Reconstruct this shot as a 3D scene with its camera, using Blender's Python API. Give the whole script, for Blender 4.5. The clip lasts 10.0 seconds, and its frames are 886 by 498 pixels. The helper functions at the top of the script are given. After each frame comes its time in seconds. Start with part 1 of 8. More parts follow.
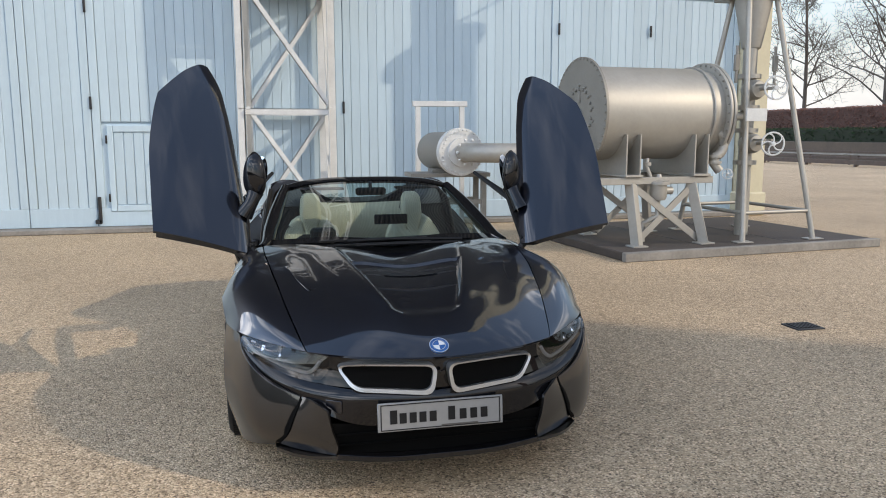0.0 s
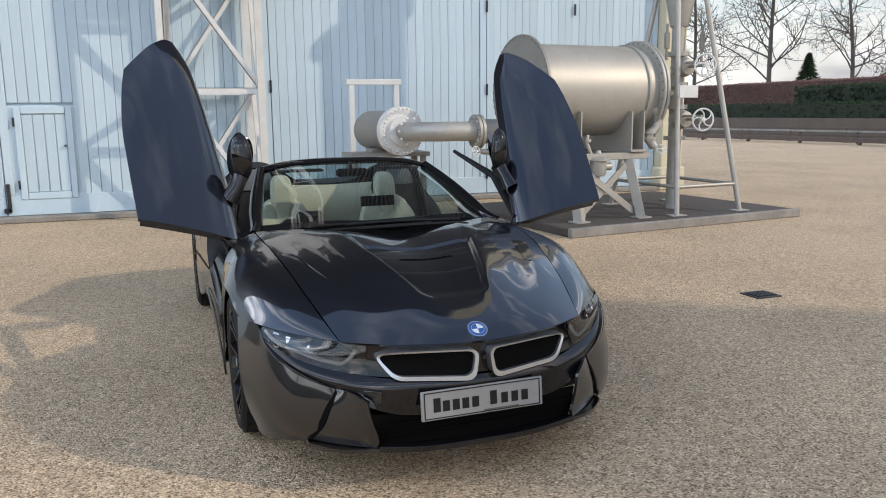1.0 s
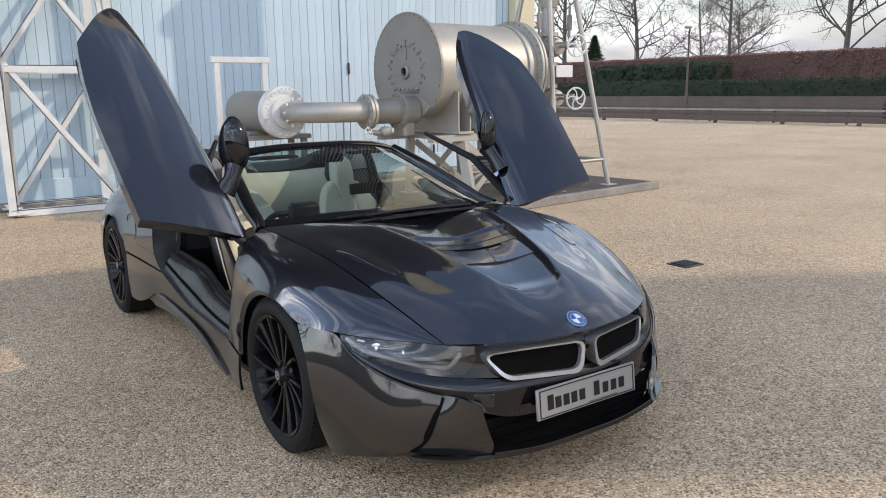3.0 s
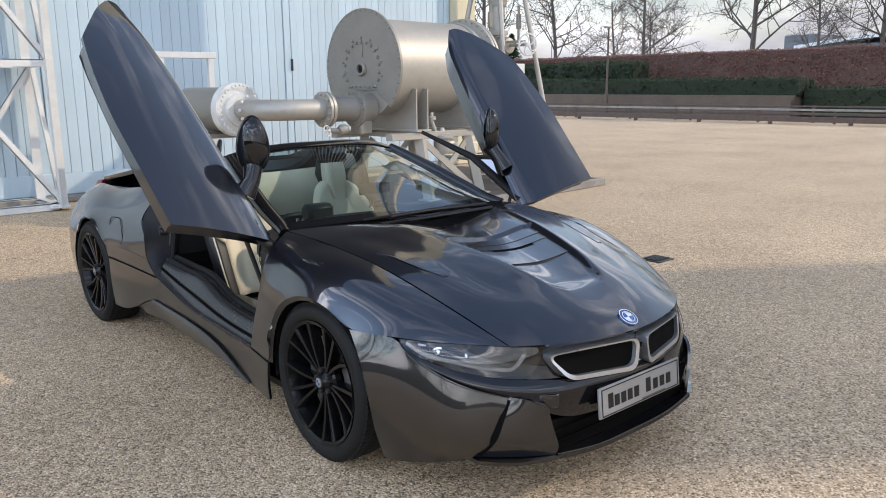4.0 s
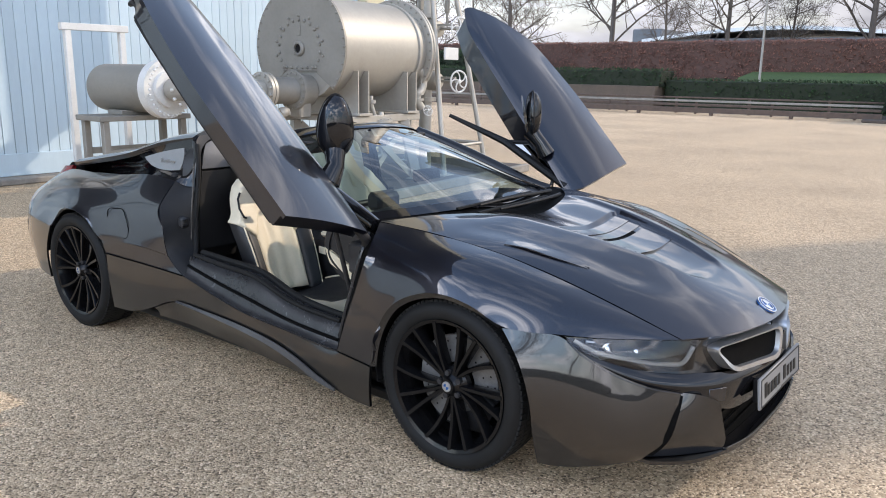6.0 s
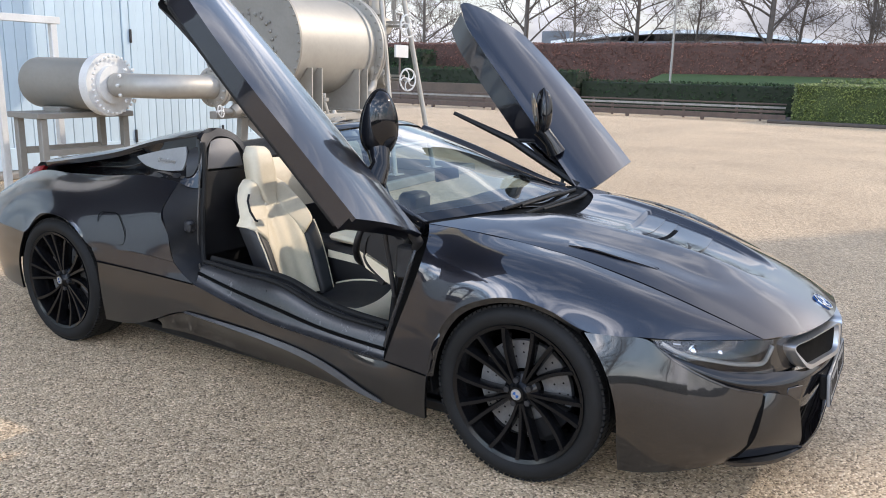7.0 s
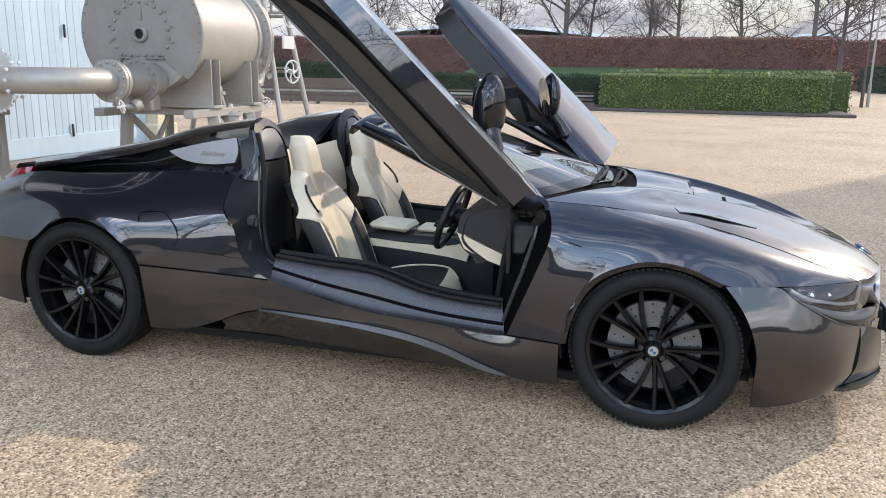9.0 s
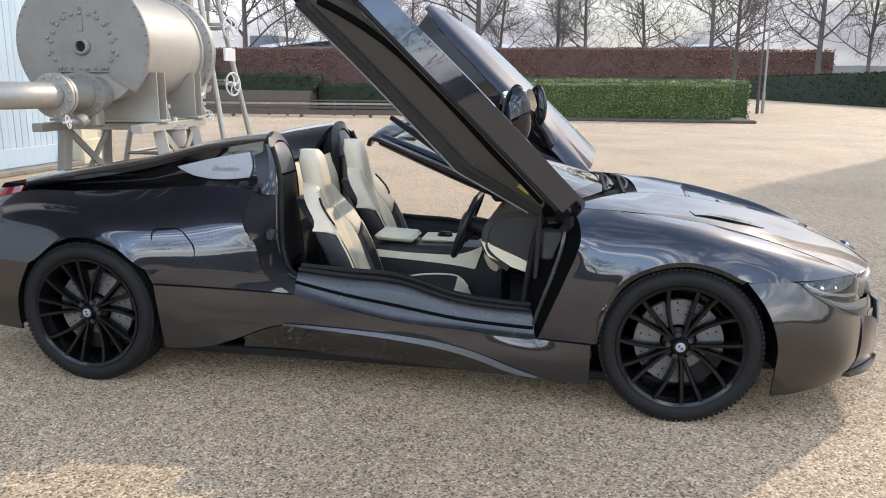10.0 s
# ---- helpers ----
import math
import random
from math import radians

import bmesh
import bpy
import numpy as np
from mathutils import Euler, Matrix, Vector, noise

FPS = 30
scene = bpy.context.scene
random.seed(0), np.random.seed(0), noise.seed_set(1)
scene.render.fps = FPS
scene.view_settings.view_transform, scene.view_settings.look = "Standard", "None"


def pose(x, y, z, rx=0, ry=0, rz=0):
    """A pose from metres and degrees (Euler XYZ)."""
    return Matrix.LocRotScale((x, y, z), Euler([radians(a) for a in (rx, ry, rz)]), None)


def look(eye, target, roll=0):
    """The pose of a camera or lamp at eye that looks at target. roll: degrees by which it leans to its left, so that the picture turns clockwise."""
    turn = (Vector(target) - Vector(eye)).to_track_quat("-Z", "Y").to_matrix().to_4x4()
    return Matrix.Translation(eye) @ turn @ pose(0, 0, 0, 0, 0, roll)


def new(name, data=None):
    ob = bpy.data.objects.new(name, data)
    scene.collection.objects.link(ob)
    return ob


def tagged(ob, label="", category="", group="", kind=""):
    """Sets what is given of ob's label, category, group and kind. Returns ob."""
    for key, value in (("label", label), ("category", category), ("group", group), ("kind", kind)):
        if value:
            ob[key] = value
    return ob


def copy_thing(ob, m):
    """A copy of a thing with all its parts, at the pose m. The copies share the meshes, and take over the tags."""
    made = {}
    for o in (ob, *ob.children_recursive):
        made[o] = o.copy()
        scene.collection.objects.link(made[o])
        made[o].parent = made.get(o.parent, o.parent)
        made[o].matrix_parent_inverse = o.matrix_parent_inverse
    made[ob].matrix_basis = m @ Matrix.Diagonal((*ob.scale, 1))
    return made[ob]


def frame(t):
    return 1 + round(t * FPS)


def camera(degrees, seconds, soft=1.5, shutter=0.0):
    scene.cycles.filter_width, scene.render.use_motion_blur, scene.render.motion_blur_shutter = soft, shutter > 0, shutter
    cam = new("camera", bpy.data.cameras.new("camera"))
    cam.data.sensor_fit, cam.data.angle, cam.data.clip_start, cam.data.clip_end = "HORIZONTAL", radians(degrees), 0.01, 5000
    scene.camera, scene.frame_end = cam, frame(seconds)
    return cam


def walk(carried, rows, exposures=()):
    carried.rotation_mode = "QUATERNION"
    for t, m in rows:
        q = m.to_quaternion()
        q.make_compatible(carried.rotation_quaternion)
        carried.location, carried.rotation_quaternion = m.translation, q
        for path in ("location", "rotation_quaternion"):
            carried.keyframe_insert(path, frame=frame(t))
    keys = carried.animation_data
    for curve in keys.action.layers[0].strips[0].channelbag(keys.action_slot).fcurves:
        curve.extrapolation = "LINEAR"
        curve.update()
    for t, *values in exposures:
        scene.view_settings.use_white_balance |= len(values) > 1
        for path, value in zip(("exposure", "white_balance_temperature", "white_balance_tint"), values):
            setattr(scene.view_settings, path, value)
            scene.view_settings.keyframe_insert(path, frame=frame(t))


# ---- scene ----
cam = camera(59.5, 10.0, soft=1.0)
PATH = [
    (0, (-0.704, -5.487, 1.566), (-0.264, -3.558, 1.271), -0.1),
    (0.5, (-1.017, -5.367, 1.568), (-0.457, -3.474, 1.245), -0.3),
    (1, (-1.217, -5.225, 1.561), (-0.538, -3.376, 1.213), -0.6),
    (1.5, (-1.421, -5.024, 1.568), (-0.625, -3.228, 1.197), -1.1),
    (2, (-1.695, -4.846, 1.572), (-0.788, -3.107, 1.18), -1.2),
    (2.5, (-1.93, -4.662, 1.572), (-0.914, -2.987, 1.172), -1.0),
    (4, (-2.564, -4.117, 1.595), (-1.279, -2.641, 1.181), -0.4),
    (4.5, (-2.721, -3.91, 1.583), (-1.371, -2.496, 1.16), -0.3),
    (5, (-2.845, -3.681, 1.594), (-1.436, -2.33, 1.158), -0.1),
    (5.5, (-3.031, -3.415, 1.578), (-1.562, -2.133, 1.134), 0.4),
    (7, (-3.397, -2.574, 1.528), (-1.731, -1.56, 1.085), 1.5),
    (7.5, (-3.572, -2.267, 1.509), (-1.843, -1.364, 1.067), 1.5),
    (8, (-3.7, -1.984, 1.485), (-1.915, -1.198, 1.04), 1.3),
    (8.5, (-3.862, -1.7, 1.466), (-2.031, -1.031, 1.019), 1.1),
    (9, (-4.047, -1.427, 1.458), (-2.178, -0.87, 1.011), 0.9),
    (9.5, (-4.141, -1.181, 1.449), (-2.24, -0.737, 1.014), 0.7),
    (10, (-4.235, -0.932, 1.461), (-2.308, -0.596, 1.042), 0.5),
]
walk(cam, [(t, look(eye, target, roll)) for t, eye, target, roll in PATH],
     exposures=[(0.0, -0.34, 7450, 12), (2.5, -0.21, 7450, 14), (5.0, 0.00, 7300, 14), (7.5, 0.16, 7300, 15), (10.0, 0.13, 7350, 14)])

# ---- sky, sun and exposure ----
SUN_EL, SUN_AZ = 29.0, 123.9
world = bpy.data.worlds.new("sky")
scene.world = world
world.use_nodes = True
wn, wl = world.node_tree.nodes, world.node_tree.links
wn.clear()
sky_out = wn.new("ShaderNodeOutputWorld")
sky_bg = wn.new("ShaderNodeBackground")
sky_tex = wn.new("ShaderNodeTexSky")
sky_tex.sky_type = "NISHITA"
sky_tex.sun_disc = False
sky_tex.sun_elevation = radians(SUN_EL)
sky_tex.sun_rotation = radians(SUN_AZ)
sky_tex.dust_density = 0.4
sky_co = wn.new("ShaderNodeTexCoord")
sky_map = wn.new("ShaderNodeMapping")
sky_map.inputs["Scale"].default_value = (1.0, 1.0, 3.2)
sky_noise = wn.new("ShaderNodeTexNoise")
sky_noise.inputs["Scale"].default_value = 2.6
sky_noise.inputs["Detail"].default_value = 9.0
sky_noise.inputs["Roughness"].default_value = 0.58
sky_noise.inputs["Distortion"].default_value = 0.35
sky_ramp = wn.new("ShaderNodeValToRGB")
sky_ramp.color_ramp.elements[0].position = 0.49
sky_ramp.color_ramp.elements[0].color = (0, 0, 0, 1)
sky_ramp.color_ramp.elements[1].position = 0.62
sky_ramp.color_ramp.elements[1].color = (1, 1, 1, 1)
sky_cloud = wn.new("ShaderNodeTexNoise")
sky_cloud.inputs["Scale"].default_value = 6.0
sky_cloud.inputs["Detail"].default_value = 6.0
sky_grey = wn.new("ShaderNodeValToRGB")
sky_grey.color_ramp.elements[0].position = 0.3
sky_grey.color_ramp.elements[0].color = (4.0, 4.45, 5.5, 1)
sky_grey.color_ramp.elements[1].position = 0.7
sky_grey.color_ramp.elements[1].color = (10.6, 11.4, 12.9, 1)
sky_mix = wn.new("ShaderNodeMix")
sky_mix.data_type = "RGBA"
wl.new(sky_co.outputs["Generated"], sky_map.inputs["Vector"])
wl.new(sky_map.outputs["Vector"], sky_noise.inputs["Vector"])
wl.new(sky_map.outputs["Vector"], sky_cloud.inputs["Vector"])
wl.new(sky_noise.outputs["Fac"], sky_ramp.inputs["Fac"])
wl.new(sky_cloud.outputs["Fac"], sky_grey.inputs["Fac"])
sky_open = wn.new("ShaderNodeMapRange")
sky_open.inputs["From Min"].default_value, sky_open.inputs["From Max"].default_value = 0.52, 0.85
sky_open.inputs["To Min"].default_value, sky_open.inputs["To Max"].default_value = 1.0, 0.12
sky_up = wn.new("ShaderNodeSeparateXYZ")
sky_cover = wn.new("ShaderNodeMath")
sky_cover.operation = "MULTIPLY"
wl.new(sky_co.outputs["Generated"], sky_up.inputs["Vector"])
wl.new(sky_up.outputs["Z"], sky_open.inputs["Value"])
wl.new(sky_ramp.outputs["Color"], sky_cover.inputs[0])
wl.new(sky_open.outputs["Result"], sky_cover.inputs[1])
sky_low = wn.new("ShaderNodeMapRange")
sky_low.inputs["From Min"].default_value, sky_low.inputs["From Max"].default_value = 0.02, 0.18
sky_low.inputs["To Min"].default_value, sky_low.inputs["To Max"].default_value = 0.85, 0.0
sky_all = wn.new("ShaderNodeMath")
sky_all.operation = "ADD"
sky_all.use_clamp = True
wl.new(sky_up.outputs["Z"], sky_low.inputs["Value"])
wl.new(sky_cover.outputs["Value"], sky_all.inputs[0])
wl.new(sky_low.outputs["Result"], sky_all.inputs[1])
wl.new(sky_all.outputs["Value"], sky_mix.inputs["Factor"])
wl.new(sky_tex.outputs["Color"], sky_mix.inputs["A"])
wl.new(sky_grey.outputs["Color"], sky_mix.inputs["B"])
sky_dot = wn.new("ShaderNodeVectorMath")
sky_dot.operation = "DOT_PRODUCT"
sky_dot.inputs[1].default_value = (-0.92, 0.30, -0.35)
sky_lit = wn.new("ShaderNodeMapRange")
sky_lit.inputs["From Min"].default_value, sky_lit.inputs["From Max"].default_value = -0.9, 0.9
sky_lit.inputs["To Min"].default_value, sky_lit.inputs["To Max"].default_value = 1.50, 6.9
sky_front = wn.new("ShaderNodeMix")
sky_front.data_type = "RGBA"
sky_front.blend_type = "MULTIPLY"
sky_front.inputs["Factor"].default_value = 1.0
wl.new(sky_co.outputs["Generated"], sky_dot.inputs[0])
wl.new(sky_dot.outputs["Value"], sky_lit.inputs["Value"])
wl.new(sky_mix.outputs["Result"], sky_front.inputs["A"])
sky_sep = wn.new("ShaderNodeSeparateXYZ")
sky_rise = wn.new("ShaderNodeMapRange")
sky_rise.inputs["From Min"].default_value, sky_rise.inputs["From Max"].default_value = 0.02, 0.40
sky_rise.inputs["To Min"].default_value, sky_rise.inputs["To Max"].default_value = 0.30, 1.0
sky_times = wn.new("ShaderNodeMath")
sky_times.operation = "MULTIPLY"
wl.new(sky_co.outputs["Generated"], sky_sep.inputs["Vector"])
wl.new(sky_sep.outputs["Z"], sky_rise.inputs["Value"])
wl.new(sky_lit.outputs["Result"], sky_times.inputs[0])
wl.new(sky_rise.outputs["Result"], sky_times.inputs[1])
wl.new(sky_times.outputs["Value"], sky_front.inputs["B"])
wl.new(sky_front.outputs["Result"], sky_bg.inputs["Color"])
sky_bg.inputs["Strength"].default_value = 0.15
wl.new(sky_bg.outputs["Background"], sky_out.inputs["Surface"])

sun_dir = Vector((math.sin(radians(SUN_AZ)) * math.cos(radians(SUN_EL)),
                  math.cos(radians(SUN_AZ)) * math.cos(radians(SUN_EL)), math.sin(radians(SUN_EL))))
sun = new("sun", bpy.data.lights.new("sun", "SUN"))
sun.data.energy = 2.7
sun.data.angle = radians(0.53)
sun.data.color = (1.0, 0.93, 0.83)
sun.matrix_world = look(sun_dir * 60, (0, 0, 0))
scene.view_settings.exposure = 0.0


# ---- building blocks ----
class Build:
    """Gathers vertices and faces of one mesh."""

    def __init__(self):
        self.v, self.f = [], []

    def add(self, verts, faces):
        n = len(self.v)
        self.v.extend(tuple(p) for p in verts)
        self.f.extend(tuple(i + n for i in f) for f in faces)
        return self

    def box(self, size, at=(0, 0, 0), m=None, bevel=0.0):
        """A box with chamfered edges; m turns and moves it."""
        sx, sy, sz = (s / 2 for s in size)
        b = min(bevel, sx * 0.9, sy * 0.9, sz * 0.9)
        m = m or Matrix.Identity(4)
        at = Vector(at)
        if b <= 0:
            vs = [Vector((x, y, z)) for x in (-sx, sx) for y in (-sy, sy) for z in (-sz, sz)]
            fs = [(0, 1, 3, 2), (4, 6, 7, 5), (0, 4, 5, 1), (2, 3, 7, 6), (0, 2, 6, 4), (1, 5, 7, 3)]
        else:
            bm = bmesh.new()
            bmesh.ops.create_cube(bm, size=1)
            for q in bm.verts:
                q.co = Vector((q.co.x * 2 * sx, q.co.y * 2 * sy, q.co.z * 2 * sz))
            bmesh.ops.bevel(bm, geom=bm.edges[:], offset=b, segments=1, affect="EDGES")
            bm.verts.index_update()
            vs = [q.co.copy() for q in bm.verts]
            fs = [tuple(q.index for q in f.verts) for f in bm.faces]
            bm.free()
        return self.add([m @ (p + at) for p in vs], fs)

    def tube(self, pts, r, seg=10, caps=True, closed=False):
        """A round bar along points; r one radius or one for each point."""
        pts = [Vector(p) for p in pts]
        n = len(pts)
        rs = r if isinstance(r, (list, tuple)) else [r] * n
        vs, fs, up = [], [], None
        for i, p in enumerate(pts):
            a = pts[i - 1] if (i > 0 or closed) else p
            b = pts[(i + 1) % n] if (i < n - 1 or closed) else p
            d = (b - a).normalized()
            if up is None:
                up = d.orthogonal().normalized()
            up = (up - d * up.dot(d)).normalized()
            side = d.cross(up)
            for k in range(seg):
                t = 2 * math.pi * k / seg
                vs.append(p + (up * math.cos(t) + side * math.sin(t)) * rs[i])
        rings = n if closed else n - 1
        for i in range(rings):
            j = (i + 1) % n
            for k in range(seg):
                l = (k + 1) % seg
                fs.append((i * seg + k, i * seg + l, j * seg + l, j * seg + k))
        if caps and not closed:
            fs.append(tuple(range(seg))[::-1])
            fs.append(tuple(range((n - 1) * seg, n * seg)))
        return self.add(vs, fs)

    def lathe(self, prof, m=None, seg=48, closed=False):
        """A turned body: prof is (radius, height) pairs round local z."""
        m = m or Matrix.Identity(4)
        vs, fs, n = [], [], len(prof)
        for r, h in prof:
            for k in range(seg):
                t = 2 * math.pi * k / seg
                vs.append(m @ Vector((r * math.cos(t), r * math.sin(t), h)))
        for i in range(n if closed else n - 1):
            j = (i + 1) % n
            for k in range(seg):
                l = (k + 1) % seg
                fs.append((i * seg + k, i * seg + l, j * seg + l, j * seg + k))
        if not closed:
            if prof[0][0] > 1e-6:
                fs.append(tuple(range(seg))[::-1])
            if prof[-1][0] > 1e-6:
                fs.append(tuple(range((n - 1) * seg, n * seg)))
        return self.add(vs, fs)

    def bar(self, a, b, wide, deep, bevel=0.0):
        """A rectangular bar from a to b."""
        a, b = Vector(a), Vector(b)
        d = b - a
        turn = d.to_track_quat("Z", "X").to_matrix().to_4x4()
        return self.box((wide, deep, d.length), m=Matrix.Translation((a + b) / 2) @ turn, bevel=bevel)

    def angle(self, a, b, leg, thick, toward=(0, 0, 1)):
        """An angle iron from a to b, its two flanges of width leg."""
        a, b, up = Vector(a), Vector(b), Vector(toward)
        d = (b - a).normalized()
        u = (up - d * up.dot(d)).normalized()
        s = d.cross(u)
        for p, q in ((u, s), (s, u)):
            vs = [e + p * i * leg + q * j * thick for e in (a, b) for i, j in ((0, 0), (1, 0), (1, 1), (0, 1))]
            self.add(vs, [(0, 1, 2, 3), (7, 6, 5, 4), (0, 4, 5, 1), (1, 5, 6, 2), (2, 6, 7, 3), (3, 7, 4, 0)])
        return self

    def grid(self, P, flip=False, loop=False):
        """A sheet over a net of points."""
        nu, nv = len(P), len(P[0])
        vs = [tuple(P[i][j]) for i in range(nu) for j in range(nv)]
        fs = []
        for i in range(nu - 1):
            for j in range(nv if loop else nv - 1):
                k = (j + 1) % nv
                q = (i * nv + j, i * nv + k, (i + 1) * nv + k, (i + 1) * nv + j)
                fs.append(q[::-1] if flip else q)
        return self.add(vs, fs)

    def mesh(self, name, sharp=38):
        me = bpy.data.meshes.new(name)
        me.from_pydata(self.v, [], self.f)
        bm = bmesh.new()
        bm.from_mesh(me)
        bmesh.ops.recalc_face_normals(bm, faces=bm.faces)
        bm.to_mesh(me)
        bm.free()
        me.shade_smooth()
        me.set_sharp_from_angle(angle=radians(sharp))
        return me


def part(name, shape, material, parent=None, label="", m=None, sharp=38):
    """Links one mesh object under a thing or a part."""
    me = shape if isinstance(shape, bpy.types.Mesh) else shape.mesh(name, sharp)
    if material is not None and not me.materials:
        me.materials.append(material)
    ob = new(name, me)
    if parent is not None:
        ob.parent = parent
    if m is not None:
        ob.matrix_basis = m
    if label:
        ob["label"] = label
    return ob


def thing(name, label, category, at=(0, 0, 0), turn=0.0, group="", kind=""):
    ob = new(name)
    ob.empty_display_size = 0.1
    ob.matrix_basis = pose(*at, 0, 0, turn)
    return tagged(ob, label, category, group, kind)


# ---- materials ----
def material(name):
    ma = bpy.data.materials.new(name)
    ma.use_nodes = True
    nodes, links = ma.node_tree.nodes, ma.node_tree.links
    return ma, nodes, links, nodes["Principled BSDF"]


def surface(name, dark, light, scale=8.0, rough=(0.45, 0.65), metal=0.0, bump=0.0, bump_scale=60.0, coat=0.0,
            coat_rough=0.05, spec=0.5, island=0.0, stretch=(1, 1, 1), fine=0.35, vary=0.0):
    """A painted, cast or natural surface: two colours mixed by coarse and fine noise, uneven gloss and fine relief."""
    ma, nodes, links, bsdf = material(name)
    co = nodes.new("ShaderNodeTexCoord")
    mp = nodes.new("ShaderNodeMapping")
    mp.inputs["Scale"].default_value = stretch
    links.new(co.outputs["Object"], mp.inputs["Vector"])
    n1, n2 = nodes.new("ShaderNodeTexNoise"), nodes.new("ShaderNodeTexNoise")
    n1.inputs["Scale"].default_value, n1.inputs["Detail"].default_value = scale, 5
    n2.inputs["Scale"].default_value, n2.inputs["Detail"].default_value = scale * 9, 4
    mixn = nodes.new("ShaderNodeMix")
    mixn.inputs["Factor"].default_value = fine
    links.new(mp.outputs["Vector"], n1.inputs["Vector"])
    links.new(mp.outputs["Vector"], n2.inputs["Vector"])
    links.new(n1.outputs["Fac"], mixn.inputs["A"])
    links.new(n2.outputs["Fac"], mixn.inputs["B"])
    stretchn = nodes.new("ShaderNodeMapRange")
    stretchn.inputs["From Min"].default_value, stretchn.inputs["From Max"].default_value = 0.3, 0.7
    links.new(mixn.outputs["Result"], stretchn.inputs["Value"])
    mc = nodes.new("ShaderNodeMix")
    mc.data_type = "RGBA"
    mc.inputs["A"].default_value, mc.inputs["B"].default_value = (*dark, 1), (*light, 1)
    links.new(stretchn.outputs["Result"], mc.inputs["Factor"])
    colour = mc.outputs["Result"]
    if vary > 0 or island > 0:
        hsv = nodes.new("ShaderNodeHueSaturation")
        mr = nodes.new("ShaderNodeMapRange")
        amount = max(vary, island)
        mr.inputs["To Min"].default_value, mr.inputs["To Max"].default_value = 1 - amount, 1 + amount
        if vary > 0:
            info = nodes.new("ShaderNodeObjectInfo")
            links.new(info.outputs["Random"], mr.inputs["Value"])
        else:
            info = nodes.new("ShaderNodeNewGeometry")
            links.new(info.outputs["Random Per Island"], mr.inputs["Value"])
        links.new(mr.outputs["Result"], hsv.inputs["Value"])
        links.new(colour, hsv.inputs["Color"])
        colour = hsv.outputs["Color"]
    links.new(colour, bsdf.inputs["Base Color"])
    rr = nodes.new("ShaderNodeMapRange")
    rr.inputs["To Min"].default_value, rr.inputs["To Max"].default_value = rough
    links.new(stretchn.outputs["Result"], rr.inputs["Value"])
    links.new(rr.outputs["Result"], bsdf.inputs["Roughness"])
    bsdf.inputs["Metallic"].default_value = metal
    bsdf.inputs["Specular IOR Level"].default_value = spec
    bsdf.inputs["Coat Weight"].default_value = coat
    bsdf.inputs["Coat Roughness"].default_value = coat_rough
    if bump > 0:
        nb = nodes.new("ShaderNodeTexNoise")
        nb.inputs["Scale"].default_value, nb.inputs["Detail"].default_value = bump_scale, 3
        links.new(mp.outputs["Vector"], nb.inputs["Vector"])
        bp = nodes.new("ShaderNodeBump")
        bp.inputs["Strength"].default_value = bump
        bp.inputs["Distance"].default_value = 0.01
        links.new(nb.outputs["Fac"], bp.inputs["Height"])
        links.new(bp.outputs["Normal"], bsdf.inputs["Normal"])
    return ma


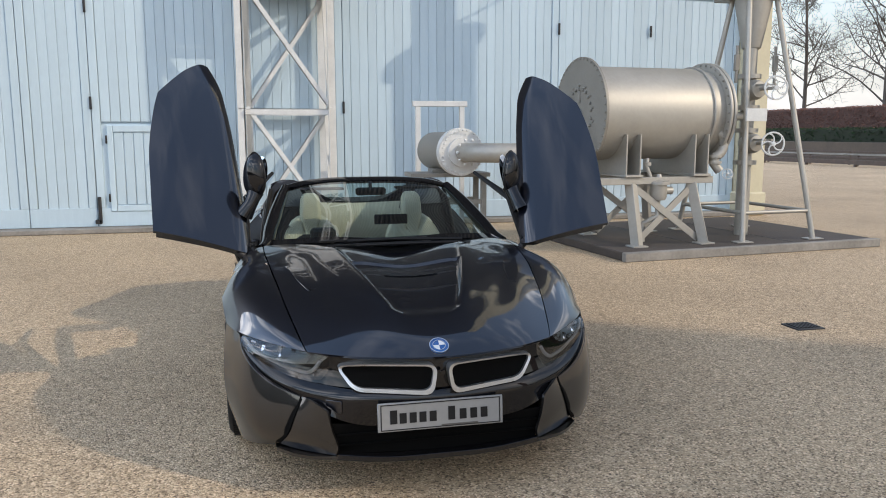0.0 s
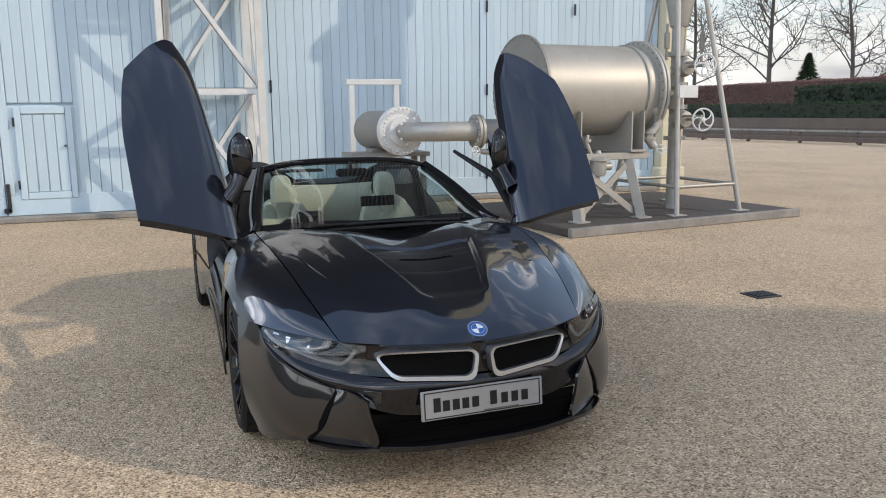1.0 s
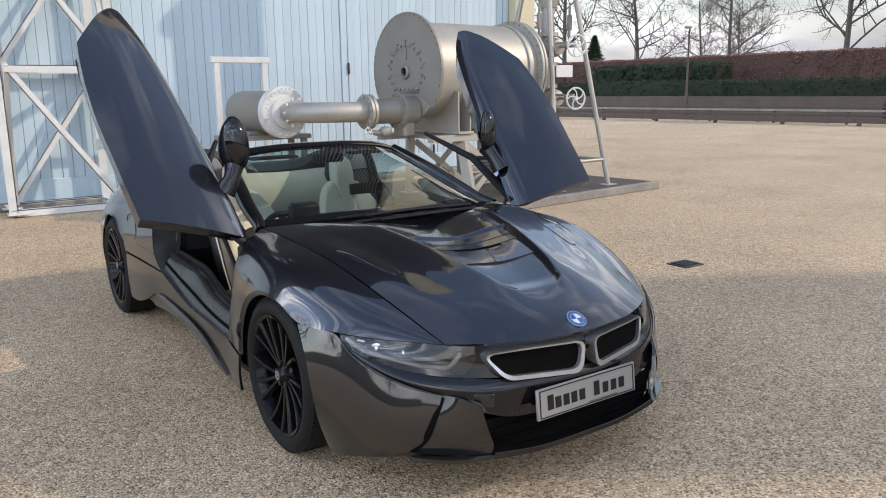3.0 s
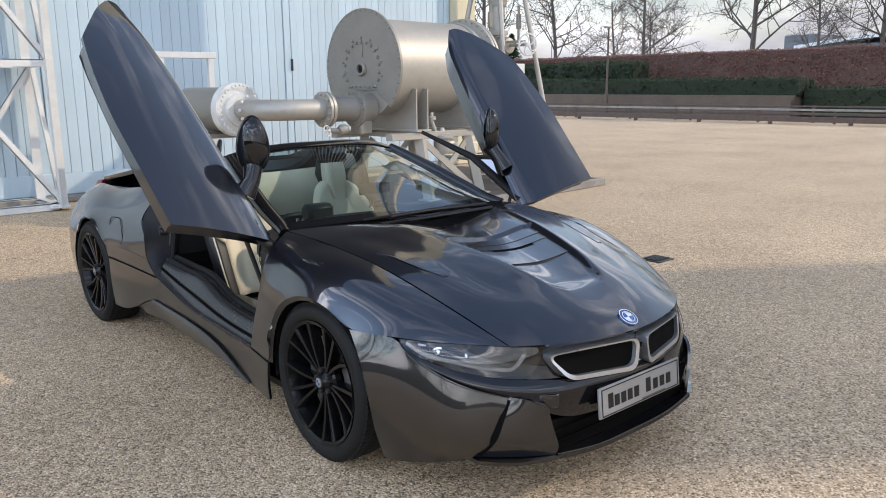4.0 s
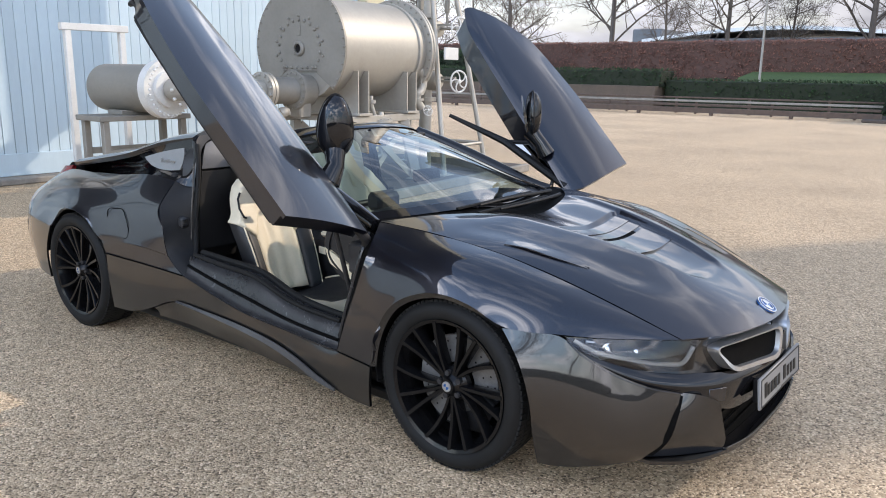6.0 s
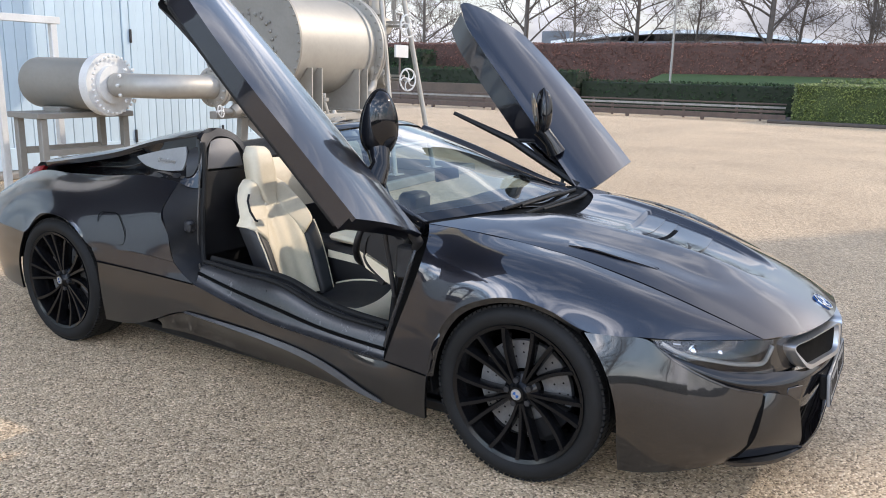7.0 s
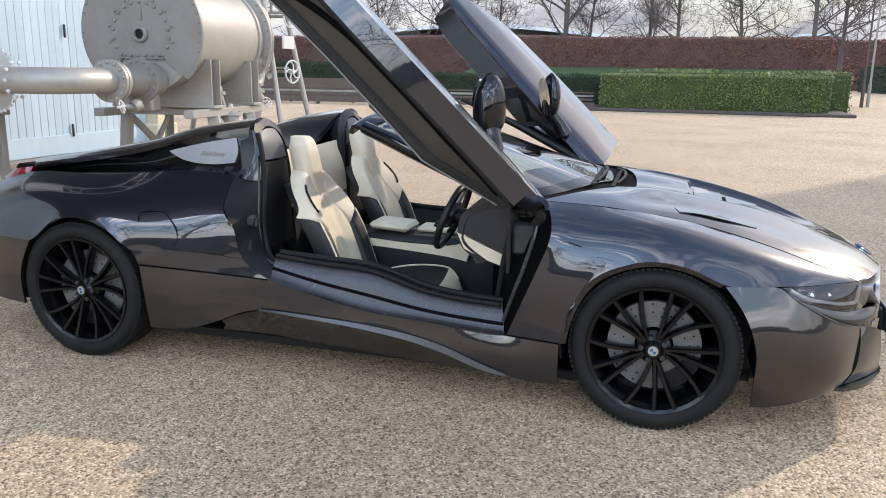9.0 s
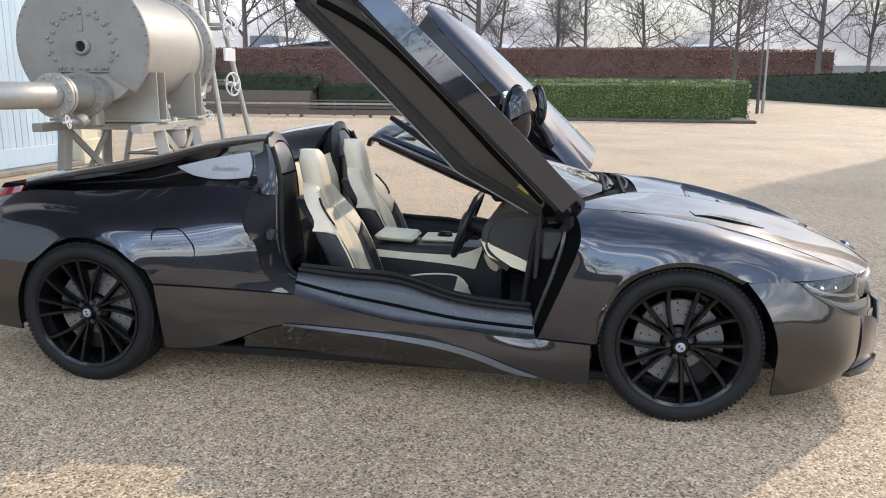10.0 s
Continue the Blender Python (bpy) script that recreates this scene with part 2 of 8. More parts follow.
def gravel_ground():
    """Resin-bound gravel: tan stones of about 8 mm, with broad worn and damp patches."""
    ma, nodes, links, bsdf = material("resin_bound_gravel")
    co = nodes.new("ShaderNodeTexCoord")
    vo = nodes.new("ShaderNodeTexVoronoi")
    vo.inputs["Scale"].default_value = 115.0
    links.new(co.outputs["Object"], vo.inputs["Vector"])
    sep = nodes.new("ShaderNodeSeparateColor")
    links.new(vo.outputs["Color"], sep.inputs["Color"])
    ramp = nodes.new("ShaderNodeValToRGB")
    el = ramp.color_ramp.elements
    el[0].position, el[0].color = 0.0, (0.13, 0.088, 0.053, 1)
    el[1].position, el[1].color = 1.0, (0.84, 0.66, 0.455, 1)
    mid = el.new(0.35)
    mid.color = (0.46, 0.327, 0.203, 1)
    mid2 = el.new(0.75)
    mid2.color = (0.57, 0.422, 0.272, 1)
    links.new(sep.outputs["Red"], ramp.inputs["Fac"])
    patch = nodes.new("ShaderNodeTexNoise")
    patch.inputs["Scale"].default_value, patch.inputs["Detail"].default_value = 0.55, 6
    links.new(co.outputs["Object"], patch.inputs["Vector"])
    patch2 = nodes.new("ShaderNodeTexNoise")
    patch2.inputs["Scale"].default_value, patch2.inputs["Detail"].default_value = 14.0, 4
    links.new(co.outputs["Object"], patch2.inputs["Vector"])
    add = nodes.new("ShaderNodeMath")
    add.operation = "ADD"
    links.new(patch.outputs["Fac"], add.inputs[0])
    links.new(patch2.outputs["Fac"], add.inputs[1])
    mr = nodes.new("ShaderNodeMapRange")
    mr.inputs["From Min"].default_value, mr.inputs["From Max"].default_value = 0.7, 1.3
    mr.inputs["To Min"].default_value, mr.inputs["To Max"].default_value = 0.80, 1.16
    links.new(add.outputs["Value"], mr.inputs["Value"])
    hsv = nodes.new("ShaderNodeHueSaturation")
    links.new(mr.outputs["Result"], hsv.inputs["Value"])
    links.new(ramp.outputs["Color"], hsv.inputs["Color"])
    links.new(hsv.outputs["Color"], bsdf.inputs["Base Color"])
    bsdf.inputs["Roughness"].default_value = 0.72
    bsdf.inputs["Specular IOR Level"].default_value = 0.35
    bp = nodes.new("ShaderNodeBump")
    bp.invert = True
    bp.inputs["Strength"].default_value = 0.9
    bp.inputs["Distance"].default_value = 0.006
    links.new(vo.outputs["Distance"], bp.inputs["Height"])
    links.new(bp.outputs["Normal"], bsdf.inputs["Normal"])
    return ma


def car_paint(name, deep, flake, rough=0.28, metal=0.75, haze=(0.008, 0.035), coat=1.0):
    """Metallic paint under a clear coat, with fine flakes and a little dust."""
    ma, nodes, links, bsdf = material(name)
    co = nodes.new("ShaderNodeTexCoord")
    vo = nodes.new("ShaderNodeTexVoronoi")
    vo.inputs["Scale"].default_value = 900.0
    links.new(co.outputs["Object"], vo.inputs["Vector"])
    sep = nodes.new("ShaderNodeSeparateColor")
    links.new(vo.outputs["Color"], sep.inputs["Color"])
    mx = nodes.new("ShaderNodeMix")
    mx.data_type = "RGBA"
    mx.inputs["A"].default_value, mx.inputs["B"].default_value = (*deep, 1), (*flake, 1)
    links.new(sep.outputs["Red"], mx.inputs["Factor"])
    links.new(mx.outputs["Result"], bsdf.inputs["Base Color"])
    bsdf.inputs["Metallic"].default_value = metal
    bsdf.inputs["Roughness"].default_value = rough
    bsdf.inputs["Coat Weight"].default_value = coat
    bsdf.inputs["Coat IOR"].default_value = 1.66
    no = nodes.new("ShaderNodeTexNoise")
    no.inputs["Scale"].default_value, no.inputs["Detail"].default_value = 5.0, 6
    links.new(co.outputs["Object"], no.inputs["Vector"])
    mr = nodes.new("ShaderNodeMapRange")
    mr.inputs["From Min"].default_value, mr.inputs["From Max"].default_value = 0.35, 0.75
    mr.inputs["To Min"].default_value, mr.inputs["To Max"].default_value = haze
    links.new(no.outputs["Fac"], mr.inputs["Value"])
    links.new(mr.outputs["Result"], bsdf.inputs["Coat Roughness"])
    return ma


def glass(name, tint, rough=0.0, sheen=1.3):
    """Thin pane: see-through with a mirror sheen that grows at a glance."""
    ma, nodes, links, bsdf = material(name)
    nodes.remove(bsdf)
    out = nodes["Material Output"]
    tr = nodes.new("ShaderNodeBsdfTransparent")
    tr.inputs["Color"].default_value = (*tint, 1)
    gl = nodes.new("ShaderNodeBsdfGlossy")
    gl.inputs["Roughness"].default_value = rough
    fr = nodes.new("ShaderNodeFresnel")
    fr.inputs["IOR"].default_value = 1.52
    sc = nodes.new("ShaderNodeMath")
    sc.operation = "MULTIPLY"
    sc.use_clamp = True
    sc.inputs[1].default_value = sheen
    mx = nodes.new("ShaderNodeMixShader")
    links.new(fr.outputs["Fac"], sc.inputs[0])
    links.new(sc.outputs["Value"], mx.inputs["Fac"])
    links.new(tr.outputs["BSDF"], mx.inputs[1])
    links.new(gl.outputs["BSDF"], mx.inputs[2])
    links.new(mx.outputs["Shader"], out.inputs["Surface"])
    return ma


M_GROUND = gravel_ground()
M_BOARD = surface("pale_blue_painted_boards", (0.43, 0.545, 0.615), (0.485, 0.605, 0.67), 3.0, (0.5, 0.68), bump=0.12, bump_scale=90, stretch=(3, 3, 0.4), vary=0.05)
M_JOINT = surface("shadowed_blue_backing", (0.36, 0.46, 0.53), (0.41, 0.52, 0.585), 4.0, (0.6, 0.8))
M_CLAD = surface("dark_ribbed_cladding", (0.030, 0.030, 0.030), (0.048, 0.048, 0.047), 0.6, (0.45, 0.6))
M_CREAM = surface("cream_painted_masonry", (0.55, 0.49, 0.34), (0.64, 0.58, 0.42), 3.0, (0.6, 0.8), bump=0.25, bump_scale=40)
M_WHITE = surface("white_painted_steel", (0.54, 0.545, 0.53), (0.67, 0.67, 0.65), 5.0, (0.38, 0.6), bump=0.12, bump_scale=70)
M_SILVER = surface("aluminium_painted_steel", (0.33, 0.315, 0.283), (0.42, 0.405, 0.366), 2.2, (0.46, 0.60), metal=0.45, bump=0.06, bump_scale=45)
M_GREYSTEEL = surface("grey_painted_steel", (0.205, 0.195, 0.172), (0.27, 0.257, 0.228), 3.0, (0.42, 0.6), metal=0.2, bump=0.1, bump_scale=60)
M_BLACKIRON = surface("black_iron", (0.018, 0.018, 0.02), (0.04, 0.04, 0.042), 20.0, (0.4, 0.6), metal=0.3)
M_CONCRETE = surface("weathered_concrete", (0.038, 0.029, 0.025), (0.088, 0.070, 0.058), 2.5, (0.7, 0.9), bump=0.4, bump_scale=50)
M_STONE = surface("grey_stone_sill", (0.16, 0.148, 0.13), (0.30, 0.28, 0.25), 3.0, (0.7, 0.9), bump=0.35, bump_scale=40)
M_RUST = surface("weathered_brown_rail", (0.045, 0.029, 0.023), (0.105, 0.07, 0.053), 6.0, (0.55, 0.8), bump=0.3, bump_scale=30)
M_RETAIN = surface("brown_retaining_wall", (0.06, 0.043, 0.032), (0.11, 0.082, 0.06), 1.5, (0.7, 0.9), bump=0.3, bump_scale=15)
M_BEECH = surface("brown_beech_leaves", (0.075, 0.028, 0.019), (0.22, 0.090, 0.058), 2.0, (0.5, 0.75), island=0.45)
# hedge core colours are darkened for the shade inside the leaves
M_BEECHCORE = surface("shaded_beech_twigs", (0.05, 0.024, 0.018), (0.10, 0.050, 0.038), 5.0, (0.7, 0.9), bump=0.6, bump_scale=18)
M_GREENCORE = surface("shaded_hedge_twigs", (0.022, 0.036, 0.009), (0.05, 0.072, 0.018), 5.0, (0.8, 0.95), bump=0.6, bump_scale=18)
M_GRASS = surface("short_grass", (0.026, 0.052, 0.012), (0.052, 0.090, 0.022), 3.0, (0.7, 0.9), bump=0.5, bump_scale=60)
M_GREENHEDGE = surface("clipped_green_leaves", (0.050, 0.078, 0.014), (0.165, 0.195, 0.045), 1.5, (0.4, 0.65), island=0.45)
M_DARKHEDGE = surface("dark_laurel_leaves", (0.008, 0.021, 0.008), (0.025, 0.050, 0.017), 1.5, (0.65, 0.85), spec=0.2, island=0.45)
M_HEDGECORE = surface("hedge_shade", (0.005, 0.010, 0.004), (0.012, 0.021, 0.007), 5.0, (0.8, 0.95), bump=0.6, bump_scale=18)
M_BARK = surface("winter_bark", (0.058, 0.048, 0.041), (0.115, 0.097, 0.082), 5.0, (0.75, 0.95), bump=0.5, bump_scale=30)
M_SOIL = surface("bare_soil", (0.06, 0.042, 0.03), (0.12, 0.09, 0.065), 3.0, (0.85, 0.95), bump=0.5, bump_scale=25)
M_ROOF = surface("pale_metal_roof", (0.45, 0.50, 0.54), (0.58, 0.62, 0.65), 1.0, (0.3, 0.5), metal=0.3)
M_SHED = surface("dark_shed_cladding", (0.07, 0.085, 0.10), (0.11, 0.125, 0.14), 1.0, (0.5, 0.7))
M_FAR = surface("far_woodland", (0.10, 0.10, 0.095), (0.16, 0.16, 0.15), 0.25, (0.9, 1.0))
M_BLOCK = surface("shade_block_brick", (0.20, 0.12, 0.085), (0.28, 0.18, 0.13), 1.0, (0.7, 0.9), bump=0.2, bump_scale=8)

# ---- the ground ----
def ground_sheet():
    b = Build()
    xs = [-600, -200, -60, -20, -8, 0, 8, 20, 60, 200, 600]
    b.grid([[(x, y, 0.0) for y in xs] for x in xs], flip=True)
    return part("ground", b, M_GROUND)


tagged(ground_sheet(), "tan resin-bound gravel yard with worn patches", "ground", kind="structure")

# ---- the boarded hangar wall ----
WALL_Y = 7.85
WALL_TOP = 4.3
wall = thing("wall_north", "tall pale blue boarded hangar doors with black strap hinges", "wall", (0, WALL_Y, 0), kind="structure")
LEAVES = [(-9.4, -4.36), (-4.348, -3.356), (-3.344, 0.614), (0.626, 4.444), (4.456, 8.05)]
HATCH = (-3.14, -2.36, 0.33, 1.70)
b = Build()
b.box((19.6, 0.24, WALL_TOP), (-1.75, 0.17, WALL_TOP / 2))
part("backing", b, M_JOINT, wall)
for lo, hi in LEAVES:
    b = Build()
    b.box((hi - lo, 0.05, 0.30), ((lo + hi) / 2, 0.018, 0.24), bevel=0.006)
    b.box((hi - lo, 0.05, 0.30), ((lo + hi) / 2, 0.018, WALL_TOP - 0.15), bevel=0.006)
    for x in (lo + 0.06, hi - 0.06):
        b.box((0.12, 0.05, WALL_TOP - 0.72), (x, 0.018, WALL_TOP / 2 + 0.03), bevel=0.006)
    part("leaf_frame", b, M_BOARD, wall)


def board_mesh(wide, tall):
    b = Build()
    b.box((wide, 0.03, tall), (0, 0, tall / 2), bevel=0.005)
    return b.mesh("board")


BOARD_W = 0.148
full = board_mesh(BOARD_W - 0.004, WALL_TOP - 0.72)
above = board_mesh(BOARD_W - 0.004, WALL_TOP - 0.34 - 1.76)
for me in (full, above):
    me.materials.append(M_BOARD)
rng = random.Random(5)
for lo, hi in LEAVES:
    n = max(1, round((hi - lo - 0.25) / BOARD_W))
    step = (hi - lo - 0.25) / n
    for i in range(n):
        x = lo + 0.125 + step * (i + 0.5)
        in_hatch = HATCH[0] - 0.04 < x < HATCH[1] + 0.04
        m = pose(x, 0.026 + rng.uniform(-0.003, 0.003), 1.76 if in_hatch else 0.385) @ Matrix.Diagonal((step / BOARD_W, 1, 1, 1))
        part("board", above if in_hatch else full, None, wall, m=m)
b = Build()
b.box((HATCH[1] - HATCH[0] + 0.24, 0.03, 1.40), (-2.75, 0.034, 1.02), bevel=0.005)
part("hatch_surround", b, M_BOARD, wall)
hatch = thing("hatch_door", "small pale blue boarded wicket door in the hangar wall", "door", (-2.75, WALL_Y, 0), kind="structure")
b = Build()
w, z0, z1 = HATCH[1] - HATCH[0], HATCH[2], HATCH[3]
for x in (-w / 2 + 0.045, w / 2 - 0.045):
    b.box((0.09, 0.05, z1 - z0), (x, 0.0, (z0 + z1) / 2), bevel=0.006)
for z in (z0 + 0.05, z1 - 0.05):
    b.box((w - 0.19, 0.05, 0.10), (0, 0.0, z), bevel=0.006)
part("door_frame", b, M_BOARD, hatch)
for i in range(4):
    b = Build()
    b.box((0.14, 0.03, z1 - z0 - 0.21), (-0.225 + 0.15 * i, 0.012, (z0 + z1) / 2), bevel=0.007)
    part("board", b, M_BOARD, hatch)
for z in (0.55, 1.48):
    b = Build()
    b.box((0.025, 0.03, 0.13), (-w / 2 - 0.012, -0.03, z), bevel=0.005)
    part("hinge", b, M_BLACKIRON, hatch)
b = Build()
b.tube([(w / 2 - 0.12, -0.024, 1.12), (w / 2 - 0.12, -0.06, 1.12)], 0.018, 10)
part("knob", b, M_BLACKIRON, hatch)
strap = Build().box((0.035, 0.03, 0.20), bevel=0.006).mesh("hinge")
strap.materials.append(M_BLACKIRON)
for x, z in ((-3.35, 3.53), (-3.35, 2.05), (4.45, 3.39), (4.45, 1.95), (4.45, 0.45), (6.22, 3.39), (6.22, 1.98), (6.22, 0.45), (0.62, 2.0)):
    part("hinge", strap, None, wall, m=pose(x, -0.02, z))
b = Build()
b.box((0.05, 0.05, 0.42), (-3.31, -0.02, 0.36), bevel=0.008).box((0.10, 0.05, 0.07), (-3.34, -0.02, 0.17), bevel=0.008)
part("drop_bolt", b, M_BLACKIRON, wall)
b = Build()
b.box((0.16, 0.05, 0.20), (-1.33, -0.02, 1.42), bevel=0.01)
part("lock_box", b, M_BLACKIRON, wall)
b = Build()
b.box((17.7, 0.30, 0.085), (-0.75, -0.10, 0.0425), bevel=0.015)
tagged(part("step", b, M_STONE, wall), "low grey stone sill along the wall")
pil = thing("corner_pilaster", "cream painted masonry pier at the end of the wall", "wall", (8.32, WALL_Y + 0.05, 0), kind="structure")
b = Build()
b.box((0.50, 0.55, WALL_TOP), (0, 0, WALL_TOP / 2), bevel=0.02)
b.box((0.60, 0.65, 0.45), (0, 0, 0.225), bevel=0.03)
b.box((1.24, 0.50, 20.8 - WALL_TOP), (-0.38, 0.03, (20.8 + WALL_TOP) / 2 + 0.004), bevel=0.02)
part("pier", b, M_CREAM, pil)

# dark ribbed cladding of the hangar above its doors
b = Build()
P = []
for i in range(627):
    x = -11.5 + 0.03 * i
    y = (0.06 if (i // 2) % 2 else 0.0) + 0.05
    P.append([(x, y, WALL_TOP), (x, y, 21.0)])
b.grid(P)
b.box((18.8, 8.0, 20.8 - WALL_TOP), (-2.1, 4.3, (WALL_TOP + 21.0) / 2))
tagged(part("upper_cladding", b, M_CLAD, wall), "dark ribbed metal cladding high on the hangar")

# ---- lattice tower against the wall ----
def lattice_tower():
    t = thing("lattice_tower", "white painted steel lattice tower with crossed angle-iron braces", "tower")
    x0, x1, y0, y1, top = -0.98, 0.30, 6.90, 7.62, 8.6
    for x in (x0, x1):
        for y in (y0, y1):
            b = Build()
            b.angle((x, y, 0.05), (x, y, top), 0.105 if x == x0 else -0.105, 0.012, (0, 1 if y == y0 else -1, 0))
            part("leg", b, M_WHITE, t)
            b = Build()
            b.box((0.24, 0.24, 0.02), (x, y + (0.04 if y == y0 else -0.04), 0.05), bevel=0.004)
            part("foot_plate", b, M_WHITE, t)
    levels = [0.10, 1.95, 3.80, 5.65, 7.50]
    for z in levels:
        for y in (y0, y1):
            b = Build()
            b.angle((x0, y, z), (x1, y, z), 0.09, 0.010, (0, 0, -1))
            part("rail", b, M_WHITE, t)
        for x in (x0, x1):
            b = Build()
            b.angle((x, y0, z), (x, y1, z), 0.09, 0.010, (0, 0, -1))
            part("rail", b, M_WHITE, t)
    for a, c in zip(levels, levels[1:]):
        for y, k in ((y0, 0), (y1, 1)):
            p, q = ((x0, x1), (x1, x0))[k]
            b = Build()
            k2 = 0.014 if y == y0 else -0.026
            b.angle((p, y + k2, c), (q, y + k2, a), 0.075, 0.010, (0, 1, 0))
            part("brace", b, M_WHITE, t)
        for x, k in ((x0, 0), (x1, 1)):
            p, q = ((y0, y1), (y1, y0))[k]
            b = Build()
            k2 = 0.014 if x == x0 else -0.026
            b.angle((x + k2, p, c), (x + k2, q, a), 0.07, 0.010, (1, 0, 0))
            part("brace", b, M_WHITE, t)
    b = Build()
    b.box((1.12, 0.74, 2.2), (-0.30, 7.26, 5.0), bevel=0.02)
    part("housing", b, M_WHITE, t)
    return t


lattice_tower()

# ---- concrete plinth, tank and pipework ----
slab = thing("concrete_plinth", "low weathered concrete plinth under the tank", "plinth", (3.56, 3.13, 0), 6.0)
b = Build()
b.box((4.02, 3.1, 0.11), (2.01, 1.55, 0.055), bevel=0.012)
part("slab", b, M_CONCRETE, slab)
b = Build()
b.box((4.06, 0.09, 0.117), (2.01, 0.03, 0.0585), bevel=0.010)
part("slab_edge", b, M_STONE, slab, "paler worn concrete edge")
for x in (1.34, 2.68):
    b = Build()
    b.box((0.014, 3.0, 0.004), (x, 1.6, 0.1115))
    part("slab_joint", b, M_BLACKIRON, slab)


def bolt_ring(parent, material_, centre, axis_m, radius, count, size, skip=None, name="bolt"):
    me = Build().lathe([(size, 0), (size, size * 0.9), (size * 0.55, size * 1.25), (0, size * 1.3)], seg=6).mesh(name)
    me.materials.append(material_)
    for i in range(count):
        a = 2 * math.pi * i / count
        if skip and skip(a):
            continue
        part(name, me, None, parent, m=axis_m @ Matrix.Translation((radius * math.cos(a), radius * math.sin(a), centre)))


TANK_A = Vector((3.40, 4.25, 1.825))
TANK_TURN = 5.0
ta = Vector((math.cos(radians(TANK_TURN)), math.sin(radians(TANK_TURN)), 0))
TANK_L = 1.88
R_T = 0.61
R_P = 0.725


def tank():
    t = thing("pressure_tank", "large silver-painted riveted steel tank lying on saddles", "tank")
    # local z runs from the near cap to the far cap
    ax = Matrix.Translation(TANK_A) @ pose(0, 0, 0, 0, 0, TANK_TURN) @ pose(0, 0, 0, 0, 90, 0)
    b = Build()
    b.lathe([(R_T - 0.02, 0.0), (R_T, 0.02), (R_T, TANK_L - 0.2), (R_T - 0.02, TANK_L - 0.05)], ax, 96)
    part("shell", b, M_SILVER, t)
    b = Build()
    ring = [(R_P * math.cos(radians(a)), R_P * math.sin(radians(a))) for a in np.linspace(-43.0, 223.0, 90)]
    ring += [(-0.285, -0.325), (-0.25, -0.285), (0.25, -0.285), (0.285, -0.325)]
    n = len(ring)
    vs = [ax @ Vector((-v, u, h)) for h in (-0.035, 0.0) for u, v in ring]
    b.add(vs, [tuple(range(n)), tuple(range(2 * n - 1, n - 1, -1))] + [(i, (i + 1) % n, n + (i + 1) % n, n + i) for i in range(n)])
    part("end_plate", b, M_GREYSTEEL, t)
    b = Build()
    b.lathe([(R_T + 0.03, 0.002), (R_T + 0.03, 0.05), (R_T, 0.06), (R_T - 0.02, 0.002)], ax, 96, closed=True)
    part("shell_rim", b, M_SILVER, t)
    b = Build()
    b.box((0.014, 0.56, 0.012), (0.278, 0, -0.041), ax, bevel=0.003)
    part("seam_bar", b, M_GREYSTEEL, t)
    for h, wide, over in ((TANK_L - 0.26, 0.035, 0.02), (TANK_L - 0.06, 0.045, 0.075), (TANK_L, 0.045, 0.075)):
        b = Build()
        b.lathe([(R_T - 0.05, h), (R_T + over, h), (R_T + over + 0.006, h + 0.008), (R_T + over + 0.006, h + wide - 0.008), (R_T + over, h + wide), (R_T - 0.05, h + wide)], ax, 96)
        part("flange", b, M_SILVER, t)
    b = Build()
    b.lathe([(R_T, TANK_L + 0.04), (0.45, TANK_L + 0.10), (0.2, TANK_L + 0.14), (0.0, TANK_L + 0.15)], ax, 72)
    part("far_cap", b, M_SILVER, t)
    flip = ax @ pose(0, 0, -0.035, 180, 0, 0)
    bolt_ring(t, M_GREYSTEEL, 0.0, flip, R_P - 0.022, 44, 0.014, skip=lambda a: math.cos(a) > 0.69)
    bolt_ring(t, M_GREYSTEEL, TANK_L - 0.06, ax @ pose(0, 0, 2 * (TANK_L - 0.06), 180, 0, 0), R_T + 0.05, 36, 0.014)
    # manhole ring and sight glass, low on the end plate
    hole = flip @ pose(0.08, 0, 0)
    down = flip
    bolt_ring(t, M_GREYSTEEL, 0.0, flip @ Matrix.Translation((0.02, 0, 0)), 0.335, 22, 0.021, skip=lambda a: math.cos(a) > 0.72)
    bolt_ring(t, M_GREYSTEEL, 0.0, flip @ Matrix.Translation((0.02, 0, 0)), 0.385, 14, 0.018, skip=lambda a: math.cos(a) > 0.60)
    for i in range(6):
        part("bolt", Build().lathe([(0.018, 0), (0.018, 0.016), (0.01, 0.023), (0, 0.024)], flip @ Matrix.Translation((0.245, -0.21 + 0.084 * i, 0)), 6), M_GREYSTEEL, t)
    sg = flip @ Matrix.Translation((0.022, 0, 0))
    b = Build()
    b.lathe([(0.055, 0.0), (0.088, 0.0), (0.088, 0.03), (0.075, 0.045), (0.055, 0.045)], sg, 32, closed=True)
    part("sight_ring", b, M_GREYSTEEL, t)
    b = Build()
    b.lathe([(0.0, 0.012), (0.056, 0.012)], sg, 32)
    part("sight_glass", b, M_BLACKIRON, t)
    b = Build()
    b.box((0.16, 0.05, 0.012), (-0.21, 0, 0.008), flip, bevel=0.003)
    part("bracket", b, M_GREYSTEEL, t)
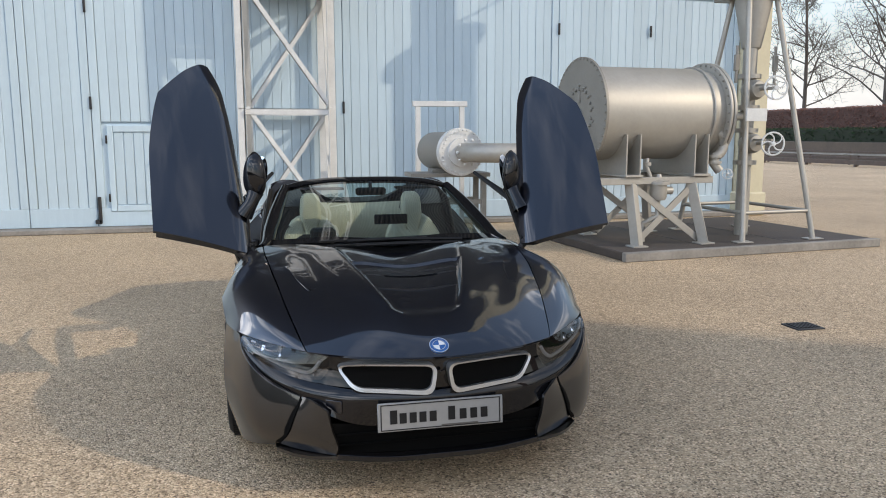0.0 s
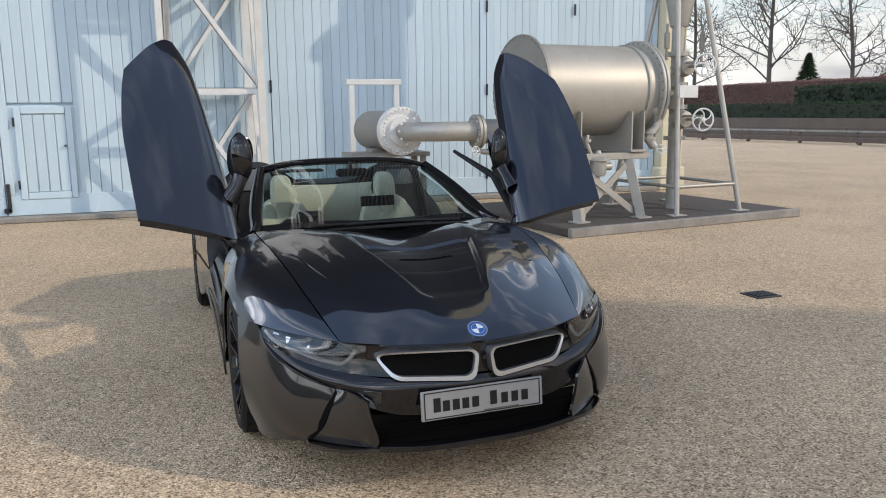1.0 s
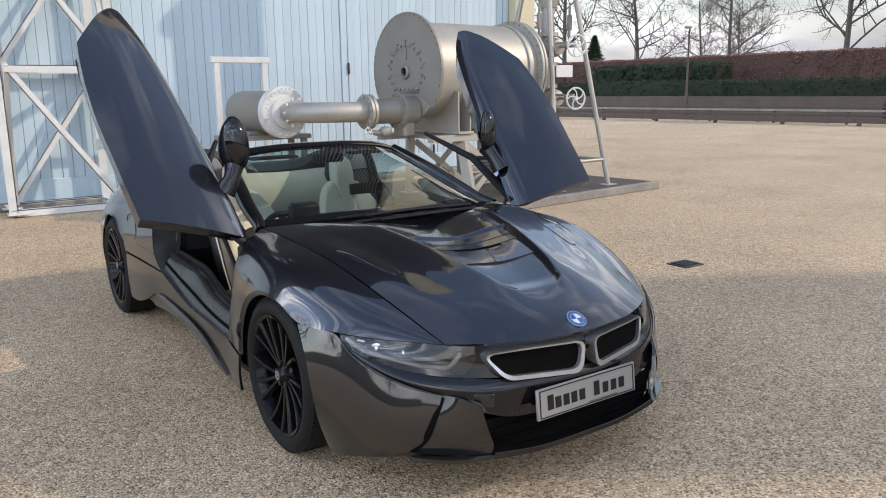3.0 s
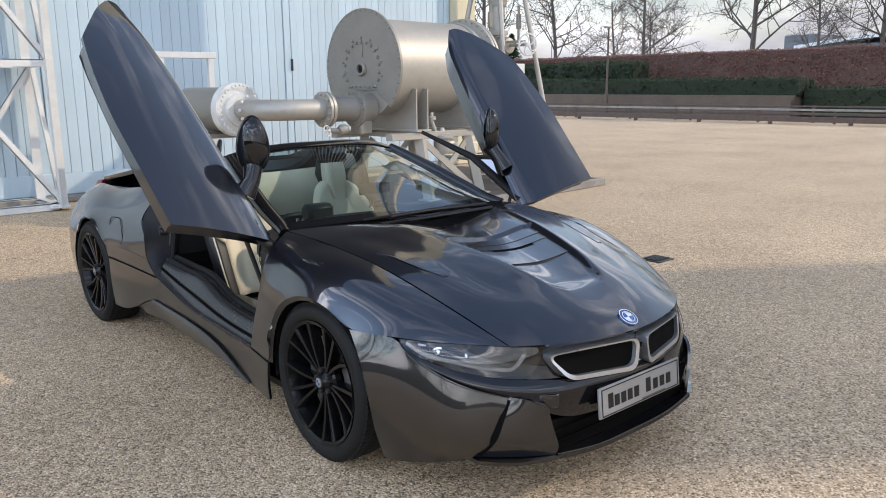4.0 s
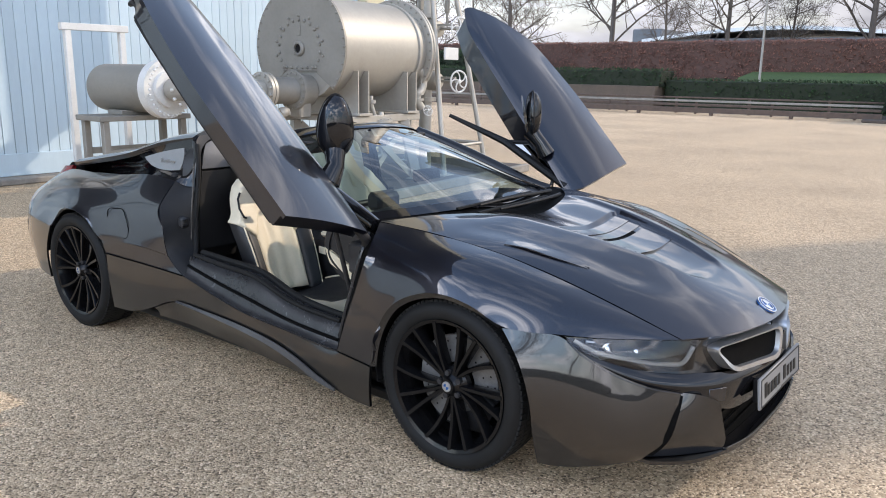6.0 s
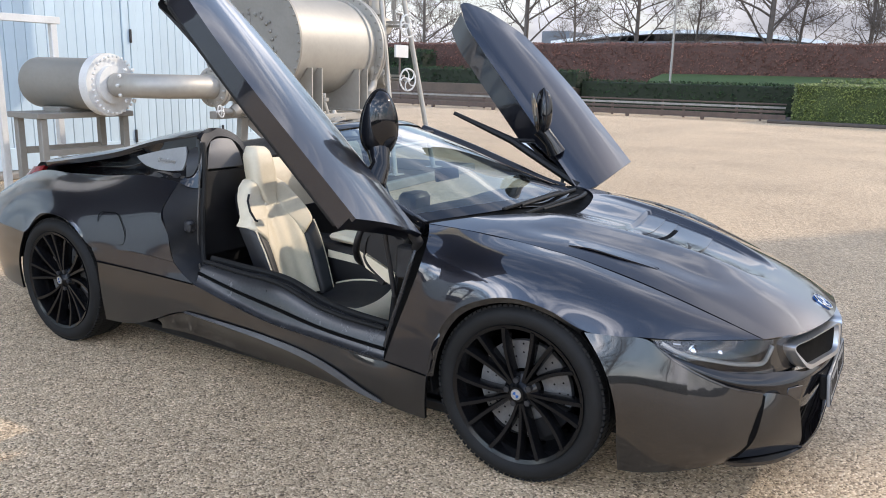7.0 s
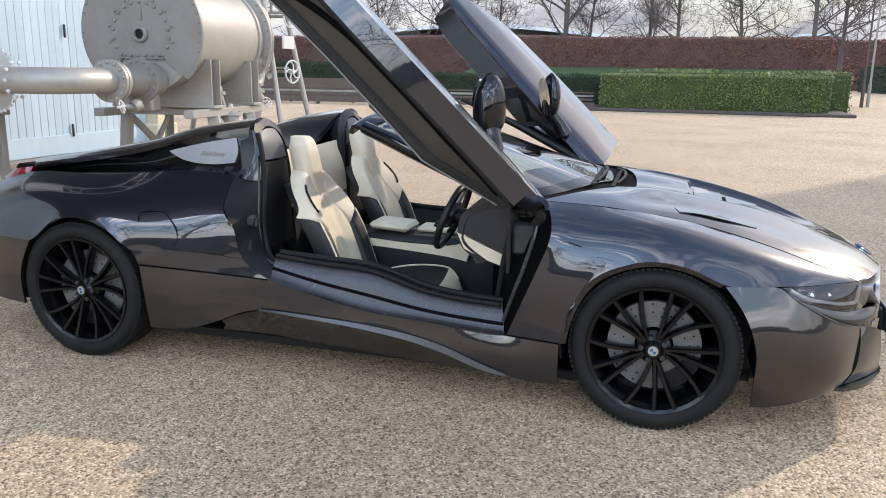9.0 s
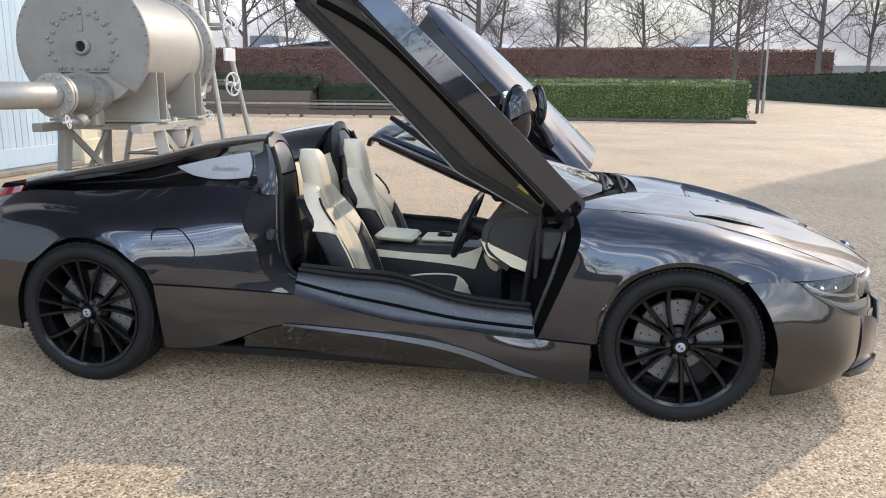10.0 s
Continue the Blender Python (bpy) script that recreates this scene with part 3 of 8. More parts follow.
    # saddles with tall gusset plates
    for d in (0.435, 1.455):
        c = TANK_A + ta * d
        m = Matrix.Translation((c.x, c.y, 0)) @ pose(0, 0, 0, 0, 0, TANK_TURN)
        base = 1.02
        for dx in (-0.10, 0.10):
            prof = []
            for i in range(17):
                a = radians(180 + 27 + (180 - 54) * i / 16)
                prof.append((R_T * math.cos(a), TANK_A.z + R_T * math.sin(a)))
            y0 = prof[0][0] - 0.02
            outline = [(y0 - 0.05, base), (y0 - 0.05, prof[0][1]), (y0 + 0.0, prof[0][1])] + prof[1:-1] + [(-y0 - 0.0, prof[-1][1]), (-y0 + 0.05, prof[-1][1]), (-y0 + 0.05, base)]
            vs = [m @ Vector((dx + s * 0.009, y, z)) for s in (-1, 1) for y, z in outline]
            n = len(outline)
            fs = []
            for i in range(n - 1):
                fs.append((i, i + 1, n + i + 1, n + i))
            half = n // 2
            for side in (0, n):
                for i in range(half):
                    j = n - 1 - i
                    if j - 1 > i + 1:
                        q = (side + i, side + i + 1, side + j - 1, side + j)
                        fs.append(q)
            b = Build()
            b.add(vs, fs)
            part("gusset", b, M_SILVER, t, sharp=25)
        b = Build()
        b.box((0.26, 1.30, 0.03), (0, 0, base), m, bevel=0.004)
        part("saddle_plate", b, M_SILVER, t)
    return t


tank()


def trestle():
    t = thing("tank_trestle", "silver-painted steel trestle with crossed braces carrying the tank", "stand")
    m = Matrix.Translation((TANK_A.x, TANK_A.y, 0)) @ pose(0, 0, 0, 0, 0, TANK_TURN)
    for y in (-0.55, 0.55):
        b = Build()
        b.box((1.75, 0.12, 0.09), (0.78, y, 0.955), m, bevel=0.006)
        part("beam", b, M_SILVER, t)
        for x0, x1 in ((0.49, 0.44), (1.50, 1.35)):
            s = -1 if y < 0 else 1
            b = Build()
            b.bar(m @ Vector((x0, y + s * 0.12, 0.12)), m @ Vector((x1, y, 0.92)), 0.13, 0.10, 0.006)
            part("leg", b, M_SILVER, t)
            b = Build()
            b.box((0.22, 0.2, 0.02), (x0, y + s * 0.12, 0.12), m, bevel=0.003)
            part("foot_plate", b, M_SILVER, t)
        b = Build()
        b.bar(m @ Vector((0.55, y - 0.04, 0.18)), m @ Vector((1.30, y - 0.02, 0.83)), 0.085, 0.02)
        part("brace", b, M_SILVER, t)
        b = Build()
        b.bar(m @ Vector((1.44, y - 0.065, 0.18)), m @ Vector((0.49, y - 0.045, 0.86)), 0.085, 0.02)
        part("brace", b, M_SILVER, t)
    for x in (0.44, 1.38):
        b = Build()
        b.box((0.10, 1.0, 0.08), (x, 0, 0.955), m, bevel=0.005)
        part("cross_beam", b, M_SILVER, t)
    return t


trestle()


def hand_wheel(parent, m, radius=0.15):
    """A cast wheel with five curved spokes round local z."""
    b = Build()
    b.tube([m @ Vector((radius * math.cos(2 * math.pi * i / 28), radius * math.sin(2 * math.pi * i / 28), 0)) for i in range(28)], radius * 0.085, 8, closed=True)
    w = part("hand_wheel", b, M_WHITE, parent)
    for k in range(5):
        a = 2 * math.pi * k / 5
        b = Build()
        b.tube([m @ Vector((radius * r * math.cos(a + 0.75 * r * r), radius * r * math.sin(a + 0.75 * r * r), 0.01)) for r in (0.1, 0.35, 0.6, 0.82, 1.0)], radius * 0.065, 6)
        part("spoke", b, M_WHITE, w)
    b = Build()
    b.lathe([(radius * 0.2, -0.05), (radius * 0.2, 0.03), (0, 0.035)], m, 14)
    part("hub", b, M_WHITE, w)
    return w


def pipe_run():
    t = thing("inlet_pipe", "silver-painted bolted steel pipe with a domed end vessel", "pipe")
    # big domed vessel pointing back to the wall
    vm = Matrix.Translation((1.90, 4.88, 1.315)) @ pose(0, 0, 0, 0, 0, 9) @ pose(0, 0, 0, -90, 0, 0)
    b = Build()
    b.lathe([(0.27, 0.0), (0.27, 0.95)] + [(0.27 * math.cos(a), 0.95 + 0.16 * math.sin(a)) for a in [i * math.pi / 16 for i in range(1, 8)]] + [(0.0, 1.11)], vm, 56)
    part("vessel", b, M_GREYSTEEL, t)
    b = Build()
    b.lathe([(0.16, -0.05), (0.325, -0.05), (0.325, 0.055), (0.27, 0.055), (0.27, 0.0)], vm, 56)
    part("flange", b, M_WHITE, t)
    bolt_ring(t, M_WHITE, -0.05, vm @ pose(0, 0, -0.10, 180, 0, 0) @ Matrix.Translation((0, 0, 0.05)), 0.295, 32, 0.016)
    bolt_ring(t, M_WHITE, 0.055, vm, 0.295, 32, 0.016)
    b = Build()
    b.lathe([(0.0, -0.10), (0.20, -0.10), (0.20, -0.05), (0.16, -0.05)], vm, 40)
    part("neck_flange", b, M_WHITE, t)
    bolt_ring(t, M_WHITE, -0.10, vm @ pose(0, 0, -0.20, 180, 0, 0) @ Matrix.Translation((0, 0, 0.10 + 0.10)), 0.168, 10, 0.02)
    path = [(1.93, 4.76, 1.315)]
    for i in range(9):
        a = radians(90 * i / 8)
        path.append((2.35 - 0.40 * math.cos(a), 4.49 - 0.36 * math.sin(a), 1.315))
    path += [(2.66, 4.13, 1.312)]
    b = Build()
    b.tube(path, 0.125, 32)
    part("pipe", b, M_SILVER, t)
    fm = Matrix.Translation((2.66, 4.13, 1.31)) @ pose(0, 0, 0, 0, 0, 2) @ pose(0, 0, 0, 0, 90, 0)
    for h in (0.0, 0.05):
        b = Build()
        b.lathe([(0.12, h), (0.215, h), (0.215, h + 0.038), (0.12, h + 0.038)], fm, 48)
        part("flange", b, M_SILVER, t)
    bolt_ring(t, M_SILVER, 0.0, fm @ pose(0, 0, 0, 180, 0, 0), 0.185, 14, 0.018)
    b = Build()
    b.lathe([(0.155, 0.08), (0.155, 0.50), (0.16, 0.52)], fm, 48)
    part("pipe", b, M_GREYSTEEL, t)
    b = Build()
    b.lathe([(0.15, 0.48), (0.235, 0.48), (0.235, 0.52), (0.15, 0.52)], fm, 48)
    part("flange", b, M_GREYSTEEL, t)
    bolt_ring(t, M_GREYSTEEL, 0.48, fm @ pose(0, 0, 0.96, 180, 0, 0), 0.205, 16, 0.015)
    b = Build()
    b.lathe([(0.0, 0.52), (0.19, 0.52), (0.19, 0.74), (0.0, 0.74)], fm, 40)
    b.box((0.22, 0.22, 0.20), (0.22, 0, 0.60), fm, bevel=0.02)
    part("valve_chest", b, M_GREYSTEEL, t)
    # small drain valve below the flange
    b = Build()
    b.tube([(2.70, 4.10, 1.13), (2.70, 4.08, 1.07), (2.76, 4.02, 1.05), (2.95, 3.98, 1.05)], 0.035, 12)
    b.lathe([(0.055, -0.05), (0.07, 0.0), (0.055, 0.05), (0.03, 0.09)], Matrix.Translation((2.86, 3.99, 1.06)) @ pose(0, 0, 0, 0, 70, 0), 20)
    part("drain_valve", b, M_GREYSTEEL, t)
    hand_wheel(t, Matrix.Translation((2.62, 3.96, 1.06)) @ pose(0, 0, 0, 80, 0, 20), 0.065)
    return t


pipe_run()


def pipe_stand():
    t = thing("vessel_stand", "white painted steel portal frame over the pipe vessel", "stand")
    for x in (1.62, 2.32):
        b = Build()
        b.box((0.075, 0.075, 1.98), (x, 6.44, 0.99), bevel=0.006)
        part("post", b, M_WHITE, t)
    b = Build()
    b.box((0.86, 0.09, 0.085), (1.97, 6.44, 2.02), bevel=0.006)
    part("cross_bar", b, M_WHITE, t)
    b = Build()
    b.box((1.15, 0.55, 0.06), (1.85, 5.45, 0.985), bevel=0.006)
    part("shelf", b, M_GREYSTEEL, t)
    for x in (1.36, 2.34):
        for y in (5.24, 5.66):
            b = Build()
            b.box((0.075, 0.075, 0.955), (x, y, 0.4775), bevel=0.006)
            part("leg", b, M_GREYSTEEL, t)
    for y in (5.24, 5.66):
        b = Build()
        b.box((0.9, 0.05, 0.07), (1.85, y, 0.60), bevel=0.005)
        part("rail", b, M_GREYSTEEL, t)
    b = Build()
    b.box((0.5, 0.3, 0.06), (1.85, 5.45, 1.04), bevel=0.01)
    part("cradle", b, M_GREYSTEEL, t)
    return t


pipe_stand()


def valve_tower():
    t = thing("valve_tower", "silver-painted pipe-framed valve tower with two hand wheels", "tower")
    feet = [(5.50, 3.66), (6.66, 3.76), (6.56, 5.30), (5.42, 5.20)]
    tops = [(5.80, 4.24), (6.24, 4.27), (6.22, 4.66), (5.80, 4.64)]
    zt = 3.42
    for (fx, fy), (tx, ty) in zip(feet, tops):
        b = Build()
        b.tube([(fx, fy, 0.12), (tx, ty, zt)], 0.037, 14)
        part("leg", b, M_SILVER, t)
        b = Build()
        b.box((0.24, 0.16, 0.016), (fx, fy, 0.12), bevel=0.003)
        part("foot_plate", b, M_SILVER, t)
    for z in (0.50,):
        k = (z - 0.12) / (zt - 0.12)
        ring = [(fx + (tx - fx) * k, fy + (ty - fy) * k, z) for (fx, fy), (tx, ty) in zip(feet, tops)]
        for i in range(4):
            b = Build()
            b.tube([ring[i], ring[(i + 1) % 4]], 0.026, 12)
            part("ledger", b, M_SILVER, t)
    b = Build()
    b.box((0.72, 0.62, 0.07), (6.02, 4.45, zt + 0.02), bevel=0.008)
    part("top_plate", b, M_GREYSTEEL, t)
    # upright vessel on a bracket over the frame, tied back to the hangar
    b = Build()
    b.box((0.50, 1.05, 0.08), (6.16, 4.78, zt + 0.105), bevel=0.01)
    part("bracket", b, M_GREYSTEEL, t)
    b = Build()
    b.lathe([(0.0, 0.0), (0.30, 0.0), (0.42, 0.10), (0.42, 2.05), (0.51, 2.06), (0.51, 2.15), (0.24, 2.16), (0.22, 2.30), (0.22, 4.6), (0.0, 4.62)], Matrix.Translation((6.30, 5.10, zt + 0.15)), 40)
    part("upright_vessel", b, M_SILVER, t)
    b = Build()
    b.tube([(6.32, 5.28, 5.95), (7.1, 7.9, 5.80)], 0.022, 10)
    part("tie_rod", b, M_SILVER, t)
    b = Build()
    b.lathe([(0.095, 0.11), (0.095, 3.4)], Matrix.Translation((5.98, 4.42, 0)), 28)
    for z in (1.15, 1.60, 1.92, 2.35):
        b.lathe([(0.0, -0.03), (0.16, -0.03), (0.16, 0.03), (0.0, 0.03)], Matrix.Translation((5.98, 4.42, z)), 28)
    part("column", b, M_SILVER, t)
    b = Build()
    b.lathe([(0.10, 2.72), (0.13, 2.74), (0.25, 3.36), (0.25, 3.42), (0.0, 3.42)], Matrix.Translation((6.0, 4.44, 0)), 28)
    part("hopper", b, M_SILVER, t)
    for z in (1.42, 2.16):
        b = Build()
        b.lathe([(0.0, -0.16), (0.11, -0.14), (0.14, -0.05), (0.14, 0.05), (0.11, 0.14), (0.0, 0.16)], Matrix.Translation((5.98, 4.30, z)) @ pose(0, 0, 0, 90, 0, 0), 24)
        v = part("valve_body", b, M_SILVER, t)
        b = Build()
        b.tube([(5.98, 4.2, z), (5.97, 3.80, z)], 0.022, 12)
        b.box((0.03, 0.26, 0.03), (5.92, 4.02, z + 0.05)).box((0.03, 0.26, 0.03), (6.03, 4.02, z + 0.05))
        part("spindle", b, M_SILVER, t)
        hand_wheel(t, Matrix.Translation((5.97, 3.79, z)) @ pose(0, 0, 0, 90, 0, -12), 0.152)
    b = Build()
    b.box((0.30, 0.03, 0.165), (5.60, 3.65, 1.80), bevel=0.004)
    part("sign_plate", b, M_WHITE, t, "blank white plate")
    b = Build()
    b.tube([(5.42, 4.42, 1.80), (5.9, 4.42, 1.80)], 0.06, 16)
    b.lathe([(0.0, 0), (0.14, 0), (0.14, 0.035), (0.0, 0.035)], Matrix.Translation((5.58, 4.42, 1.80)) @ pose(0, 0, 0, 0, 90, 0), 28)
    b.lathe([(0.0, 0), (0.14, 0), (0.14, 0.035), (0.0, 0.035)], Matrix.Translation((5.64, 4.42, 1.80)) @ pose(0, 0, 0, 0, 90, 0), 28)
    part("branch_pipe", b, M_SILVER, t)
    for x in (5.66, 6.26):
        b = Build()
        b.tube([(x, 4.25, 2.25), (x, 4.25, 2.5), (x, 4.25, 2.75)], 0.02, 10)
        b.box((0.07, 0.05, 0.22), (x, 4.25, 2.52), bevel=0.006)
        part("gauge_glass", b, M_GREYSTEEL, t)
    return t


valve_tower()


def drain_cocks():
    """The strainer pot and the curved drain valve under the tank."""
    t = thing("strainer_pot", "small silver-painted strainer pot with a lid under the tank", "valve")
    c = TANK_A + ta * 0.92
    m = Matrix.Translation((c.x - 0.02, c.y - 0.56, 0.84))
    b = Build()
    b.lathe([(0.0, -0.15), (0.09, -0.14), (0.11, -0.10), (0.11, 0.06), (0.15, 0.065), (0.15, 0.10), (0.05, 0.13), (0.03, 0.20), (0.0, 0.20)], m, 28)
    part("pot", b, M_SILVER, t)
    bolt_ring(t, M_SILVER, 0.10, m, 0.13, 8, 0.014)
    b = Build()
    b.tube([m @ Vector((0, 0, -0.02)), m @ Vector((0.20, 0.02, -0.02))], 0.05, 16)
    b.tube([m @ Vector((0, 0, -0.1)), m @ Vector((0, 0, -0.35)), m @ Vector((-0.18, 0.05, -0.45)), m @ Vector((-0.18, 0.05, -0.69))], 0.035, 12)
    part("outlet", b, M_SILVER, t)
    b = Build()
    b.tube([m @ Vector((-0.1, 0, 0.12)), m @ Vector((-0.18, 0, 0.30)), m @ Vector((-0.16, 0.02, 0.40))], 0.026, 12)
    b.lathe([(0.0, -0.03), (0.05, -0.02), (0.05, 0.02), (0.0, 0.03)], m @ Matrix.Translation((-0.17, 0, 0.33)), 16)
    part("vent_cock", b, M_SILVER, t)
    t2 = thing("drain_valve", "silver-painted curved drain valve with a small hand wheel", "valve")
    c = TANK_A + ta * (TANK_L + 0.02)
    pts = []
    for i in range(11):
        a = radians(180 * i / 10)
        pts.append((c.x - 0.10 + 0.12 * math.sin(a), c.y - 0.50, 1.42 + 0.16 * math.cos(a)))
    b = Build()
    b.tube([(c.x - 0.10, c.y - 0.30, 1.60)] + pts + [(c.x - 0.12, c.y - 0.50, 1.16), (c.x - 0.04, c.y - 0.52, 1.06)], 0.062, 14)
    part("bend", b, M_SILVER, t2)
    for z in (1.24, 1.16):
        b = Build()
        b.lathe([(0.0, 0), (0.095, 0), (0.095, 0.03), (0.0, 0.03)], Matrix.Translation((c.x - 0.11, c.y - 0.50, z)), 24)
        part("flange", b, M_SILVER, t2)
    hand_wheel(t2, Matrix.Translation((c.x + 0.06, c.y - 0.56, 1.02)) @ pose(0, 0, 0, 70, 0, -20), 0.07)


drain_cocks()

DX, DY = 3.53, -0.13
b = Build()
b.box((0.25, 0.22, 0.012), (DX, DY, 0.004), bevel=0.003)
drain = thing("drain_cover", "dark cast-iron drain grating set in the gravel", "drain cover")
part("frame", b, M_BLACKIRON, drain)
for i in range(7):
    part("grating_bar", Build().box((0.014, 0.16, 0.012), (DX - 0.09 + 0.030 * i, DY, 0.012)), M_BLACKIRON, drain)


# ---- the far side of the yard ----
def rail_fence():
    t = thing("rail_fence", "long low weathered brown rail barrier on short posts", "fence")
    a, c = Vector((24.2, 40, 0)), Vector((28.6, 2.0, 0))
    d = (c - a)
    n = 13
    # the third bar is an added pale strip between the brown rails
    for off, z, h, mat, label in ((0.0, 0.205, 0.20, M_RUST, ""), (0.35, 0.40, 0.10, M_RUST, ""), (0.95, 0.535, 0.085, M_STONE, "pale stone-coloured strip between the brown rails"), (1.35, 0.66, 0.06, M_RUST, "")):
        b = Build()
        o = Vector((off, 0.1 * off, z))
        b.bar(a + o, c + o, h, 0.10, 0.01)
        part("rail", b, mat, t, label)
    for i in range(n + 1):
        p = a + d * (i / n)
        for dx, dy, w, h in ((0.02, 0, 0.13, 0.30), (1.0, 1.0, 0.09, 0.56), (1.37, 2.0, 0.09, 0.69)):
            part("post", Build().box((w, w, h), (p.x + dx, p.y + dy if i else p.y, h / 2), bevel=0.01), M_RUST, t)
    return t


rail_fence()


def leaf_cloud(b, lo, hi, count, size, rng, faces="xyz"):
    """Scatters small folded leaves over the sides and top of a block."""
    (x0, y0, z0), (x1, y1, z1) = lo, hi
    ax, ay, az = (y1 - y0) * (z1 - z0), (x1 - x0) * (z1 - z0), (x1 - x0) * (y1 - y0)
    for _ in range(count):
        k = rng.random() * (ax * 1.3 + ay + az)
        if k < ax * 1.3:
            p = Vector((x0 if k < ax else x1, rng.uniform(y0, y1), rng.uniform(z0, z1)))
        elif k < ax * 1.3 + ay:
            p = Vector((rng.uniform(x0, x1), rng.choice((y0, y1)), rng.uniform(z0, z1)))
        else:
            p = Vector((rng.uniform(x0, x1), rng.uniform(y0, y1), z1))
        bulge = 0.06 * noise.noise(p * 0.9)
        p += Vector((rng.uniform(-1, 1), rng.uniform(-1, 1), rng.uniform(-1, 1))) * size * 0.55 + Vector((bulge, bulge, bulge * 1.5))
        p.z = max(p.z, z0 + 0.02)
        u = Vector((rng.uniform(-1, 1), rng.uniform(-1, 1), rng.uniform(-1, 1))).normalized()
        v = u.orthogonal().normalized()
        s = size * rng.uniform(0.6, 1.3)
        b.add([p - u * s * 0.5, p + v * s * 0.3 + u.cross(v) * s * 0.12, p + u * s * 0.5, p - v * s * 0.3 + u.cross(v) * s * 0.12], [(0, 1, 2, 3)])


def hedge(name, label, lo, hi, leaf, core, count, size, seed, turn=0.0, pivot=(0, 0, 0)):
    t = thing(name, label, "hedge", pivot, turn)
    rng_ = random.Random(seed)
    b = Build()
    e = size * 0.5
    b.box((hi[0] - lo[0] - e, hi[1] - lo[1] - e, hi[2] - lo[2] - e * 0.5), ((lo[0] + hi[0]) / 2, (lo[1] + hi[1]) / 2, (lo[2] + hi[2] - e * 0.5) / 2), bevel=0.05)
    # solid core; its dark colour stands in for shade between leaves
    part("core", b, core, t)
    b = Build()
    leaf_cloud(b, lo, hi, count, size, rng_)
    me = bpy.data.meshes.new("leaves")
    me.from_pydata(b.v, [], b.f)
    me.materials.append(leaf)
    o = new("leaves", me)
    o.parent = t
    o["kind"] = "stuff"
    return t


b = Build()
b.box((2.0, 49.4, 1.05), (32.0, 36.3, 0.525), bevel=0.03)
tagged(part("retaining_wall", b, M_RETAIN), "low brown retaining wall behind the rail barrier", "wall", kind="structure")
b = Build()
b.box((13.0, 62.0, 0.9), (42.6, 31.0, 0.45), bevel=0.05)
b.box((3.2, 55.0, 0.9), (34.5, 33.5, 0.45), bevel=0.05)
tagged(part("planting_bed", b, M_SOIL), "raised bed of bare dark soil", "ground", kind="structure")
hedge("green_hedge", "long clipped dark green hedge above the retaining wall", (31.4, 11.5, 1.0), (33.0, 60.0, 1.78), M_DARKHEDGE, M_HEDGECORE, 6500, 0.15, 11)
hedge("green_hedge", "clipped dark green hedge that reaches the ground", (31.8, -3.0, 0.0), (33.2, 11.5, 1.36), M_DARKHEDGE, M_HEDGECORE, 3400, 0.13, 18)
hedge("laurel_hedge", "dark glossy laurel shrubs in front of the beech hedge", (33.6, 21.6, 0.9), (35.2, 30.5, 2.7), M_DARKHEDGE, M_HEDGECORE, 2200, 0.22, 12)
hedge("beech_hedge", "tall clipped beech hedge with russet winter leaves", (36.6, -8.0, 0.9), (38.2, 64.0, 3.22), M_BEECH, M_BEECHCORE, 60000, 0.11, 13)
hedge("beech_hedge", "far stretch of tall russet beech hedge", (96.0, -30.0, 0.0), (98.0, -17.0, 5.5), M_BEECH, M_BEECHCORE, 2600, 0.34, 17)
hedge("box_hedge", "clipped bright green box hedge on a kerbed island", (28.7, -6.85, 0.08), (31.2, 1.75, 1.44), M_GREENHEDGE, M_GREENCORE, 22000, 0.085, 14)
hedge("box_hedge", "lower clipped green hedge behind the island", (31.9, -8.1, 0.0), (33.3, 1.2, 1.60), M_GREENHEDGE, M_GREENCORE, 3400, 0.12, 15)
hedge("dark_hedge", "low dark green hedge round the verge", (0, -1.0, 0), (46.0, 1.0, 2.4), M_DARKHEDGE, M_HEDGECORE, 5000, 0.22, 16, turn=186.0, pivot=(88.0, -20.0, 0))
# added hedge out of view; it darkens reflections in the car's side
hedge("dark_hedge", "unseen dark hedge added beyond the open side of the yard", (-34.0, -45.0, 0.0), (-32.0, 40.0, 2.6), M_DARKHEDGE, M_HEDGECORE, 3000, 0.25, 19)
b = Build()
b.box((4.0, 10.2, 0.12), (30.1, -2.6, 0.06), bevel=0.03)
tagged(part("kerb_island", b, M_CONCRETE), "low kerbed island under the box hedge", "kerb", kind="structure")
b = Build()
b.grid([[(33.4, y, 1.0), (34.4, y, 1.5), (36.5, y, 1.78), (36.6, y, 0.0)] for y in (-8.0, -2.0, 4.0, 9.0)], flip=True)
tagged(part("grass_bank", b, M_GRASS), "short sloping grass bank before the beech hedge", "lawn", kind="structure")
b = Build()
b.box((60, 40, 0.05), (85, -45, 0.02))
tagged(part("verge", b, M_SOIL), "bare verge beyond the dark hedge", "ground", kind="structure")


def lamp_post(x, y, tall, lean=0.0):
    t = thing("lamp_post", "slim dark grey street lamp post", "lamp post", (x, y, 0))
    b = Build()
    b.lathe([(0.085, 0.0), (0.085, 1.1), (0.055, 1.2), (0.042, tall)], None, 14)
    part("post", b, M_GREYSTEEL if tall > 7 else M_RUST, t)
    b = Build()
    b.box((0.42, 0.16, 0.09), (-0.12, 0, tall + 0.03), bevel=0.02)
    part("lantern", b, M_GREYSTEEL, t)
    return t


lamp_post(30.4, 20.9, 4.35)
lamp_post(33.9, 7.9, 7.6)
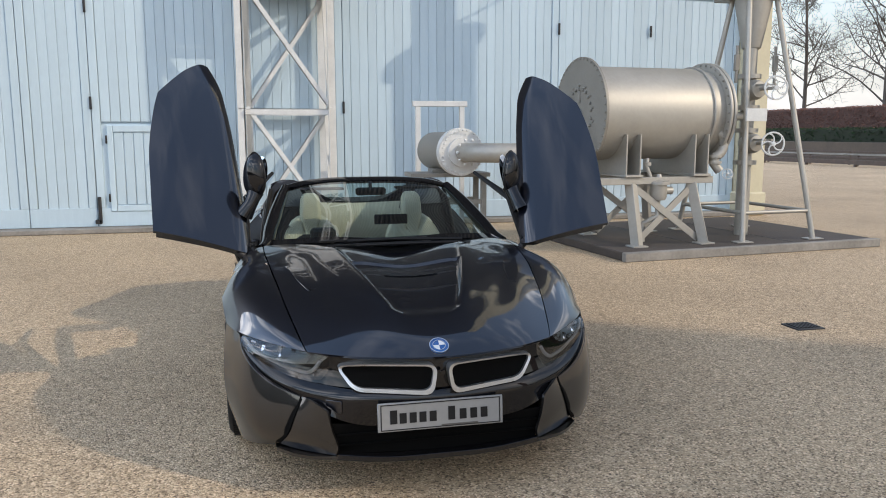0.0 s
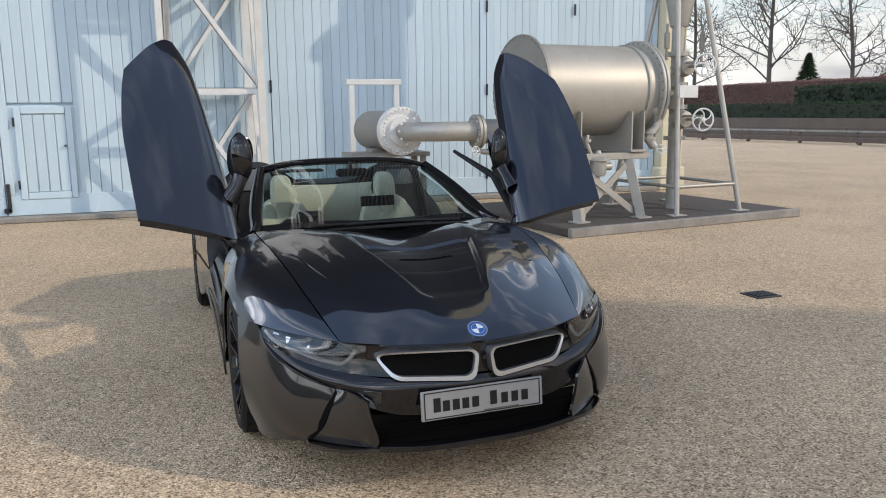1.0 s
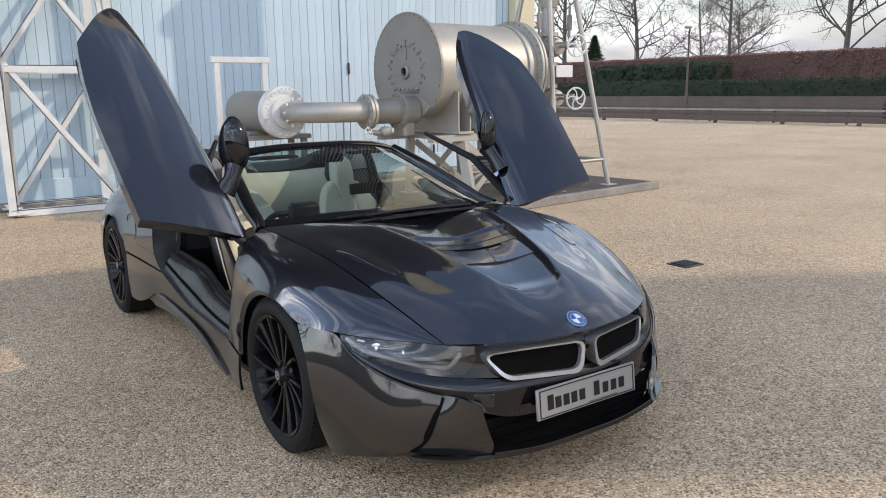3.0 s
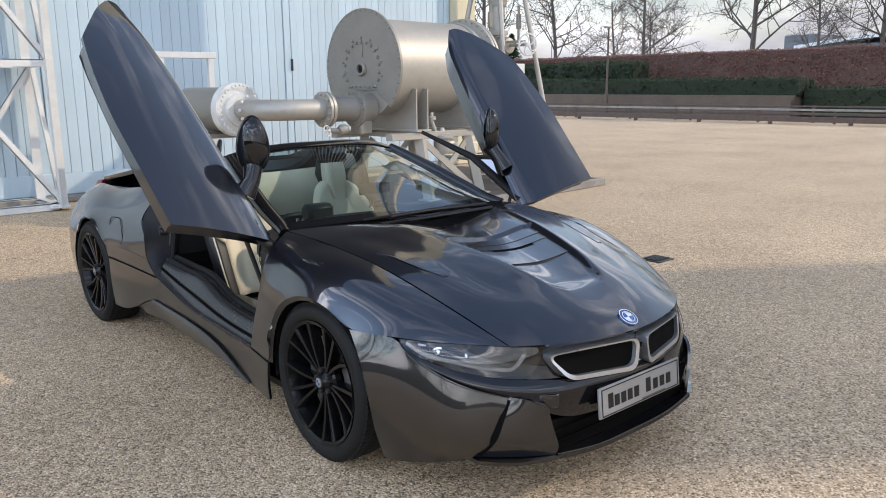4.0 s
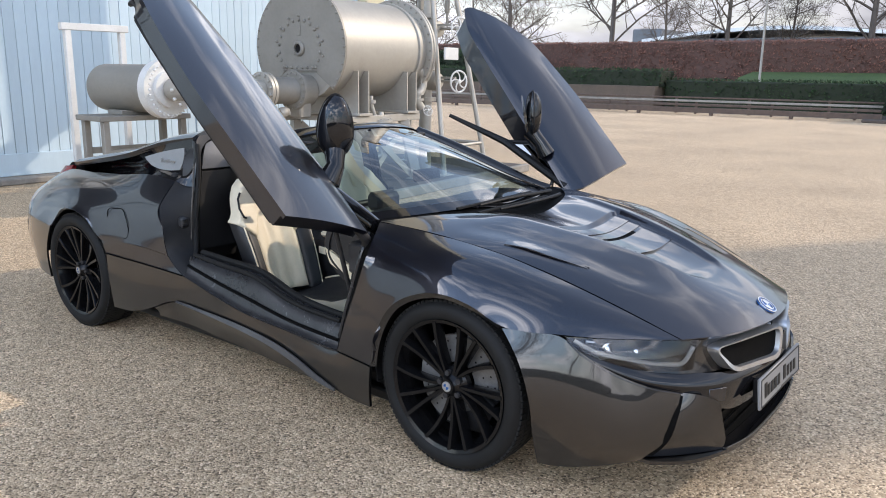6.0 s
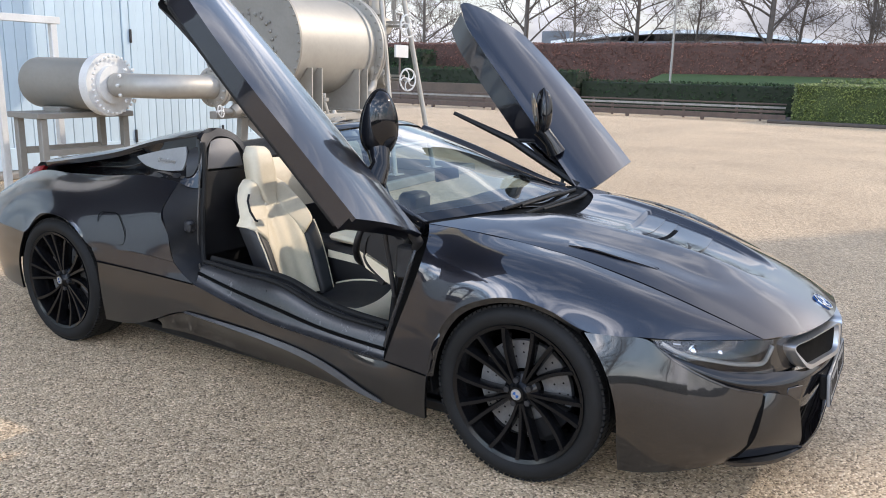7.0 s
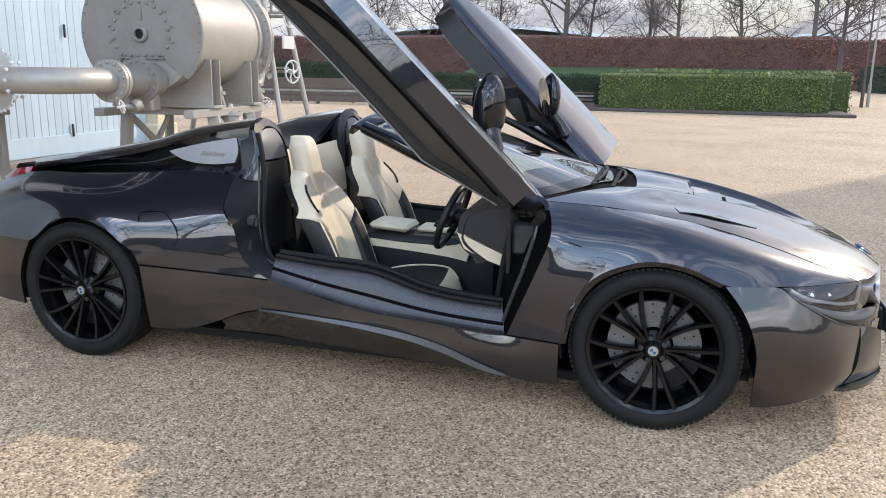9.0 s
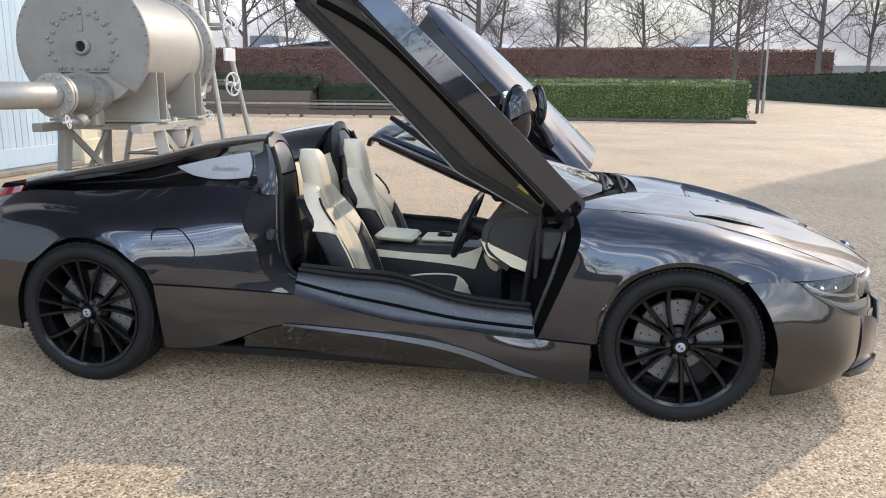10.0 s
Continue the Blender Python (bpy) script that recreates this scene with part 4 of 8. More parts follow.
lamp_post(40.0, -10.15, 6.2)
lamp_post(40.6, -10.55, 8.0)
lamp_post(56.0, 47.0, 8.4)


def bare_tree(seed, tall, spread):
    """A winter tree: tapered trunk, limbs and fine twigs."""
    rng_ = random.Random(seed)
    limbs, twigs, trunk = Build(), Build(), Build()

    def grow(p, d, length, r, level):
        n = 5 if level < 2 else 3
        pts, rs, q, e = [p.copy()], [r], p.copy(), d.copy()
        for i in range(n):
            e = (e + Vector((rng_.uniform(-1, 1), rng_.uniform(-1, 1), rng_.uniform(-0.4, 0.9))) * (0.05 if level == 0 else 0.24)).normalized()
            q = q + e * length / n
            pts.append(q.copy())
            rs.append(r * (1 - 0.62 * (i + 1) / n))
        (trunk if level == 0 else limbs if level < 3 else twigs).tube(pts, rs, 8 if level == 0 else 5 if level < 3 else 3, caps=False)
        if level >= 4:
            return
        kids = (20, 8, 5, 3)[level]
        for k in range(kids):
            f = 0.26 + 0.72 * (k + rng_.random()) / kids if level == 0 else rng_.uniform(0.18, 1.0)
            j = min(n - 1, int(f * n))
            s = pts[j].lerp(pts[j + 1], f * n - j)
            base = (pts[j + 1] - pts[j]).normalized()
            a = rng_.uniform(0, 2 * math.pi)
            side = base.orthogonal().normalized()
            side = Matrix.Rotation(a, 3, base) @ side
            tilt = rng_.uniform(0.70, 1.1)
            nd = (base * (1 - tilt * 0.62) + side * tilt * spread + Vector((0, 0, 0.06))).normalized()
            rr = max(rs[j] * (0.40 if level == 0 else 0.58), 0.010)
            grow(s, nd, length * rng_.uniform(0.36, 0.50) * (1.15 - 0.75 * f if level == 0 else 1), rr, level + 1)

    grow(Vector((0, 0, 0)), Vector((0, 0, 1)), tall, tall * 0.0160, 0)
    return trunk, limbs, twigs


TREE_LABEL = "bare winter tree with spreading leafless branches"
kinds = []
for seed, tall, spread in ((3, 10.5, 1.0), (8, 9.0, 1.0), (21, 11.5, 0.9)):
    t = thing("tree", TREE_LABEL, "tree", group="row of bare trees")
    tr, li, tw = bare_tree(seed, tall, spread)
    part("trunk", tr, M_BARK, t)
    part("limb_framework", li, M_BARK, t)
    part("twig_mass", tw, M_BARK, t)
    kinds.append(t)
SPOTS = [(45, 36.9, 1.05), (45, 28.9, 1.05), (45, 21.0, 1.1), (45, 13.3, 1.0), (48, 10.4, 0.8), (45, 5.6, 1.1), (50, 4.8, 0.8), (45, -0.9, 0.95), (50, 0.7, 0.85), (46, -4.6, 0.85), (45, -8.3, 1.15), (52, -10.9, 0.9), (90, -26.6, 2.0), (90, -31.9, 1.7), (45, 44.8, 1.2), (50, 60.6, 1.45), (62, 40.0, 0.9), (66, 26.0, 0.9), (70, 50.0, 1.0),
         (-27, -22.0, 1.0), (-29, -12.5, 1.1), (-27, -4.0, 0.95), (-28, 5.0, 1.1), (-27, 13.5, 1.0), (-30, 23.0, 1.05)]
for i, (x, y, s) in enumerate(SPOTS):
    m = pose(x, y, 0, 0, 0, 77 * i) @ Matrix.Scale(s, 4)
    if i < 3:
        kinds[i].matrix_basis = m
    else:
        o = copy_thing(kinds[i % 3], m)
        o.scale = (s, s, s)


def conifer(x, y, tall):
    t = thing("conifer", "small dark evergreen conifer", "tree", (x, y, 0))
    b = Build()
    b.lathe([(0.12, 0), (0.02, tall)], None, 8)
    part("trunk", b, M_BARK, t)
    rng_ = random.Random(9)
    b = Build()
    for _ in range(2600):
        f = rng_.random() ** 0.7
        z = tall * (0.12 + 0.88 * f)
        r = (1 - f) * tall * 0.34 * rng_.uniform(0.5, 1.1) + 0.05
        a = rng_.uniform(0, 6.283)
        p = Vector((r * math.cos(a), r * math.sin(a), z))
        u = Vector((math.cos(a), math.sin(a), rng_.uniform(-0.6, 0.1))) * 0.34
        v = Vector((-math.sin(a), math.cos(a), 0.2)) * 0.09
        b.add([p - u, p + v, p + u, p - v], [(0, 1, 2, 3)])
    o = part("needles", b, M_DARKHEDGE, t)
    return t


conifer(66, 62, 7.4)


def far_buildings():
    t = thing("far_building", "distant low shed with a pale curved metal roof", "building", (88, 30, 0))
    b = Build()
    b.box((14, 3.4, 6.5), (0, 4.6, 3.25), bevel=0.1)
    part("tower_block", b, M_SHED, t)
    b = Build()
    b.box((18, 26, 5.3), (0, -10, 2.65), bevel=0.1)
    part("wall", b, M_SHED, t)
    b = Build()
    P = []
    for i in range(13):
        y = -24 + 28 * i / 12
        P.append([(-9.5, y, 5.3 + 1.1 * math.sin(math.pi * i / 12)), (9.5, y, 5.3 + 1.1 * math.sin(math.pi * i / 12))])
    b.grid(P)
    b.grid([[(x, y, z - 0.35) for x, y, z in row] for row in P], flip=True)
    for s in (0, 1):
        b.grid([[r[s], (r[s][0], r[s][1], r[s][2] - 0.35)] for r in P])
    part("roof", b, M_ROOF, t)
    t2 = thing("far_building", "distant low grey building behind the trees", "building", (120, -19.3, 0))
    b = Build()
    b.box((10, 5.4, 6.8), (0, 0, 3.4), bevel=0.1)
    part("wall", b, M_SHED, t2)
    b = Build()
    b.box((10.5, 5.9, 0.4), (0, 0, 7.0), bevel=0.1)
    part("roof", b, M_ROOF, t2)


far_buildings()

# far woodland all round the horizon
b = Build()
rngw = random.Random(31)
N = 240
P = []
for i in range(N + 1):
    a = 2 * math.pi * i / N
    h = 8.5 + 4.5 * noise.noise(Vector((math.cos(a) * 9, math.sin(a) * 9, 0))) + rngw.uniform(-0.8, 0.8)
    P.append([(330 * math.cos(a), 330 * math.sin(a), -1), (330 * math.cos(a), 330 * math.sin(a), max(2.5, h))])
b.grid(P)
tagged(part("backdrop", b, M_FAR), "hazy line of distant woodland on the horizon", "backdrop", kind="structure")

# an unseen tall block, added across the yard to shade the car's nose
def shade_block():
    away = Vector((sun_dir.x, sun_dir.y, 0)).normalized()
    side = Vector((-away.y, away.x, 0))
    d = 42.0
    tall = d * math.tan(radians(SUN_EL))
    tip = Vector((-1.15, 0.55, 0))
    centre = tip + away * (d + 3.0)
    lo, hi = -1.87, 1.63
    t = thing("brick_building", "unseen tall block added across the yard to cast shade", "building", (centre.x, centre.y, 0), math.degrees(math.atan2(away.y, away.x)))
    b = Build()
    b.box((6.0, hi - lo, tall), (0, (lo + hi) / 2, tall / 2), bevel=0.05)
    part("wall", b, M_BLOCK, t)


shade_block()


# ---- the car: its own axes are the world's, nose towards -y, centre line x = 0 ----
M_PAINT = car_paint("dark_blue_grey_metallic_paint", (0.0034, 0.0039, 0.0070), (0.0095, 0.0114, 0.0212), 0.28, 0.6)
M_LOWER = car_paint("dark_grey_metallic_paint", (0.0048, 0.0046, 0.0050), (0.0125, 0.0119, 0.0128), 0.30, 0.6, (0.02, 0.055), 1.0)
M_GLOSSBLACK = surface("gloss_black_trim", (0.004, 0.004, 0.005), (0.007, 0.007, 0.008), 6.0, (0.03, 0.08))
# near-black standing in for shade in openings and gaps; also on seals
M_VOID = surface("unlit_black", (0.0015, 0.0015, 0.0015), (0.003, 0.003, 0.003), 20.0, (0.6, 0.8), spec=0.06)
M_SATINBLACK = surface("satin_black_plastic", (0.005, 0.005, 0.0055), (0.010, 0.010, 0.0105), 30.0, (0.40, 0.55), spec=0.25, bump=0.08, bump_scale=500)
M_RUBBER = surface("tyre_rubber", (0.006, 0.006, 0.006), (0.013, 0.013, 0.0127), 14.0, (0.58, 0.75), spec=0.22, bump=0.1, bump_scale=200)
M_RIM = surface("gloss_black_alloy", (0.003, 0.003, 0.0035), (0.006, 0.006, 0.0065), 10.0, (0.10, 0.18), spec=0.3)
M_DISC = surface("machined_brake_disc", (0.12, 0.117, 0.115), (0.22, 0.215, 0.21), 30.0, (0.28, 0.42), metal=0.35)
M_SATINSILVER = surface("satin_silver_trim", (0.42, 0.43, 0.44), (0.52, 0.53, 0.54), 8.0, (0.26, 0.36), metal=0.85)
M_INSERT = surface("satin_grey_insert", (0.22, 0.225, 0.225), (0.28, 0.285, 0.285), 8.0, (0.32, 0.42), metal=0.25)
M_BLADE = surface("satin_grey_blade", (0.060, 0.060, 0.062), (0.090, 0.090, 0.092), 8.0, (0.30, 0.42), metal=0.4)
M_CREAM_LEATHER = surface("ivory_leather", (0.64, 0.55, 0.395), (0.73, 0.64, 0.475), 9.0, (0.42, 0.56), bump=0.12, bump_scale=320)
M_BLACK_LEATHER = surface("black_leather", (0.006, 0.006, 0.007), (0.012, 0.012, 0.0135), 12.0, (0.42, 0.56), bump=0.12, bump_scale=320)
M_GREYTRIM = surface("dark_grey_door_trim", (0.058, 0.053, 0.046), (0.085, 0.078, 0.068), 12.0, (0.45, 0.6), bump=0.1, bump_scale=300)
M_ROLL = surface("dark_grey_padding", (0.028, 0.028, 0.028), (0.042, 0.041, 0.040), 12.0, (0.5, 0.65), bump=0.1, bump_scale=300, spec=0.35)
M_PAD = surface("charcoal_leather_pad", (0.085, 0.087, 0.092), (0.12, 0.122, 0.128), 12.0, (0.4, 0.52), bump=0.1, bump_scale=300)
M_CARPET = surface("black_carpet", (0.010, 0.010, 0.011), (0.022, 0.022, 0.023), 60.0, (0.9, 1.0), bump=0.4, bump_scale=400)
M_REDLENS = surface("red_lamp_lens", (0.16, 0.008, 0.010), (0.24, 0.012, 0.014), 8.0, (0.1, 0.2), coat=0.8)
M_BLUE = surface("blue_enamel", (0.012, 0.085, 0.27), (0.018, 0.11, 0.32), 8.0, (0.15, 0.25), coat=0.6)
M_BADGEWHITE = surface("white_enamel", (0.62, 0.64, 0.66), (0.72, 0.73, 0.74), 8.0, (0.2, 0.3), coat=0.5)
M_PLATE = surface("silver_reflective_plate", (0.21, 0.21, 0.205), (0.26, 0.26, 0.255), 5.0, (0.35, 0.5), metal=0.15)
M_YELLOW = surface("yellow_sticker", (0.62, 0.42, 0.03), (0.70, 0.48, 0.05), 8.0, (0.4, 0.6))
M_CHROME = surface("polished_metal", (0.66, 0.67, 0.68), (0.74, 0.74, 0.75), 8.0, (0.06, 0.12), metal=1.0)
M_MIRROR = surface("mirror_glass", (0.80, 0.81, 0.82), (0.82, 0.83, 0.84), 2.0, (0.01, 0.02), metal=1.0)
M_WINDSCREEN = glass("green_tinted_windscreen", (0.52, 0.69, 0.70), sheen=1.7)
M_JAMB = surface("dull_dark_jamb_paint", (0.015, 0.0155, 0.017), (0.028, 0.029, 0.031), 10.0, (0.18, 0.30), spec=0.5)
M_LAMPBODY = surface("smoky_lamp_reflector", (0.040, 0.038, 0.030), (0.085, 0.080, 0.064), 14.0, (0.10, 0.24), metal=0.7)
M_LIGHTBAR = surface("unlit_light_guide", (0.24, 0.245, 0.24), (0.32, 0.325, 0.32), 14.0, (0.15, 0.3))
M_LENS = glass("clear_lamp_cover", (0.93, 0.94, 0.95))
M_SIDEGLASS = glass("tinted_side_glass", (0.45, 0.50, 0.49))


def along(points, ts):
    """Smooth curve through points, at shares ts of its length."""
    p = np.array(points, float)
    if len(p) == 2:
        return p[0] + (p[1] - p[0]) * np.array(ts)[:, None]
    k = np.concatenate([[0], np.cumsum(np.maximum(np.linalg.norm(np.diff(p, axis=0), axis=1), 1e-6))])
    return hermite(p, k / k[-1], ts)


def hermite(p, k, ts):
    n = len(p)
    d = np.diff(p, axis=0) / np.diff(k)[:, None]
    m = np.empty_like(p)
    for i in range(1, n - 1):
        a, c = k[i] - k[i - 1], k[i + 1] - k[i]
        m[i] = (d[i - 1] * c + d[i] * a) / (a + c)
    m[0] = 1.5 * d[0] - 0.5 * m[1]
    m[-1] = 1.5 * d[-1] - 0.5 * m[-2]
    out = []
    for t in ts:
        i = min(max(int(np.searchsorted(k, t, side="right")) - 1, 0), n - 2)
        h = k[i + 1] - k[i]
        u = (t - k[i]) / h
        out.append((2 * u ** 3 - 3 * u ** 2 + 1) * p[i] + (u ** 3 - 2 * u ** 2 + u) * h * m[i]
                   + (-2 * u ** 3 + 3 * u ** 2) * p[i + 1] + (u ** 3 - u ** 2) * h * m[i + 1])
    return np.array(out)


def patch(net, nu, nv):
    """A smooth sheet through a net of control points."""
    rows = [along(r, np.linspace(0, 1, nv)) for r in net]
    cols = np.array(rows)
    if len(net) == 2:
        return np.array([cols[0] + (cols[1] - cols[0]) * t for t in np.linspace(0, 1, nu)])
    gap = np.linalg.norm(np.diff(cols, axis=0), axis=2).mean(axis=1)
    k = np.concatenate([[0], np.cumsum(np.maximum(gap, 1e-6))])
    k /= k[-1]
    ts = np.linspace(0, 1, nu)
    return np.stack([hermite(cols[:, j], k, ts) for j in range(nv)], axis=1)


def fair(P, hold=0.004):
    """Evens out the bending of a sheet; its rim stays where it is."""
    nu, nv = P.shape[:2]
    n = nu * nv
    ix = np.arange(n).reshape(nu, nv)
    A = np.zeros((n, n))

    def bend(terms, w):
        k = len(terms)
        for a in range(k):
            for c in range(k):
                np.add.at(A, (terms[a][0].ravel(), terms[c][0].ravel()), w * terms[a][1] * terms[c][1])

    bend([(ix[:-2], 1), (ix[1:-1], -2), (ix[2:], 1)], 1.0)
    bend([(ix[:, :-2], 1), (ix[:, 1:-1], -2), (ix[:, 2:], 1)], 1.0)
    bend([(ix[:-1, :-1], 1), (ix[1:, 1:], 1), (ix[1:, :-1], -1), (ix[:-1, 1:], -1)], 2.0)
    w = np.full((nu, nv), hold)
    w[0], w[-1], w[:, 0], w[:, -1] = 1e4, 1e4, 1e4, 1e4
    A[np.arange(n), np.arange(n)] += w.ravel()
    return np.linalg.solve(A, P.reshape(n, 3) * w.reshape(n, 1)).reshape(nu, nv, 3)


def normals(P):
    du, dv = np.gradient(P, axis=0), np.gradient(P, axis=1)
    n = np.cross(du, dv)
    return n / np.maximum(np.linalg.norm(n, axis=2, keepdims=True), 1e-9)


def solid(P, thick, inner=None):
    """A closed panel: the sheet, its back and its rim."""
    P = np.asarray(P)
    Q = P - normals(P) * thick if inner is None else inner
    nu, nv = P.shape[:2]
    b = Build()
    off = nu * nv
    vs = [tuple(p) for p in P.reshape(-1, 3)] + [tuple(p) for p in Q.reshape(-1, 3)]
    fs = []
    for i in range(nu - 1):
        for j in range(nv - 1):
            a = i * nv + j
            fs.append((a, a + 1, a + nv + 1, a + nv))
            fs.append((off + a + nv, off + a + nv + 1, off + a + 1, off + a))
    ring = [j for j in range(nv)] + [i * nv + nv - 1 for i in range(1, nu)] + [(nu - 1) * nv + j for j in range(nv - 2, -1, -1)] + [i * nv for i in range(nu - 2, 0, -1)]
    for a, c in zip(ring, ring[1:] + ring[:1]):
        fs.append((a, off + a, off + c, c))
    b.add(vs, fs)
    return b


def mirrored(P, s):
    P = np.array(P, float)
    P[..., 0] *= s
    return P


def towards(P, inside):
    """+1 or -1, so that a positive thickness grows to the inside point."""
    n = normals(P)
    c = P.reshape(-1, 3).mean(axis=0)
    return 1 if np.dot(n.reshape(-1, 3).mean(axis=0), np.array(inside) - c) < 0 else -1


def panel(name, net, mat, parent, nu=24, nv=24, thick=0.012, sides=(-1, 1), label="", inside=(0, 0, 0.5), m=None, sharp=50, hold=None):
    obs = []
    whole = patch(net, nu, nv) if hold is None else fair(patch(net, nu, nv), hold)
    for s in sides:
        P = mirrored(whole, s)
        k = towards(P, inside)
        obs.append(part(name, solid(P, thick * k), mat, parent, label, m=m, sharp=sharp))
    return obs


def strip(name, pts, r, mat, parent, sides=(-1, 1), seg=8, n=28, label=""):
    for s in sides:
        P = mirrored(along(pts, np.linspace(0, 1, n)), s)
        b = Build()
        b.tube([tuple(p) for p in P], r, seg)
        part(name, b, mat, parent, label)


def full_width(net):
    """A half net from the centre line out, mirrored to the whole width."""
    return [[(-w, y, z) for w, y, z in reversed(r)] + list(r[1:]) for r in net]


car = thing("sports_car", "low dark blue-grey open-top sports car with both doors raised", "car")

# hood
HOOD = [
    [(0, -2.368, 0.626), (0.20, -2.348, 0.629), (0.40, -2.287, 0.632), (0.555, -2.192, 0.633)],
    [(0, -2.31, 0.664), (0.20, -2.285, 0.668), (0.41, -2.22, 0.664), (0.570, -2.135, 0.656)],
    [(0, -2.20, 0.714), (0.21, -2.17, 0.722), (0.42, -2.10, 0.717), (0.590, -2.045, 0.692)],
    [(0, -1.98, 0.786), (0.23, -1.96, 0.800), (0.45, -1.90, 0.795), (0.628, -1.86, 0.760)],
    [(0, -1.72, 0.846), (0.25, -1.71, 0.868), (0.48, -1.67, 0.868), (0.662, -1.64, 0.826)],
    [(0, -1.45, 0.886), (0.27, -1.44, 0.916), (0.51, -1.42, 0.916), (0.695, -1.40, 0.877)],
    [(0, -1.32, 0.899), (0.28, -1.30, 0.934), (0.54, -1.20, 0.936), (0.720, -1.13, 0.908)],
    [(0, -1.245, 0.903), (0.29, -1.205, 0.939), (0.56, -1.035, 0.942), (0.730, -0.88, 0.918)],
]


def lane(y):
    """Half the width of the sunk tongue in the middle of the hood."""
    if y < -2.02:
        return 0.176 * math.sqrt(max(0.0, 1 - ((y + 2.02) / 0.095) ** 2))
    return float(np.interp(y, (-2.02, -1.92, -1.69, -1.50), (0.176, 0.205, 0.262, 0.308)))


def ease(t):
    t = min(max(t, 0.0), 1.0)
    return t * t * (3 - 2 * t)


def hood_form(P):
    """Sinks the tongue, lifts the shoulders beside it and hollows the hood towards the side outlets."""
    Q = P.copy()
    for i in range(P.shape[0]):
        for j in range(P.shape[1]):
            x, y, z = P[i, j]
            a = abs(x)
            edge = lane(y) - a
            fade = ease((y + 2.16) / 0.30) * ease((-1.12 - y) / 0.25)
            front = ease((y + 2.115) / 0.10)
            if -2.115 < y < -1.505:
                Q[i, j, 2] -= (0.013 * ease(edge / 0.026)) * front
            out = a - float(np.interp(y, (-2.12, -1.92, -1.69, -1.50, -1.25), (0.12, 0.205, 0.262, 0.308, 0.36)))
            Q[i, j, 2] += fade * (0.013 * math.exp(-(out / (0.07 if out > 0 else 0.02)) ** 2))
            Q[i, j, 2] -= fade * 0.011 * math.exp(-((out - 0.20) / 0.08) ** 2)
    return Q


Pbase = patch(full_width(HOOD), 130, 161)
Ph = hood_form(Pbase)
HOOD_LO = Ph.reshape(-1, 3)


def hood_z(x, y):
    d = (HOOD_LO[:, 0] - x) ** 2 + (HOOD_LO[:, 1] - y) ** 2
    i = np.argpartition(d, 4)[:4]
    w = 1 / (d[i] + 1e-6)
    return float((HOOD_LO[i, 2] * w).sum() / w.sum())


def hood_plate(name, y0, y1, share, lift0, lift1, mat, thick=0.008, label=""):
    """A plate that lies across the sunk tongue from y0 back to y1, lifted off its floor."""
    rows = []
    for t in np.linspace(0, 1, 6):
        y = y0 + (y1 - y0) * t
        w = lane(y) * share
        rows.append([(w * u, y - 0.012 * (1 - u * u), hood_z(w * u * 0.85, y) + lift0 + (lift1 - lift0) * t) for u in np.linspace(-1, 1, 21)])
    P = np.array(rows)
    return part(name, solid(P, thick * towards(P, (0, -1.6, 0))), mat, hood, label, sharp=50)


hood = part("hood", solid(Ph, 0.012 * towards(Ph, (0, -1.5, 0))), M_PAINT, car, sharp=50)
hood_plate("scoop", -1.825, -1.675, 0.90, 0.006, 0.003, M_PAINT)
# black sheet under the louvres puts the outlet's shade into colour
hood_plate("vent_tray", -1.690, -1.515, 0.93, 0.001, 0.001, M_VOID, 0.004, "sheet painted black as shade in the air outlet")
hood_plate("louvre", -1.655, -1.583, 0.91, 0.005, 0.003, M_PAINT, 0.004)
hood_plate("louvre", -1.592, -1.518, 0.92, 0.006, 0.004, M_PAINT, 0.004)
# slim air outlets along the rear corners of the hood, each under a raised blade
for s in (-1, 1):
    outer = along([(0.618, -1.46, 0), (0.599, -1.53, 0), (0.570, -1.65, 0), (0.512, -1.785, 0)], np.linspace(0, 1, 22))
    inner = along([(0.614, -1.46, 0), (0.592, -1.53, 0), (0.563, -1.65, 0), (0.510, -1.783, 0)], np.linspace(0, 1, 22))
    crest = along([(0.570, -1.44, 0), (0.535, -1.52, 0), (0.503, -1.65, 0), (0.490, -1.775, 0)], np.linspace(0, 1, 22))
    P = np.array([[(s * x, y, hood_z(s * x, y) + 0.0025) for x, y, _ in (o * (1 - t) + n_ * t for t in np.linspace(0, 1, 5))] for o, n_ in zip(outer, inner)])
    # black sheet laid on the hood in place of the slit's shaded depth
    part("side_outlet", solid(P, 0.004 * towards(P, (0, -1.5, 0))), M_VOID, hood, "side air outlet slit with its shade painted black")
    rows = []
    for k, (n_, c_) in enumerate(zip(inner, crest)):
        up = 0.008 * math.sin(math.pi * min(1, (k + 1) / 22) ** 0.8)
        rows.append([(s * x, y, hood_z(s * x, y) + 0.002 + up * t ** 1.5) for t in np.linspace(0, 1, 6) for x, y, _ in [c_ * (1 - t) + (n_ + np.array([0.012, 0, 0])) * t]])
    P = np.array(rows)
    part("outlet_blade", solid(P, 0.005 * towards(P, (0, -1.5, 0))), M_PAINT, hood, sharp=50)
